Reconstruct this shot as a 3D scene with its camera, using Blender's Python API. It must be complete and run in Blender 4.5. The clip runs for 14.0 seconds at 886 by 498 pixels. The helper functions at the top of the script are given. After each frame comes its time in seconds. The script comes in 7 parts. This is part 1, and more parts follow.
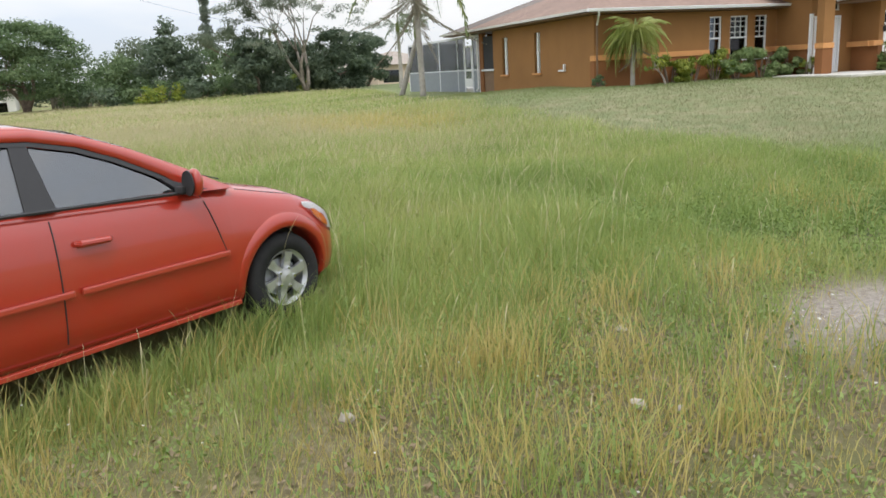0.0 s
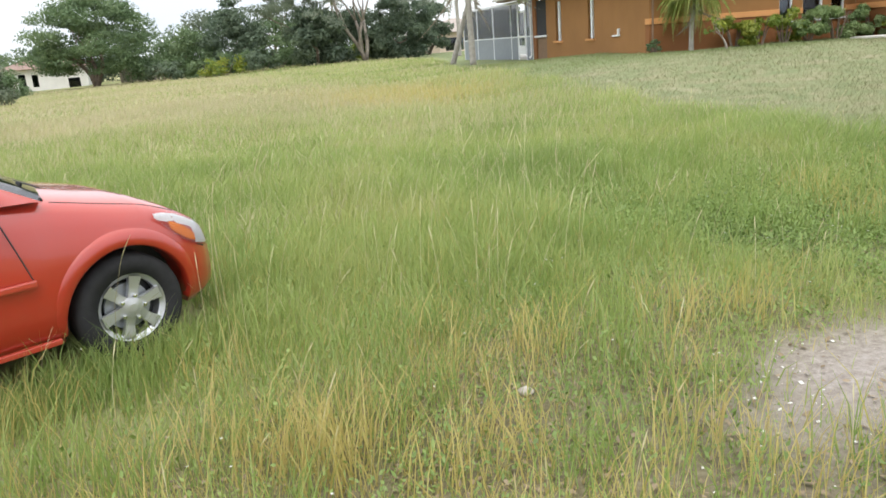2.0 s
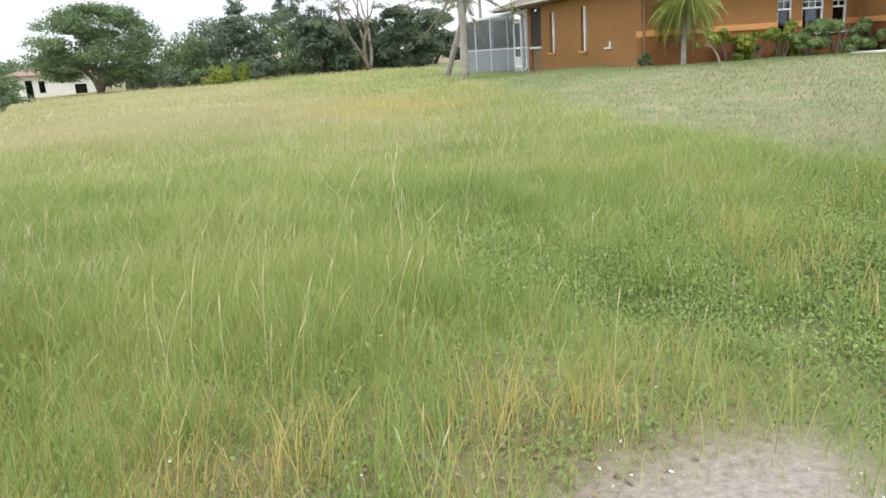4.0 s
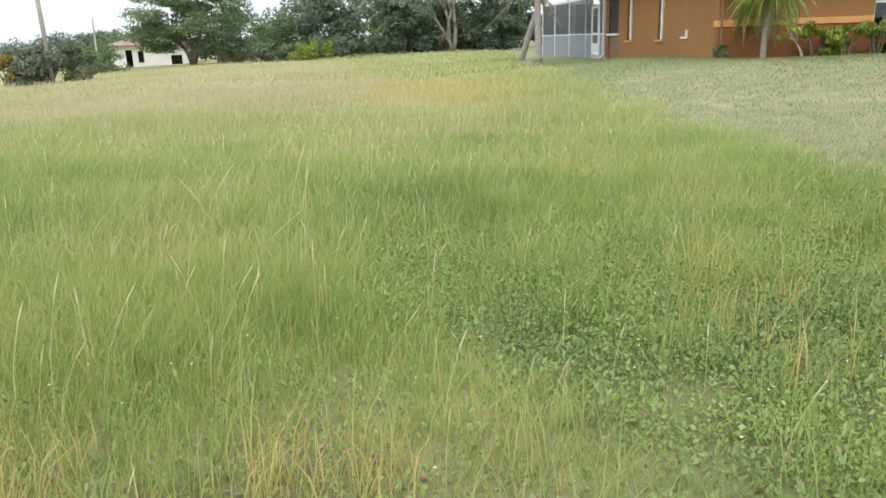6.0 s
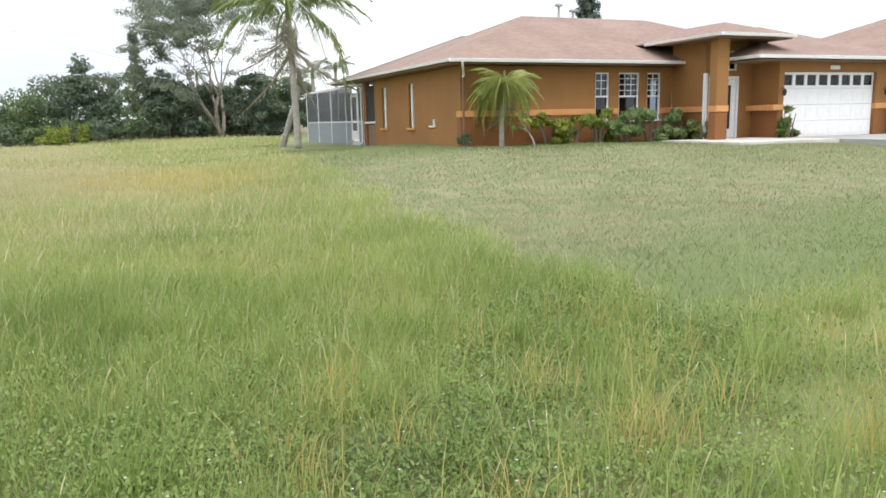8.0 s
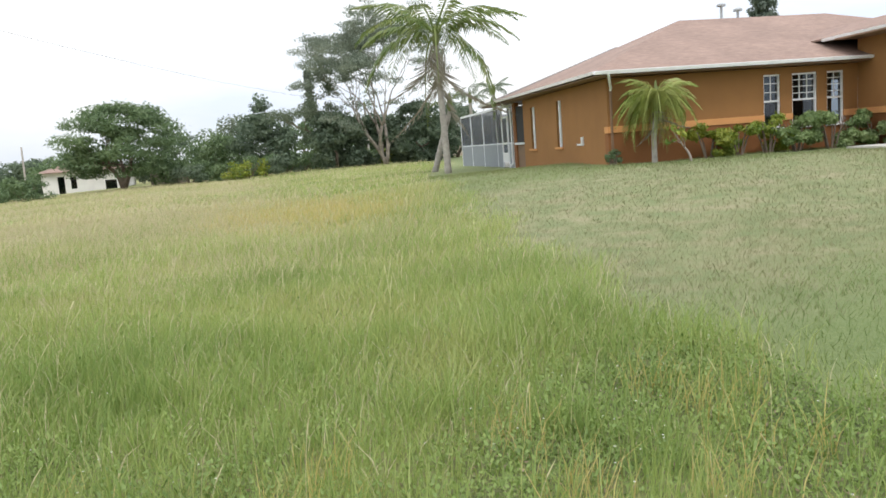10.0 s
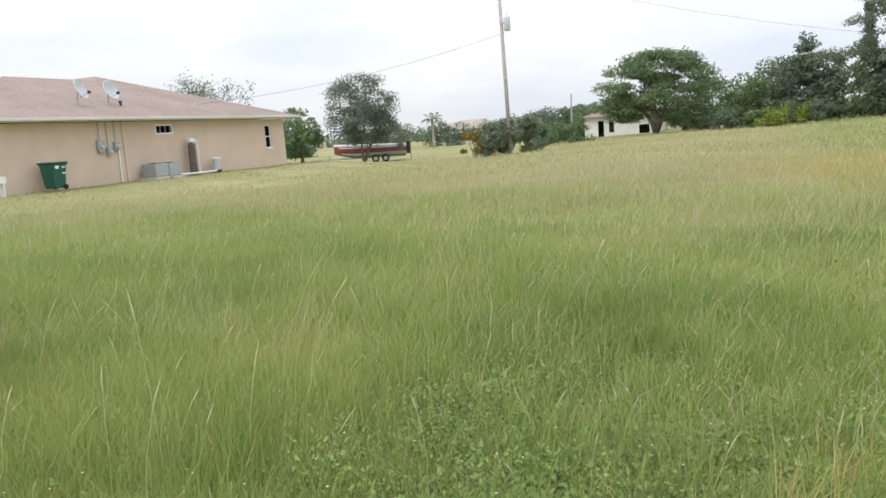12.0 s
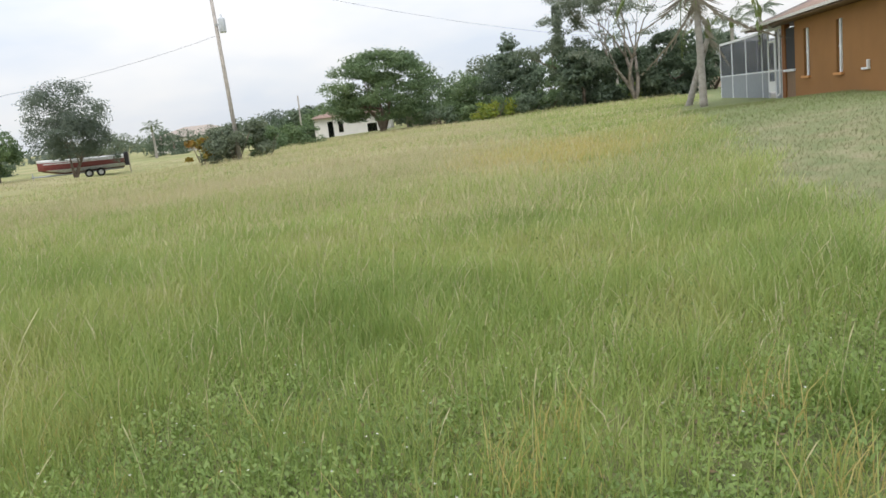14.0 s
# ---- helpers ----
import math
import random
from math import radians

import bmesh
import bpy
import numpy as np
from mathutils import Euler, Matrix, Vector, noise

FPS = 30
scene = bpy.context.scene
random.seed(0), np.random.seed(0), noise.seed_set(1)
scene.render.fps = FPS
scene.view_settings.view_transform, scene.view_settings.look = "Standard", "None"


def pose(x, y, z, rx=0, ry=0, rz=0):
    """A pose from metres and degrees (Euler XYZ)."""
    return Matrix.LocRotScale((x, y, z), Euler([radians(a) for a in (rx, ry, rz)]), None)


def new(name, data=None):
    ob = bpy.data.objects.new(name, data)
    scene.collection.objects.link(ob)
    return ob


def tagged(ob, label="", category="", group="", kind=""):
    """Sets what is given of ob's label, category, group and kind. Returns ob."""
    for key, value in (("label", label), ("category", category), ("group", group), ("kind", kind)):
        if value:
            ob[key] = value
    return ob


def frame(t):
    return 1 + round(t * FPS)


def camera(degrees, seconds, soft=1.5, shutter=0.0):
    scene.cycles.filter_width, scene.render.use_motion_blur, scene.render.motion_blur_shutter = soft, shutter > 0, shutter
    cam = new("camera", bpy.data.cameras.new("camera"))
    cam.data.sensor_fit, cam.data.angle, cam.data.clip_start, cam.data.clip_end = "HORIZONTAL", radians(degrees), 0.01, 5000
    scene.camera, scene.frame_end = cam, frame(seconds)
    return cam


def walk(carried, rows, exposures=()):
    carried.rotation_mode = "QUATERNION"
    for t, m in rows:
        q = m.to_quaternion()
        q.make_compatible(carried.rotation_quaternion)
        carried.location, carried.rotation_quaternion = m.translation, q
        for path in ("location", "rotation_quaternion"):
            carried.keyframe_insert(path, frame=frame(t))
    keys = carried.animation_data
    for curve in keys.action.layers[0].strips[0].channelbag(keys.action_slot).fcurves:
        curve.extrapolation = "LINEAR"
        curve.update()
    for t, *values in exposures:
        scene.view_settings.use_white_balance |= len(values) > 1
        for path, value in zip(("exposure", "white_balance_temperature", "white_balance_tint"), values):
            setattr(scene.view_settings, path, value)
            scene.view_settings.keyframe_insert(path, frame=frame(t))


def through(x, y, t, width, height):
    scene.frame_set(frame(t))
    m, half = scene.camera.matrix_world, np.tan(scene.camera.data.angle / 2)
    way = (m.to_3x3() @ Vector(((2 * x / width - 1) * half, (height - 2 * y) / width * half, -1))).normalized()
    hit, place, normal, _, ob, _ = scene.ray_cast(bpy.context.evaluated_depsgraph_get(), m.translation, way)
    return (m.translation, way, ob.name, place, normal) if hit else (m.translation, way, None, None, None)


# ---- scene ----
cam = camera(61.16, 14.0, soft=1.6)
PATH = [
    (0, pose(-0.001, -0.002, 1.554, 76.69, 3.10, -27.31)),
    (0.5, pose(0.315, 0.144, 1.562, 81.06, 3.16, -29.21)),
    (1, pose(0.661, 0.313, 1.574, 75.89, 0.68, -25.98)),
    (1.5, pose(1.016, 0.437, 1.547, 73.86, 3.04, -24.79)),
    (2, pose(1.409, 0.556, 1.536, 74.64, 4.18, -22.01)),
    (2.5, pose(1.798, 0.688, 1.542, 77.12, 3.82, -19.42)),
    (3, pose(2.126, 0.862, 1.570, 76.22, 3.86, -21.09)),
    (5.5, pose(3.701, 1.081, 1.546, 74.61, 2.84, -16.57)),
    (6, pose(4.023, 1.195, 1.546, 74.38, 1.90, -13.66)),
    (6.5, pose(4.406, 1.246, 1.548, 76.44, 2.31, -13.44)),
    (7, pose(4.718, 1.362, 1.553, 79.92, 0.79, -21.58)),
    (7.5, pose(5.007, 1.468, 1.564, 79.93, 1.09, -29.87)),
    (10, pose(6.558, 2.221, 1.580, 82.30, 4.32, -16.93)),
    (10.5, pose(6.597, 2.406, 1.590, 80.96, 4.09, -6.54)),
    (11, pose(6.615, 2.465, 1.580, 79.82, 4.73, 4.09)),
    (11.5, pose(6.536, 2.433, 1.581, 80.31, 3.83, 13.69)),
    (12, pose(6.494, 2.376, 1.582, 81.12, 3.94, 21.80)),
    (12.5, pose(6.489, 2.375, 1.567, 81.21, 3.86, 24.40)),
    (13, pose(6.501, 2.413, 1.551, 80.53, 4.24, 21.03)),
    (13.5, pose(6.539, 2.471, 1.544, 79.42, 4.94, 13.42)),
    (14, pose(6.645, 2.417, 1.564, 79.39, 6.44, 1.63)),
]
walk(cam, PATH, exposures=[(0, -0.16), (1.0, 0.02), (2.0, 0.2), (3.0, 0.23), (6.0, 0.22), (7.5, 0.16), (10.0, 0.02), (11.0, -0.08), (12.0, -0.12), (14.0, -0.2)])

# ---- world and sun: a bright overcast day ----
world = bpy.data.worlds.new("overcast")
scene.world = world
world.use_nodes = True
wt = world.node_tree
wt.nodes.clear()


def wnode(kind, **kw):
    n = wt.nodes.new(kind)
    for k, v in kw.items():
        n.inputs[k].default_value = v
    return n


SUN_EL, SUN_AZ = radians(58), radians(200)
w_out = wt.nodes.new("ShaderNodeOutputWorld")
w_sky = wt.nodes.new("ShaderNodeTexSky")
w_sky.sky_type = "NISHITA"
w_sky.sun_disc = False
w_sky.sun_elevation, w_sky.sun_rotation = SUN_EL, SUN_AZ
w_tc = wt.nodes.new("ShaderNodeTexCoord")
w_sep = wt.nodes.new("ShaderNodeSeparateXYZ")
wt.links.new(w_tc.outputs["Generated"], w_sep.inputs[0])
w_mr = wt.nodes.new("ShaderNodeMapRange")
w_mr.inputs["From Min"].default_value, w_mr.inputs["From Max"].default_value = 0.0, 1.0
w_mr.inputs["To Min"].default_value, w_mr.inputs["To Max"].default_value = 1.03, 2.6
wt.links.new(w_sep.outputs["Z"], w_mr.inputs["Value"])
w_map = wt.nodes.new("ShaderNodeMapping")
w_map.inputs["Scale"].default_value = (1.0, 1.0, 3.2)
wt.links.new(w_tc.outputs["Generated"], w_map.inputs["Vector"])
w_noise = wnode("ShaderNodeTexNoise", Scale=2.1, Detail=5.0, Roughness=0.55)
wt.links.new(w_map.outputs["Vector"], w_noise.inputs["Vector"])
w_ramp = wt.nodes.new("ShaderNodeValToRGB")
w_ramp.color_ramp.elements[0].position, w_ramp.color_ramp.elements[0].color = 0.36, (0.80, 0.87, 0.98, 1)
w_ramp.color_ramp.elements[1].position, w_ramp.color_ramp.elements[1].color = 0.58, (1.02, 1.02, 1.03, 1)
wt.links.new(w_noise.outputs["Fac"], w_ramp.inputs["Fac"])
w_mul = wt.nodes.new("ShaderNodeVectorMath")
w_mul.operation = "SCALE"
wt.links.new(w_ramp.outputs["Color"], w_mul.inputs[0])
wt.links.new(w_mr.outputs["Result"], w_mul.inputs["Scale"])
w_cloud = wt.nodes.new("ShaderNodeBackground")
w_cloud.inputs["Strength"].default_value = 1.0
wt.links.new(w_mul.outputs[0], w_cloud.inputs["Color"])
w_blue = wt.nodes.new("ShaderNodeBackground")
w_blue.inputs["Strength"].default_value = 0.1
wt.links.new(w_sky.outputs["Color"], w_blue.inputs["Color"])
w_add = wt.nodes.new("ShaderNodeMixShader")
w_add.inputs["Fac"].default_value = 0.9
wt.links.new(w_blue.outputs[0], w_add.inputs[1])
wt.links.new(w_cloud.outputs[0], w_add.inputs[2])
wt.links.new(w_add.outputs[0], w_out.inputs["Surface"])

sun_data = bpy.data.lights.new("sun", "SUN")
sun_data.energy, sun_data.angle, sun_data.color = 1.3, radians(14), (1.0, 0.96, 0.9)
sun = new("sun", sun_data)
sun.rotation_euler = Euler((radians(32), 0, radians(-20)))


# ---- materials ----
class Nodes:
    """A node material under construction."""

    def __init__(self, name):
        self.mat = bpy.data.materials.new(name)
        self.mat.use_nodes = True
        self.t = self.mat.node_tree
        self.t.nodes.clear()
        self.out = self.t.nodes.new("ShaderNodeOutputMaterial")

    def node(self, kind, links=(), **kw):
        n = self.t.nodes.new(kind)
        for k, v in kw.items():
            n.inputs[k.replace("_", " ")].default_value = v
        for socket, src in links:
            self.t.links.new(src, n.inputs[socket])
        return n

    def noise(self, scale, detail=4.0, rough=0.6, coord="Object", stretch=None):
        tc = self.node("ShaderNodeTexCoord").outputs[coord]
        if stretch:
            mp = self.node("ShaderNodeMapping", [("Vector", tc)])
            mp.inputs["Scale"].default_value = stretch
            tc = mp.outputs[0]
        return self.node("ShaderNodeTexNoise", [("Vector", tc)], Scale=scale, Detail=detail, Roughness=rough).outputs["Fac"]

    def world_noise(self, scale, detail=4.0, rough=0.6):
        g = self.node("ShaderNodeNewGeometry").outputs["Position"]
        return self.node("ShaderNodeTexNoise", [("Vector", g)], Scale=scale, Detail=detail, Roughness=rough).outputs["Fac"]

    def ramp(self, src, stops):
        r = self.node("ShaderNodeValToRGB", [("Fac", src)])
        while len(r.color_ramp.elements) < len(stops):
            r.color_ramp.elements.new(0.5)
        for e, (p, c) in zip(r.color_ramp.elements, stops):
            e.position, e.color = p, (*c, 1)
        return r.outputs["Color"]

    def mix(self, fac, a, b, mode="MIX"):
        m = self.t.nodes.new("ShaderNodeMix")
        m.data_type, m.blend_type = "RGBA", mode
        for sock, v in ((m.inputs[0], fac), (m.inputs[6], a), (m.inputs[7], b)):
            if hasattr(v, "is_linked"):
                self.t.links.new(v, sock)
            elif isinstance(v, tuple):
                sock.default_value = (*v, 1)
            else:
                sock.default_value = v
        return m.outputs[2]

    def bump(self, src, strength=0.3, dist=0.01):
        return self.node("ShaderNodeBump", [("Height", src)], Strength=strength, Distance=dist).outputs["Normal"]

    def finish(self, color, rough=0.6, metal=0.0, normal=None, **kw):
        p = self.node("ShaderNodeBsdfPrincipled", Roughness=rough, Metallic=metal, **kw)
        if isinstance(color, tuple):
            p.inputs["Base Color"].default_value = (*color, 1)
        else:
            self.t.links.new(color, p.inputs["Base Color"])
        if normal:
            self.t.links.new(normal, p.inputs["Normal"])
        self.t.links.new(p.outputs[0], self.out.inputs["Surface"])
        return self.mat


def plain(name, color, rough=0.6, metal=0.0, vary=0.12, scale=6.0, bump=0.15):
    n = Nodes(name)
    a = n.noise(scale)
    lo, hi = tuple(c * (1 - vary) for c in color), tuple(min(1, c * (1 + vary)) for c in color)
    col = n.ramp(a, [(0.3, lo), (0.7, hi)])
    fine = n.noise(scale * 14, 3.0)
    return n.finish(col, rough, metal, n.bump(fine, bump, 0.004))


def stucco(name, color, stain):
    n = Nodes(name)
    big = n.noise(0.7, 4.0)
    streak = n.noise(1.4, 4.0, stretch=(1.3, 1.3, 0.3))
    col = n.ramp(big, [(0.3, tuple(c * 0.9 for c in color)), (0.7, tuple(c * 1.06 for c in color))])
    col = n.mix(n.ramp(streak, [(0.5, (0, 0, 0)), (0.8, (0.13, 0.13, 0.13))]), col, stain)
    fine = n.noise(38.0, 6.0, 0.7)
    return n.finish(col, 0.85, 0.0, n.bump(fine, 0.5, 0.012))


def shingles(name, light, dark):
    n = Nodes(name)
    tc = n.node("ShaderNodeTexCoord").outputs["Object"]
    mp = n.node("ShaderNodeMapping", [("Vector", tc)])
    mp.inputs["Scale"].default_value = (1.0, 1.0, 1.0)
    sep = n.node("ShaderNodeSeparateXYZ", [("Vector", tc)])
    rows = n.node("ShaderNodeMath", [(0, sep.outputs["Z"])])
    rows.operation = "MULTIPLY"
    rows.inputs[1].default_value = 21.0
    frac = n.node("ShaderNodeMath", [(0, rows.outputs[0])])
    frac.operation = "FRACT"
    tabs = n.ramp(n.noise(4.5, 2.0, 0.5, stretch=(1.0, 1.0, 4.0)), [(0.35, (0.3, 0.3, 0.3)), (0.65, (0.75, 0.75, 0.75))])
    patch = n.noise(0.6, 5.0)
    grit = n.noise(60.0, 2.0)
    col = n.ramp(patch, [(0.3, dark), (0.7, light)])
    col = n.mix(0.3, col, tabs, "SOFT_LIGHT")
    col = n.mix(n.ramp(frac.outputs[0], [(0.0, (0.28, 0.28, 0.28)), (0.14, (0, 0, 0))]), col, tuple(c * 0.45 for c in dark))
    col = n.mix(n.ramp(grit, [(0.45, (0, 0, 0)), (0.7, (0.25, 0.25, 0.25))]), col, tuple(c * 0.6 for c in dark))
    return n.finish(col, 0.9, 0.0, n.bump(frac.outputs[0], 0.4, 0.01))


def leafy(name, stops, scale=0.35, through=0.35):
    """Leaves and blades: each piece has its own tone, and the field drifts from patch to patch."""
    n = Nodes(name)
    isl = n.node("ShaderNodeNewGeometry").outputs["Random Per Island"]
    field = n.world_noise(scale, 4.0)
    a = n.ramp(isl, [(i / max(1, len(stops) - 1), c) for i, c in enumerate(stops)])
    b = n.ramp(field, [(0.38 + 0.24 * i / max(1, len(stops) - 1), c) for i, c in enumerate(stops)])
    col = n.mix(0.5, a, b)
    d = n.node("ShaderNodeBsdfDiffuse", [("Color", col)])
    tr = n.node("ShaderNodeBsdfTranslucent", [("Color", col)])
    m = n.node("ShaderNodeMixShader", [(1, d.outputs[0]), (2, tr.outputs[0])])
    m.inputs[0].default_value = through
    g = n.node("ShaderNodeBsdfGlossy", Roughness=0.55)
    g.inputs["Color"].default_value = (0.9, 0.95, 0.85, 1)
    m2 = n.node("ShaderNodeMixShader", [(1, m.outputs[0]), (2, g.outputs[0])])
    m2.inputs[0].default_value = 0.035
    n.t.links.new(m2.outputs[0], n.out.inputs["Surface"])
    return n.mat


def glass(name, tint, gloss=1.5):
    n = Nodes(name)
    t = n.node("ShaderNodeBsdfTransparent")
    t.inputs["Color"].default_value = (*tint, 1)
    g = n.node("ShaderNodeBsdfGlossy", Roughness=0.02)
    f = n.node("ShaderNodeFresnel", IOR=gloss)
    m = n.node("ShaderNodeMixShader", [(0, f.outputs[0]), (1, t.outputs[0]), (2, g.outputs[0])])
    n.t.links.new(m.outputs[0], n.out.inputs["Surface"])
    return n.mat


def screen_mesh(name, color, see):
    n = Nodes(name)
    t = n.node("ShaderNodeBsdfTransparent")
    d = n.node("ShaderNodeBsdfDiffuse")
    d.inputs["Color"].default_value = (*color, 1)
    m = n.node("ShaderNodeMixShader", [(1, d.outputs[0]), (2, t.outputs[0])])
    m.inputs[0].default_value = see
    n.t.links.new(m.outputs[0], n.out.inputs["Surface"])
    return n.mat


def car_paint(name, color):
    n = Nodes(name)
    dust = n.noise(3.0, 5.0)
    col = n.ramp(dust, [(0.35, color), (0.8, tuple(c * 0.88 + 0.012 for c in color))])
    return n.finish(col, 0.3, 0.0, None, Coat_Weight=1.0, Coat_Roughness=0.06)


def ground_mat():
    n = Nodes("ground_soil_and_grass")
    big = n.world_noise(0.09, 5.0)
    mid = n.world_noise(0.9, 5.0)
    fine = n.world_noise(22.0, 6.0, 0.7)
    green = n.ramp(big, [(0.36, (0.21, 0.22, 0.08)), (0.5, (0.29, 0.27, 0.12)), (0.62, (0.36, 0.31, 0.175))])
    green = n.mix(n.ramp(mid, [(0.35, (0, 0, 0)), (0.7, (0.6, 0.6, 0.6))]), green, (0.13, 0.18, 0.045))
    soil = n.ramp(fine, [(0.3, (0.085, 0.065, 0.035)), (0.5, (0.165, 0.132, 0.075)), (0.72, (0.27, 0.225, 0.145))])
    soil = n.mix(n.ramp(mid, [(0.45, (0, 0, 0)), (0.62, (0.7, 0.7, 0.7))]), soil, (0.12, 0.125, 0.04))
    sand = n.ramp(fine, [(0.3, (0.18, 0.15, 0.125)), (0.5, (0.28, 0.245, 0.212)), (0.75, (0.40, 0.36, 0.325))])
    sand = n.mix(n.ramp(mid, [(0.4, (0, 0, 0)), (0.65, (0.5, 0.5, 0.5))]), sand, (0.22, 0.185, 0.15))
    lawn = n.ramp(n.world_noise(1.7, 5.0), [(0.36, (0.145, 0.175, 0.07)), (0.5, (0.19, 0.20, 0.092)), (0.66, (0.25, 0.225, 0.13))])
    lawn = n.mix(n.ramp(fine, [(0.4, (0, 0, 0)), (0.7, (0.35, 0.35, 0.35))]), lawn, (0.14, 0.18, 0.07))

    def attr(nm):
        a = n.t.nodes.new("ShaderNodeAttribute")
        a.attribute_name = nm
        return a.outputs["Fac"]

    # dark soil and thatch, with the shade between the weeds put into the colour
    weedy = n.ramp(fine, [(0.35, (0.06, 0.075, 0.025)), (0.6, (0.12, 0.145, 0.05)), (0.75, (0.21, 0.19, 0.11))])
    col = n.mix(attr("bare"), green, soil)
    col = n.mix(attr("weed"), col, weedy)
    lawn = n.mix(attr("lush"), lawn, n.ramp(fine, [(0.3, (0.10, 0.14, 0.04)), (0.7, (0.165, 0.205, 0.075))]))
    col = n.mix(attr("lawn"), col, lawn)
    col = n.mix(attr("sand"), col, sand)
    return n.finish(col, 0.95, 0.0, n.bump(fine, 0.8, 0.03))


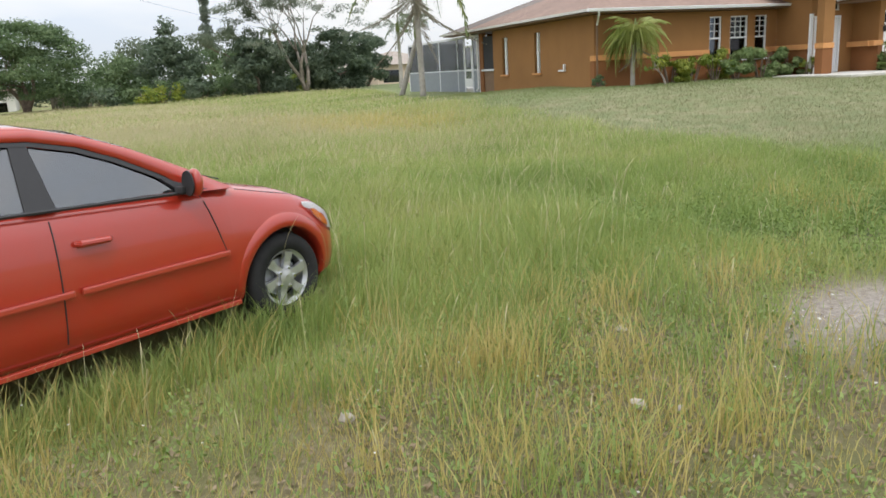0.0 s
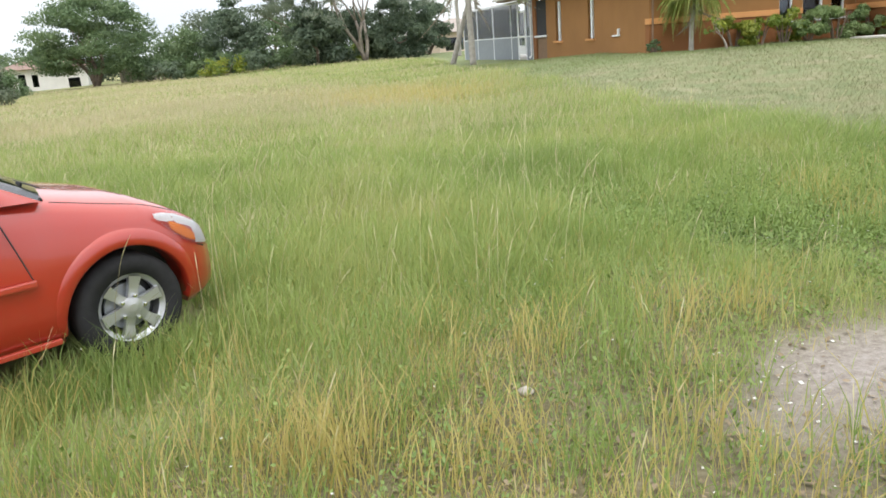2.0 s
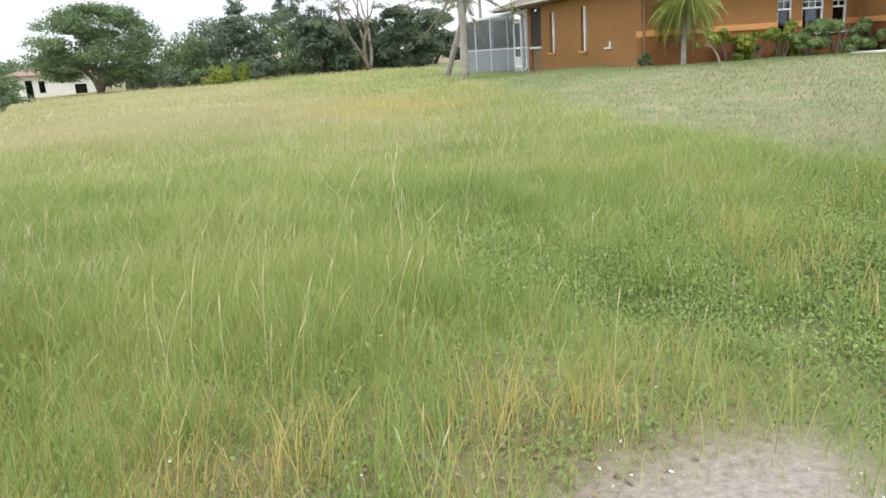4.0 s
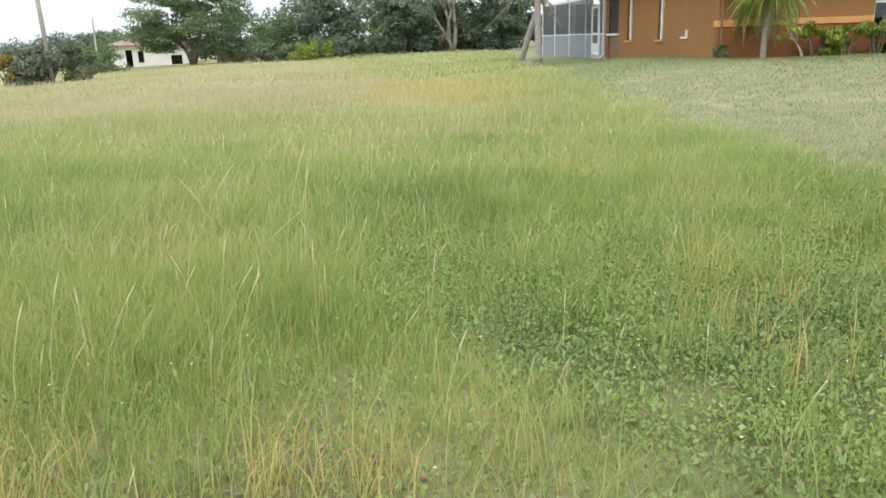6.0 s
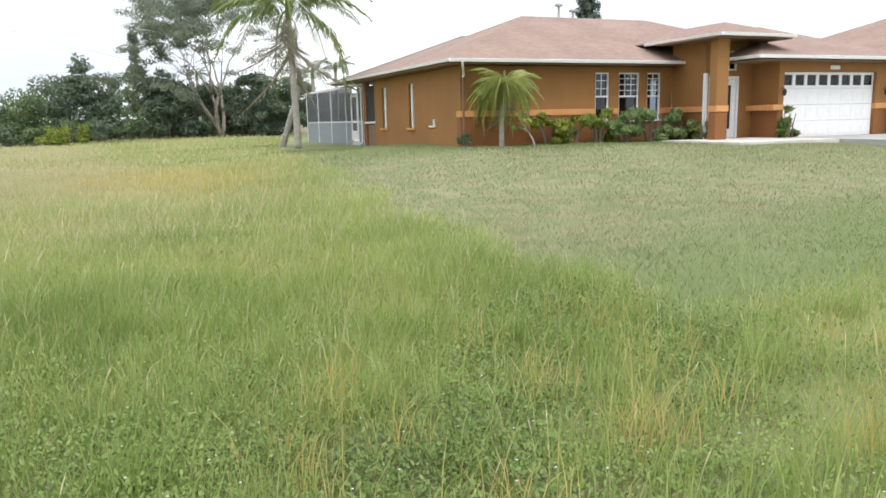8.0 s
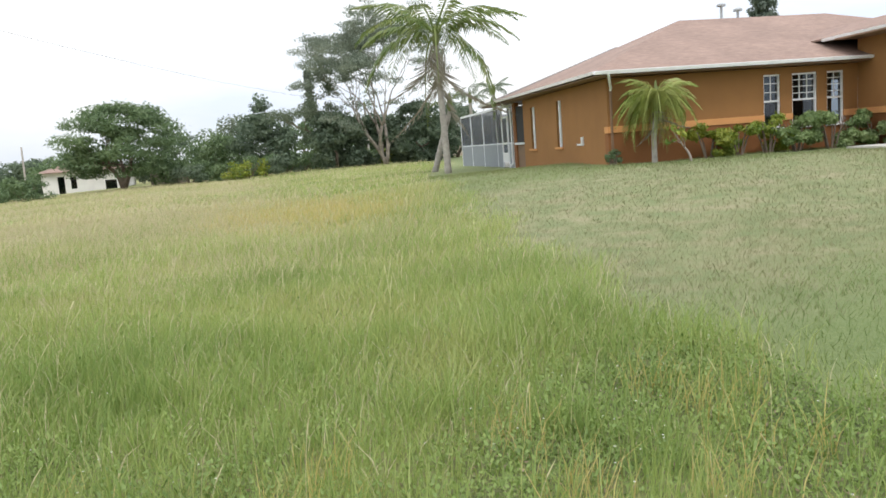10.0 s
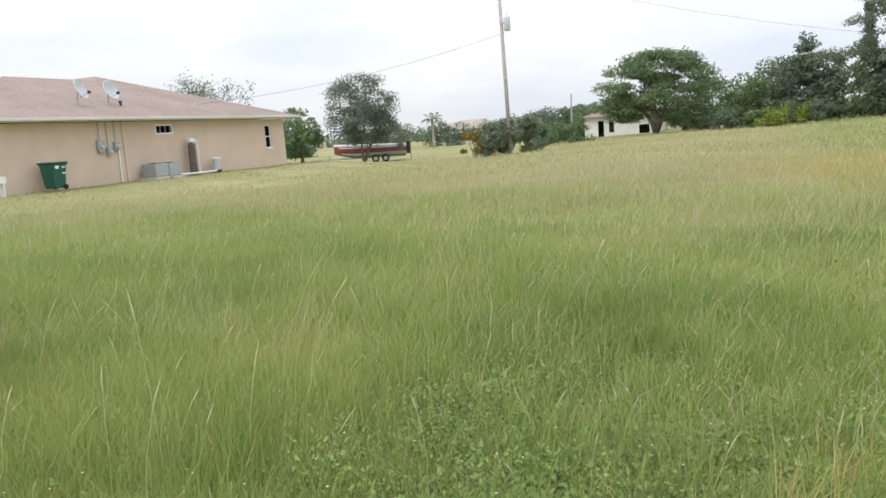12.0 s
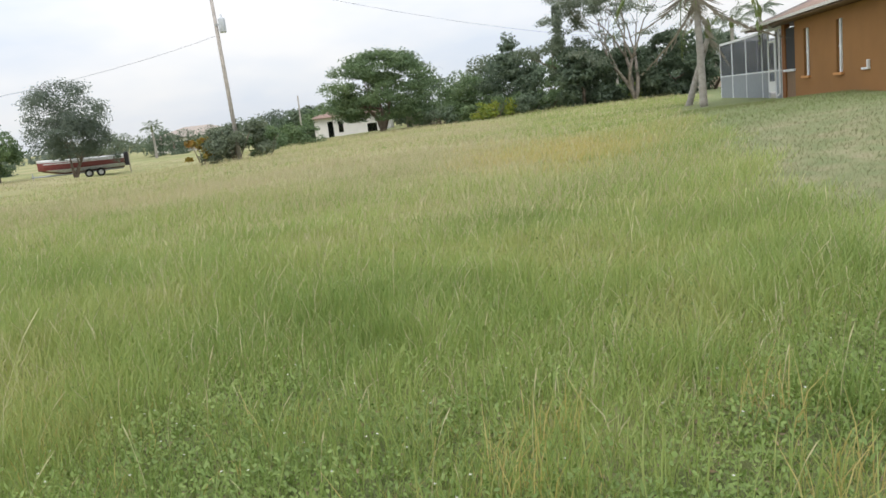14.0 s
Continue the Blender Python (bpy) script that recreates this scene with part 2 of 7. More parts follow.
M = dict(
    ground=ground_mat(),
    orange=stucco("orange_stucco", (0.295, 0.143, 0.046), (0.20, 0.095, 0.037)),
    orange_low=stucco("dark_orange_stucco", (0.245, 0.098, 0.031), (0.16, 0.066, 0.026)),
    band=stucco("peach_band", (0.62, 0.30, 0.11), (0.45, 0.22, 0.09)),
    beige=stucco("beige_stucco", (0.62, 0.50, 0.40), (0.48, 0.39, 0.31)),
    white_wall=stucco("white_stucco", (0.72, 0.70, 0.68), (0.52, 0.5, 0.48)),
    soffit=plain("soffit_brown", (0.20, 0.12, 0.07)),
    soffit_light=plain("soffit_white", (0.62, 0.60, 0.58)),
    roof=shingles("brown_shingles", (0.30, 0.205, 0.165), (0.22, 0.15, 0.122)),
    roof_dusk=shingles("grey_porch_shingles", (0.22, 0.185, 0.165), (0.15, 0.13, 0.12)),
    roof_tan=shingles("tan_shingles", (0.31, 0.235, 0.205), (0.235, 0.18, 0.158)),
    roof_grey=shingles("grey_shingles", (0.42, 0.36, 0.31), (0.3, 0.26, 0.23)),
    white=plain("white_paint", (0.78, 0.79, 0.80), 0.45, vary=0.05),
    alu=plain("white_aluminium", (0.72, 0.74, 0.78), 0.4, 0.1, vary=0.06),
    kick=plain("grey_kick_plate", (0.24, 0.265, 0.30), 0.5, vary=0.08),
    # colours of backing sheets: the gloom of unlit rooms is put into them
    dark=plain("dark_interior_stand_in", (0.03, 0.03, 0.035), 0.8),
    room=plain("dim_room_stand_in", (0.16, 0.15, 0.14), 0.9),
    pane=glass("window_glass", (0.55, 0.6, 0.65), 1.55),
    curtain=plain("pale_curtain", (0.5, 0.53, 0.6), 0.9, vary=0.2, scale=9),
    screen=screen_mesh("insect_screen", (0.12, 0.13, 0.14), 0.42),
    concrete=plain("pale_concrete", (0.55, 0.53, 0.49), 0.9, vary=0.14, scale=2.5, bump=0.3),
    driveway=plain("grey_driveway", (0.34, 0.34, 0.33), 0.9, vary=0.14, scale=2.0, bump=0.3),
    red=car_paint("red_car_paint", (0.37, 0.025, 0.010)),
    trim_red=car_paint("red_moulding", (0.40, 0.04, 0.02)),
    tyre=plain("tyre_rubber", (0.013, 0.013, 0.014), 0.85, vary=0.3, scale=20),
    alloy=plain("alloy_wheel", (0.55, 0.56, 0.58), 0.32, 0.75, vary=0.08),
    black=plain("black_plastic", (0.018, 0.018, 0.02), 0.55),
    seat=plain("grey_seat_cloth", (0.13, 0.13, 0.14), 0.9),
    car_glass=glass("car_glass", (0.72, 0.76, 0.78), 2.6),
    lamp_clear=glass("clear_lens", (0.85, 0.85, 0.85), 1.5),
    amber=plain("amber_lens", (0.75, 0.22, 0.02), 0.25, vary=0.1),
    chrome=plain("chrome", (0.75, 0.76, 0.78), 0.12, 1.0, vary=0.03),
    bark=plain("grey_brown_bark", (0.17, 0.13, 0.10), 0.95, vary=0.35, scale=3.0, bump=0.8),
    bark_pale=plain("pale_bark", (0.27, 0.235, 0.20), 0.95, vary=0.3, scale=3.0, bump=0.8),
    palm_bark=plain("grey_palm_trunk", (0.34, 0.32, 0.29), 0.95, vary=0.22, scale=5.0, bump=0.8),
    wood_pole=plain("weathered_pole", (0.42, 0.385, 0.36), 0.95, vary=0.2, scale=4.0, bump=0.6),
    cable=plain("dark_cable", (0.05, 0.05, 0.055), 0.7),
    grey_metal=plain("grey_metal", (0.38, 0.40, 0.42), 0.45, 0.4, vary=0.1),
    dish=plain("pale_grey_dish", (0.50, 0.53, 0.57), 0.5, vary=0.06),
    bin=plain("green_plastic", (0.012, 0.095, 0.07), 0.5, vary=0.15),
    rust=plain("rusty_tank", (0.13, 0.10, 0.085), 0.85, vary=0.5, scale=8.0),
    boat_red=plain("faded_maroon_gelcoat", (0.22, 0.05, 0.045), 0.4, vary=0.15),
    boat_white=plain("white_gelcoat", (0.66, 0.66, 0.67), 0.35, vary=0.06),
    pebble=plain("pale_pebble", (0.40, 0.36, 0.31), 0.9, vary=0.3, scale=30),
    # tree leaf tones, lightened and blued: distance haze is put into the colour
    leaf_dark=leafy("hazed_dark_leaves", [(0.072, 0.11, 0.074), (0.115, 0.16, 0.102), (0.17, 0.215, 0.135)]),
    leaf_mid=leafy("green_leaves", [(0.075, 0.125, 0.06), (0.12, 0.185, 0.08), (0.19, 0.255, 0.115)]),
    leaf_grey=leafy("grey_green_leaves", [(0.10, 0.13, 0.085), (0.14, 0.175, 0.115), (0.20, 0.23, 0.15)]),
    leaf_thin=leafy("hazed_thin_grey_leaves", [(0.13, 0.165, 0.125), (0.18, 0.215, 0.165), (0.25, 0.28, 0.20)]),
    leaf_blue=leafy("hazed_blue_green_leaves", [(0.09, 0.12, 0.095), (0.135, 0.17, 0.135), (0.185, 0.22, 0.165)]),
    leaf_lime=leafy("lime_leaves", [(0.10, 0.17, 0.02), (0.20, 0.26, 0.03), (0.34, 0.33, 0.04)], 1.2),
    leaf_hedge=leafy("hedge_leaves", [(0.10, 0.17, 0.06), (0.18, 0.26, 0.09), (0.30, 0.37, 0.16)], 1.2),
    leaf_feather=leafy("yellow_green_fronds", [(0.17, 0.24, 0.05), (0.28, 0.33, 0.08), (0.38, 0.38, 0.14)], 1.0),
    leaf_palm=leafy("palm_fronds", [(0.07, 0.12, 0.03), (0.14, 0.19, 0.05), (0.24, 0.26, 0.10)], 1.0),
    frond_dead=leafy("dead_fronds", [(0.16, 0.14, 0.11), (0.25, 0.22, 0.17), (0.32, 0.29, 0.22)], 1.0),
    leaf_rust=leafy("rust_yellow_leaves", [(0.12, 0.14, 0.02), (0.28, 0.2, 0.02), (0.32, 0.12, 0.02)], 1.5),
    # far grass, paler and bluer than the near: haze put into the colour
    grass=leafy("meadow_grass", [(0.185, 0.265, 0.072), (0.255, 0.335, 0.095), (0.325, 0.39, 0.125), (0.41, 0.42, 0.165)], 0.3, 0.4),
    grass_near=leafy("near_meadow_grass", [(0.165, 0.255, 0.055), (0.235, 0.325, 0.08), (0.32, 0.39, 0.112), (0.42, 0.42, 0.155)], 0.45, 0.45),
    grass_dry=leafy("dry_seed_stalks", [(0.42, 0.36, 0.19), (0.52, 0.46, 0.28), (0.46, 0.46, 0.22)], 0.5, 0.4),
    straw=leafy("yellow_straw_grass", [(0.42, 0.345, 0.10), (0.50, 0.42, 0.145), (0.47, 0.37, 0.15), (0.42, 0.425, 0.14)], 0.6, 0.35),
    gold_straw=leafy("rusty_yellow_seed_grass", [(0.40, 0.33, 0.10), (0.48, 0.40, 0.15), (0.44, 0.38, 0.13)], 0.3, 0.35),
    lawn_lush=leafy("green_lawn", [(0.13, 0.19, 0.055), (0.18, 0.235, 0.075), (0.23, 0.265, 0.10)], 0.5, 0.4),
    # beige seed grass, its blue raised to stand for distance haze
    beige_straw=leafy("hazed_beige_straw_grass", [(0.42, 0.37, 0.22), (0.50, 0.44, 0.28), (0.46, 0.43, 0.26)], 0.12, 0.35),
    lawn=leafy("mown_lawn", [(0.19, 0.205, 0.098), (0.225, 0.228, 0.115), (0.265, 0.25, 0.142)], 0.5, 0.4),
    weed=leafy("low_weeds", [(0.11, 0.175, 0.04), (0.19, 0.275, 0.065), (0.30, 0.38, 0.11)], 0.8, 0.35),
    litter=leafy("dead_leaf_litter", [(0.12, 0.085, 0.05), (0.22, 0.16, 0.095), (0.36, 0.28, 0.19)], 2.0, 0.1),
    petal=plain("white_petals", (0.62, 0.61, 0.56), 0.8),
)


# ---- mesh helpers ----
def link(name, bm, material, smooth=False):
    me = bpy.data.meshes.new(name)
    bmesh.ops.recalc_face_normals(bm, faces=bm.faces)
    bm.to_mesh(me)
    bm.free()
    me.materials.append(material)
    if smooth:
        me.polygons.foreach_set("use_smooth", [True] * len(me.polygons))
    return new(name, me)


def part(name, bm, material, parent=None, label="", smooth=False):
    ob = link(name, bm, material, smooth)
    if parent:
        ob.parent = parent
    if label:
        ob["label"] = label
    return ob


def thing(name, label, category, at=(0, 0, 0), turn=0, group="", kind=""):
    ob = new(name)
    ob.empty_display_size = 0.2
    ob.matrix_basis = pose(*at, 0, 0, turn)
    return tagged(ob, label, category, group, kind)


def box(x0, x1, y0, y1, z0, z1, bevel=0.0, bm=None):
    bm = bm or bmesh.new()
    vs = [bm.verts.new((x, y, z)) for x in (x0, x1) for y in (y0, y1) for z in (z0, z1)]
    fs = [bm.faces.new([vs[i] for i in f]) for f in ((0, 1, 3, 2), (4, 6, 7, 5), (0, 4, 5, 1), (2, 3, 7, 6), (0, 2, 6, 4), (1, 5, 7, 3))]
    if bevel:
        es = list({e for f in fs for e in f.edges})
        bmesh.ops.bevel(bm, geom=es, offset=bevel, segments=2, affect="EDGES", profile=0.6)
    return bm


def tube(points, radii, sides=8, bm=None, caps=True):
    """A round tube along points, with a radius for each."""
    bm = bm or bmesh.new()
    rings = []
    pts = [Vector(p) for p in points]
    for i, p in enumerate(pts):
        d = (pts[min(i + 1, len(pts) - 1)] - pts[max(i - 1, 0)]).normalized()
        side = d.orthogonal().normalized() if i == 0 else (rings_side - d * rings_side.dot(d)).normalized()
        rings_side = side
        up = d.cross(side)
        r = radii[i] if hasattr(radii, "__len__") else radii
        rings.append([bm.verts.new(p + (side * math.cos(a) + up * math.sin(a)) * r) for a in (2 * math.pi * k / sides for k in range(sides))])
    for a, b in zip(rings, rings[1:]):
        for k in range(sides):
            bm.faces.new((a[k], a[(k + 1) % sides], b[(k + 1) % sides], b[k]))
    if caps:
        bm.faces.new(rings[0][::-1])
        bm.faces.new(rings[-1])
    return bm


def lathe(profile, sides=20, axis="z", bm=None, caps=True):
    """Turns a profile of (radius, height) about an axis."""
    bm = bm or bmesh.new()
    rings = []
    for r, h in profile:
        ring = []
        for k in range(sides):
            a = 2 * math.pi * k / sides
            c = (r * math.cos(a), r * math.sin(a), h)
            ring.append(bm.verts.new(c if axis == "z" else (c[0], c[2], c[1])))
        rings.append(ring)
    for a, b in zip(rings, rings[1:]):
        for k in range(sides):
            bm.faces.new((a[k], a[(k + 1) % sides], b[(k + 1) % sides], b[k]))
    if caps:
        bm.faces.new(rings[0])
        bm.faces.new(rings[-1])
    else:
        for k in range(sides):
            bm.faces.new((rings[-1][k], rings[-1][(k + 1) % sides], rings[0][(k + 1) % sides], rings[0][k]))
    return bm


def slab(points, depth):
    """A flat outline of 3D points, thickened along its normal."""
    bm = bmesh.new()
    f = bm.faces.new([bm.verts.new(p) for p in points])
    bm.normal_update()
    nrm = f.normal.copy()
    ext = bmesh.ops.extrude_face_region(bm, geom=[f])
    bmesh.ops.translate(bm, vec=nrm * depth, verts=[v for v in ext["geom"] if isinstance(v, bmesh.types.BMVert)])
    return bm


def wall_sheet(u0, u1, z0, z1, holes, place, depth):
    """A wall in (u, z) with holes (u0, u1, z0, z1) through it. place(u, z, d) gives the 3D point, d into the wall."""
    us = sorted({u0, u1, *[h[0] for h in holes], *[h[1] for h in holes]})
    zs = sorted({z0, z1, *[h[2] for h in holes], *[h[3] for h in holes]})
    bm = bmesh.new()
    grid = {}

    def vert(i, j, d):
        if (i, j, d) not in grid:
            grid[i, j, d] = bm.verts.new(place(us[i], zs[j], depth * d))
        return grid[i, j, d]

    solid = set()
    for i in range(len(us) - 1):
        for j in range(len(zs) - 1):
            cu, cz = (us[i] + us[i + 1]) / 2, (zs[j] + zs[j + 1]) / 2
            if not any(h[0] < cu < h[1] and h[2] < cz < h[3] for h in holes):
                solid.add((i, j))
    for i, j in solid:
        c = ((i, j), (i + 1, j), (i + 1, j + 1), (i, j + 1))
        bm.faces.new([vert(*p, 0) for p in c])
        bm.faces.new([vert(*p, 1) for p in c[::-1]])
        for (a, b), nb in zip(((c[0], c[1]), (c[1], c[2]), (c[2], c[3]), (c[3], c[0])), ((i, j - 1), (i + 1, j), (i, j + 1), (i - 1, j))):
            if nb not in solid:
                bm.faces.new((vert(*b, 0), vert(*a, 0), vert(*a, 1), vert(*b, 1)))
    return bm


def mesh_np(name, verts, tris, material):
    """A mesh of triangles from arrays."""
    me = bpy.data.meshes.new(name)
    me.vertices.add(len(verts))
    me.vertices.foreach_set("co", np.ascontiguousarray(verts, dtype=np.float32).ravel())
    me.loops.add(tris.size)
    me.loops.foreach_set("vertex_index", np.ascontiguousarray(tris, dtype=np.int32).ravel())
    me.polygons.add(len(tris))
    me.polygons.foreach_set("loop_start", np.arange(0, tris.size, 3, dtype=np.int32))
    me.update(calc_edges=True)
    me.materials.append(material)
    return new(name, me)


# ---- the lie of the land ----
def smooth01(v):
    v = np.clip(v, 0, 1)
    return v * v * (3 - 2 * v)


def lawn_edge(y):
    return np.interp(y, [0, 5, 8, 11, 14, 19, 28, 34, 40, 60], [8.9, 9.2, 9.6, 10.2, 11.0, 11.8, 13.5, 15.0, 17.0, 24.0])


def land(x, y):
    """Height of the ground."""
    x, y = np.asarray(x, float), np.asarray(y, float)
    right = smooth01((x - 8.5) / 9.0) * smooth01((y - 7.0) / 12.0) * 0.66
    right = right * (1 - 0.34 * smooth01((y - 25.0) / 9.0))
    left = smooth01((-x - 14.0) / 4.0) * smooth01((y - 10.0) / 9.0) * smooth01((56.0 - y) / 14.0) * 0.36
    rise = smooth01((y - 9.0) / 26.0) * 0.22 * (1 - smooth01((y - 48.0) / 22.0))
    rise = rise * smooth01((x + 9.0) / 11.0)
    far = -0.45 * smooth01((y - 38.0) / 16.0) * smooth01((4.0 - x) / 22.0)
    roll = 0.03 * np.sin(x * 0.9 + 0.4 * y) * np.cos(y * 0.7 - 0.3 * x) * smooth01((y - 2.0) / 3.0)
    mix = right + left + rise * (1 - smooth01((x - 8.5) / 9.0)) * (1 - smooth01((-x - 14.0) / 4.0)) + far
    return mix + roll * (np.hypot(x, y) < 60)


def lump(x, y, seed=0.0):
    """A soft patchy field between about -1 and 1."""
    return (np.sin(x * 0.83 + 1.7 * np.sin(y * 0.41 + seed)) + np.sin(y * 0.97 + 1.3 * np.sin(x * 0.57 - seed)) + 0.7 * np.sin(2.3 * x - 1.9 * y + seed) + 0.5 * np.sin(4.1 * y + 3.3 * x + 2 * seed)) / 3.2


def sand_mask(x, y):
    d = np.hypot((x - 4.45) / 1.25, (y - 2.76 - 0.14 * (x - 4.45)) / 0.58) + 0.36 * lump(2.2 * x, 2.2 * y, 3.0) + 0.22 * lump(5.3 * x, 6.1 * y, 4.0)
    return np.clip(1.45 - d * 1.15, 0, 1) * (1 - 0.9 * smooth01((x - 4.7 + 0.3 * lump(3 * x, 3 * y, 5.0)) / 0.7) * np.maximum(smooth01((y - 2.9) / 0.4), smooth01((x - 4.75) / 0.45)))


def lawn_mask(x, y):
    return smooth01((x - lawn_edge(y) + 0.4 + 0.5 * lump(x * 1.6, y * 1.6, 1.0)) / 1.3) * smooth01((y - 5.0 + 0.4 * lump(x, y, 2.0)) / 0.9)


def bare_mask(x, y):
    return np.clip((1 - smooth01((y - 2.6 - 0.16 * x + 0.5 * lump(1.3 * x, 1.3 * y, 7.0)) / 1.7)) * 0.9 * (1 - 0.92 * smooth01((x - 3.9 + 0.4 * lump(2 * x, 2 * y, 8.0)) / 1.3)), 0, 1)


def weed_mask(x, y):
    """Where low broad-leaved weeds crowd out the grass."""
    bed = smooth01((x - 4.3 + 0.5 * lump(x, y, 33.0)) / 1.0) * smooth01((10.6 - x) / 1.2) * smooth01((y - 1.6) / 0.6) * smooth01((8.3 - 0.12 * x - y + 0.9 * lump(1.2 * x, 1.2 * y, 34.0)) / 1.3)
    return np.clip(bed * (0.62 + 0.75 * lump(1.5 * x, 1.6 * y, 35.0)) + 0.22 * np.clip(lump(0.7 * x, 0.8 * y, 21.0) - 0.15, 0, 1), 0, 1)


def lush_mask(x, y):
    """Where the mown lawn stays green: near the road end and along the house."""
    near = smooth01((9.6 - y + 0.10 * (x - 12) + 0.9 * lump(0.6 * x, 0.6 * y, 51.0)) / 1.6)
    house_side = 0.6 * smooth01((y - 18.5 + 0.11 * (x - 18) + 0.8 * lump(0.5 * x, 0.5 * y, 52.0)) / 2.0)
    return np.clip(near * (0.65 + 0.4 * lump(0.9 * x, 1.4 * y, 53.0)) + house_side + 0.25 * np.clip(lump(0.35 * x, 0.5 * y, 54.0), 0, 1), 0, 1)


def gold_mask(x, y):
    """A patch of rusty yellow seed heads in the middle of the lot."""
    return np.clip(1.25 - np.hypot((x - 9.3) / 3.4, (y - 23.0) / 5.5) + 0.35 * lump(0.7 * x, 0.5 * y, 61.0), 0, 1)


def z_at(x, y):
    return float(land(x, y))


def build_ground():
    def axis(lo, hi, fine_lo, fine_hi, step):
        a = list(np.arange(fine_lo, fine_hi, step))
        v, s = fine_hi, step
        while v < hi:
            a.append(v)
            s *= 1.16
            v += s
        a.append(hi)
        v, s = fine_lo, step
        while v > lo:
            s *= 1.16
            v -= s
            a.append(max(v, lo))
        return np.array(sorted(set(a)))

    xs, ys = axis(-1400, 1400, -3, 14, 0.2), axis(-1400, 1600, -1, 14, 0.2)
    X, Y = np.meshgrid(xs, ys)
    verts = np.stack([X, Y, land(X, Y)], -1).reshape(-1, 3)
    nx, ny = len(xs), len(ys)
    i, j = np.meshgrid(np.arange(nx - 1), np.arange(ny - 1))
    a = (j * nx + i).ravel()
    tris = np.concatenate([np.stack([a, a + 1, a + nx + 1], -1), np.stack([a, a + nx + 1, a + nx], -1)])
    ob = mesh_np("ground", verts, tris, M["ground"])
    for nm, fn in (("sand", sand_mask), ("lawn", lawn_mask), ("bare", bare_mask), ("weed", weed_mask), ("lush", lush_mask)):
        at = ob.data.attributes.new(nm, "FLOAT", "POINT")
        at.data.foreach_set("value", fn(verts[:, 0], verts[:, 1]).astype(np.float32))
    ob.data.polygons.foreach_set("use_smooth", [True] * len(ob.data.polygons))
    return tagged(ob, "grassy vacant lot with a bare sandy patch", "ground", kind="structure")


ground = build_ground()


# ---- houses ----
def hip_roof(x0, x1, y0, y1, z, pitch=0.333, front_only=False, back_to=None):
    """A hipped roof over a rectangle: eaves at z. front_only: hipped at the y0 end alone, its ridge runs back to back_to."""
    bm = bmesh.new()
    w, d = x1 - x0, y1 - y0
    if front_only:
        h = w / 2
        a, b, c, e = [(x0, y0, z), (x1, y0, z), (x1, back_to, z), (x0, back_to, z)]
        p, q = (x0 + h, y0 + h, z + h * pitch), (x0 + h, back_to, z + h * pitch)
        faces = [(a, b, p), (b, c, q, p), (e, a, p, q), (c, e, q)]
    elif w >= d:
        h = d / 2
        a, b, c, e = [(x0, y0, z), (x1, y0, z), (x1, y1, z), (x0, y1, z)]
        p, q = (x0 + h, y0 + h, z + h * pitch), (x1 - h, y0 + h, z + h * pitch)
        faces = [(a, b, q, p), (b, c, q), (c, e, p, q), (e, a, p)]
    else:
        h = w / 2
        a, b, c, e = [(x0, y0, z), (x1, y0, z), (x1, y1, z), (x0, y1, z)]
        p, q = (x0 + h, y0 + h, z + h * pitch), (x0 + h, y1 - h, z + h * pitch)
        faces = [(a, b, p), (b, c, q, p), (c, e, q), (e, a, p, q)]
    for f in faces:
        bm.faces.new([bm.verts.new(v) for v in f])
    bmesh.ops.remove_doubles(bm, verts=bm.verts, dist=0.001)
    ext = bmesh.ops.extrude_face_region(bm, geom=list(bm.faces))
    bmesh.ops.translate(bm, vec=(0, 0, 0.06), verts=[v for v in ext["geom"] if isinstance(v, bmesh.types.BMVert)])
    return bm


def gutter(points, bm=None):
    """An open gutter and fascia along an eave."""
    bm = bm or bmesh.new()
    for p, q in zip(points, points[1:]):
        p, q = Vector(p), Vector(q)
        d = (q - p).normalized()
        out = Vector((d.y, -d.x, 0))
        prof = [(0.0, -0.06), (0.08, -0.06), (0.11, 0.03), (0.095, 0.03), (0.07, -0.04), (0.02, -0.04), (0.02, 0.05), (0.0, 0.05)]
        ends = []
        for e in (p - d * 0.0, q + d * 0.1):
            ends.append([bm.verts.new(e + out * a + Vector((0, 0, b))) for a, b in prof])
        n = len(prof)
        for k in range(n):
            bm.faces.new((ends[0][k], ends[0][(k + 1) % n], ends[1][(k + 1) % n], ends[1][k]))
        bm.faces.new(ends[0])
        bm.faces.new(ends[1][::-1])
    return bm


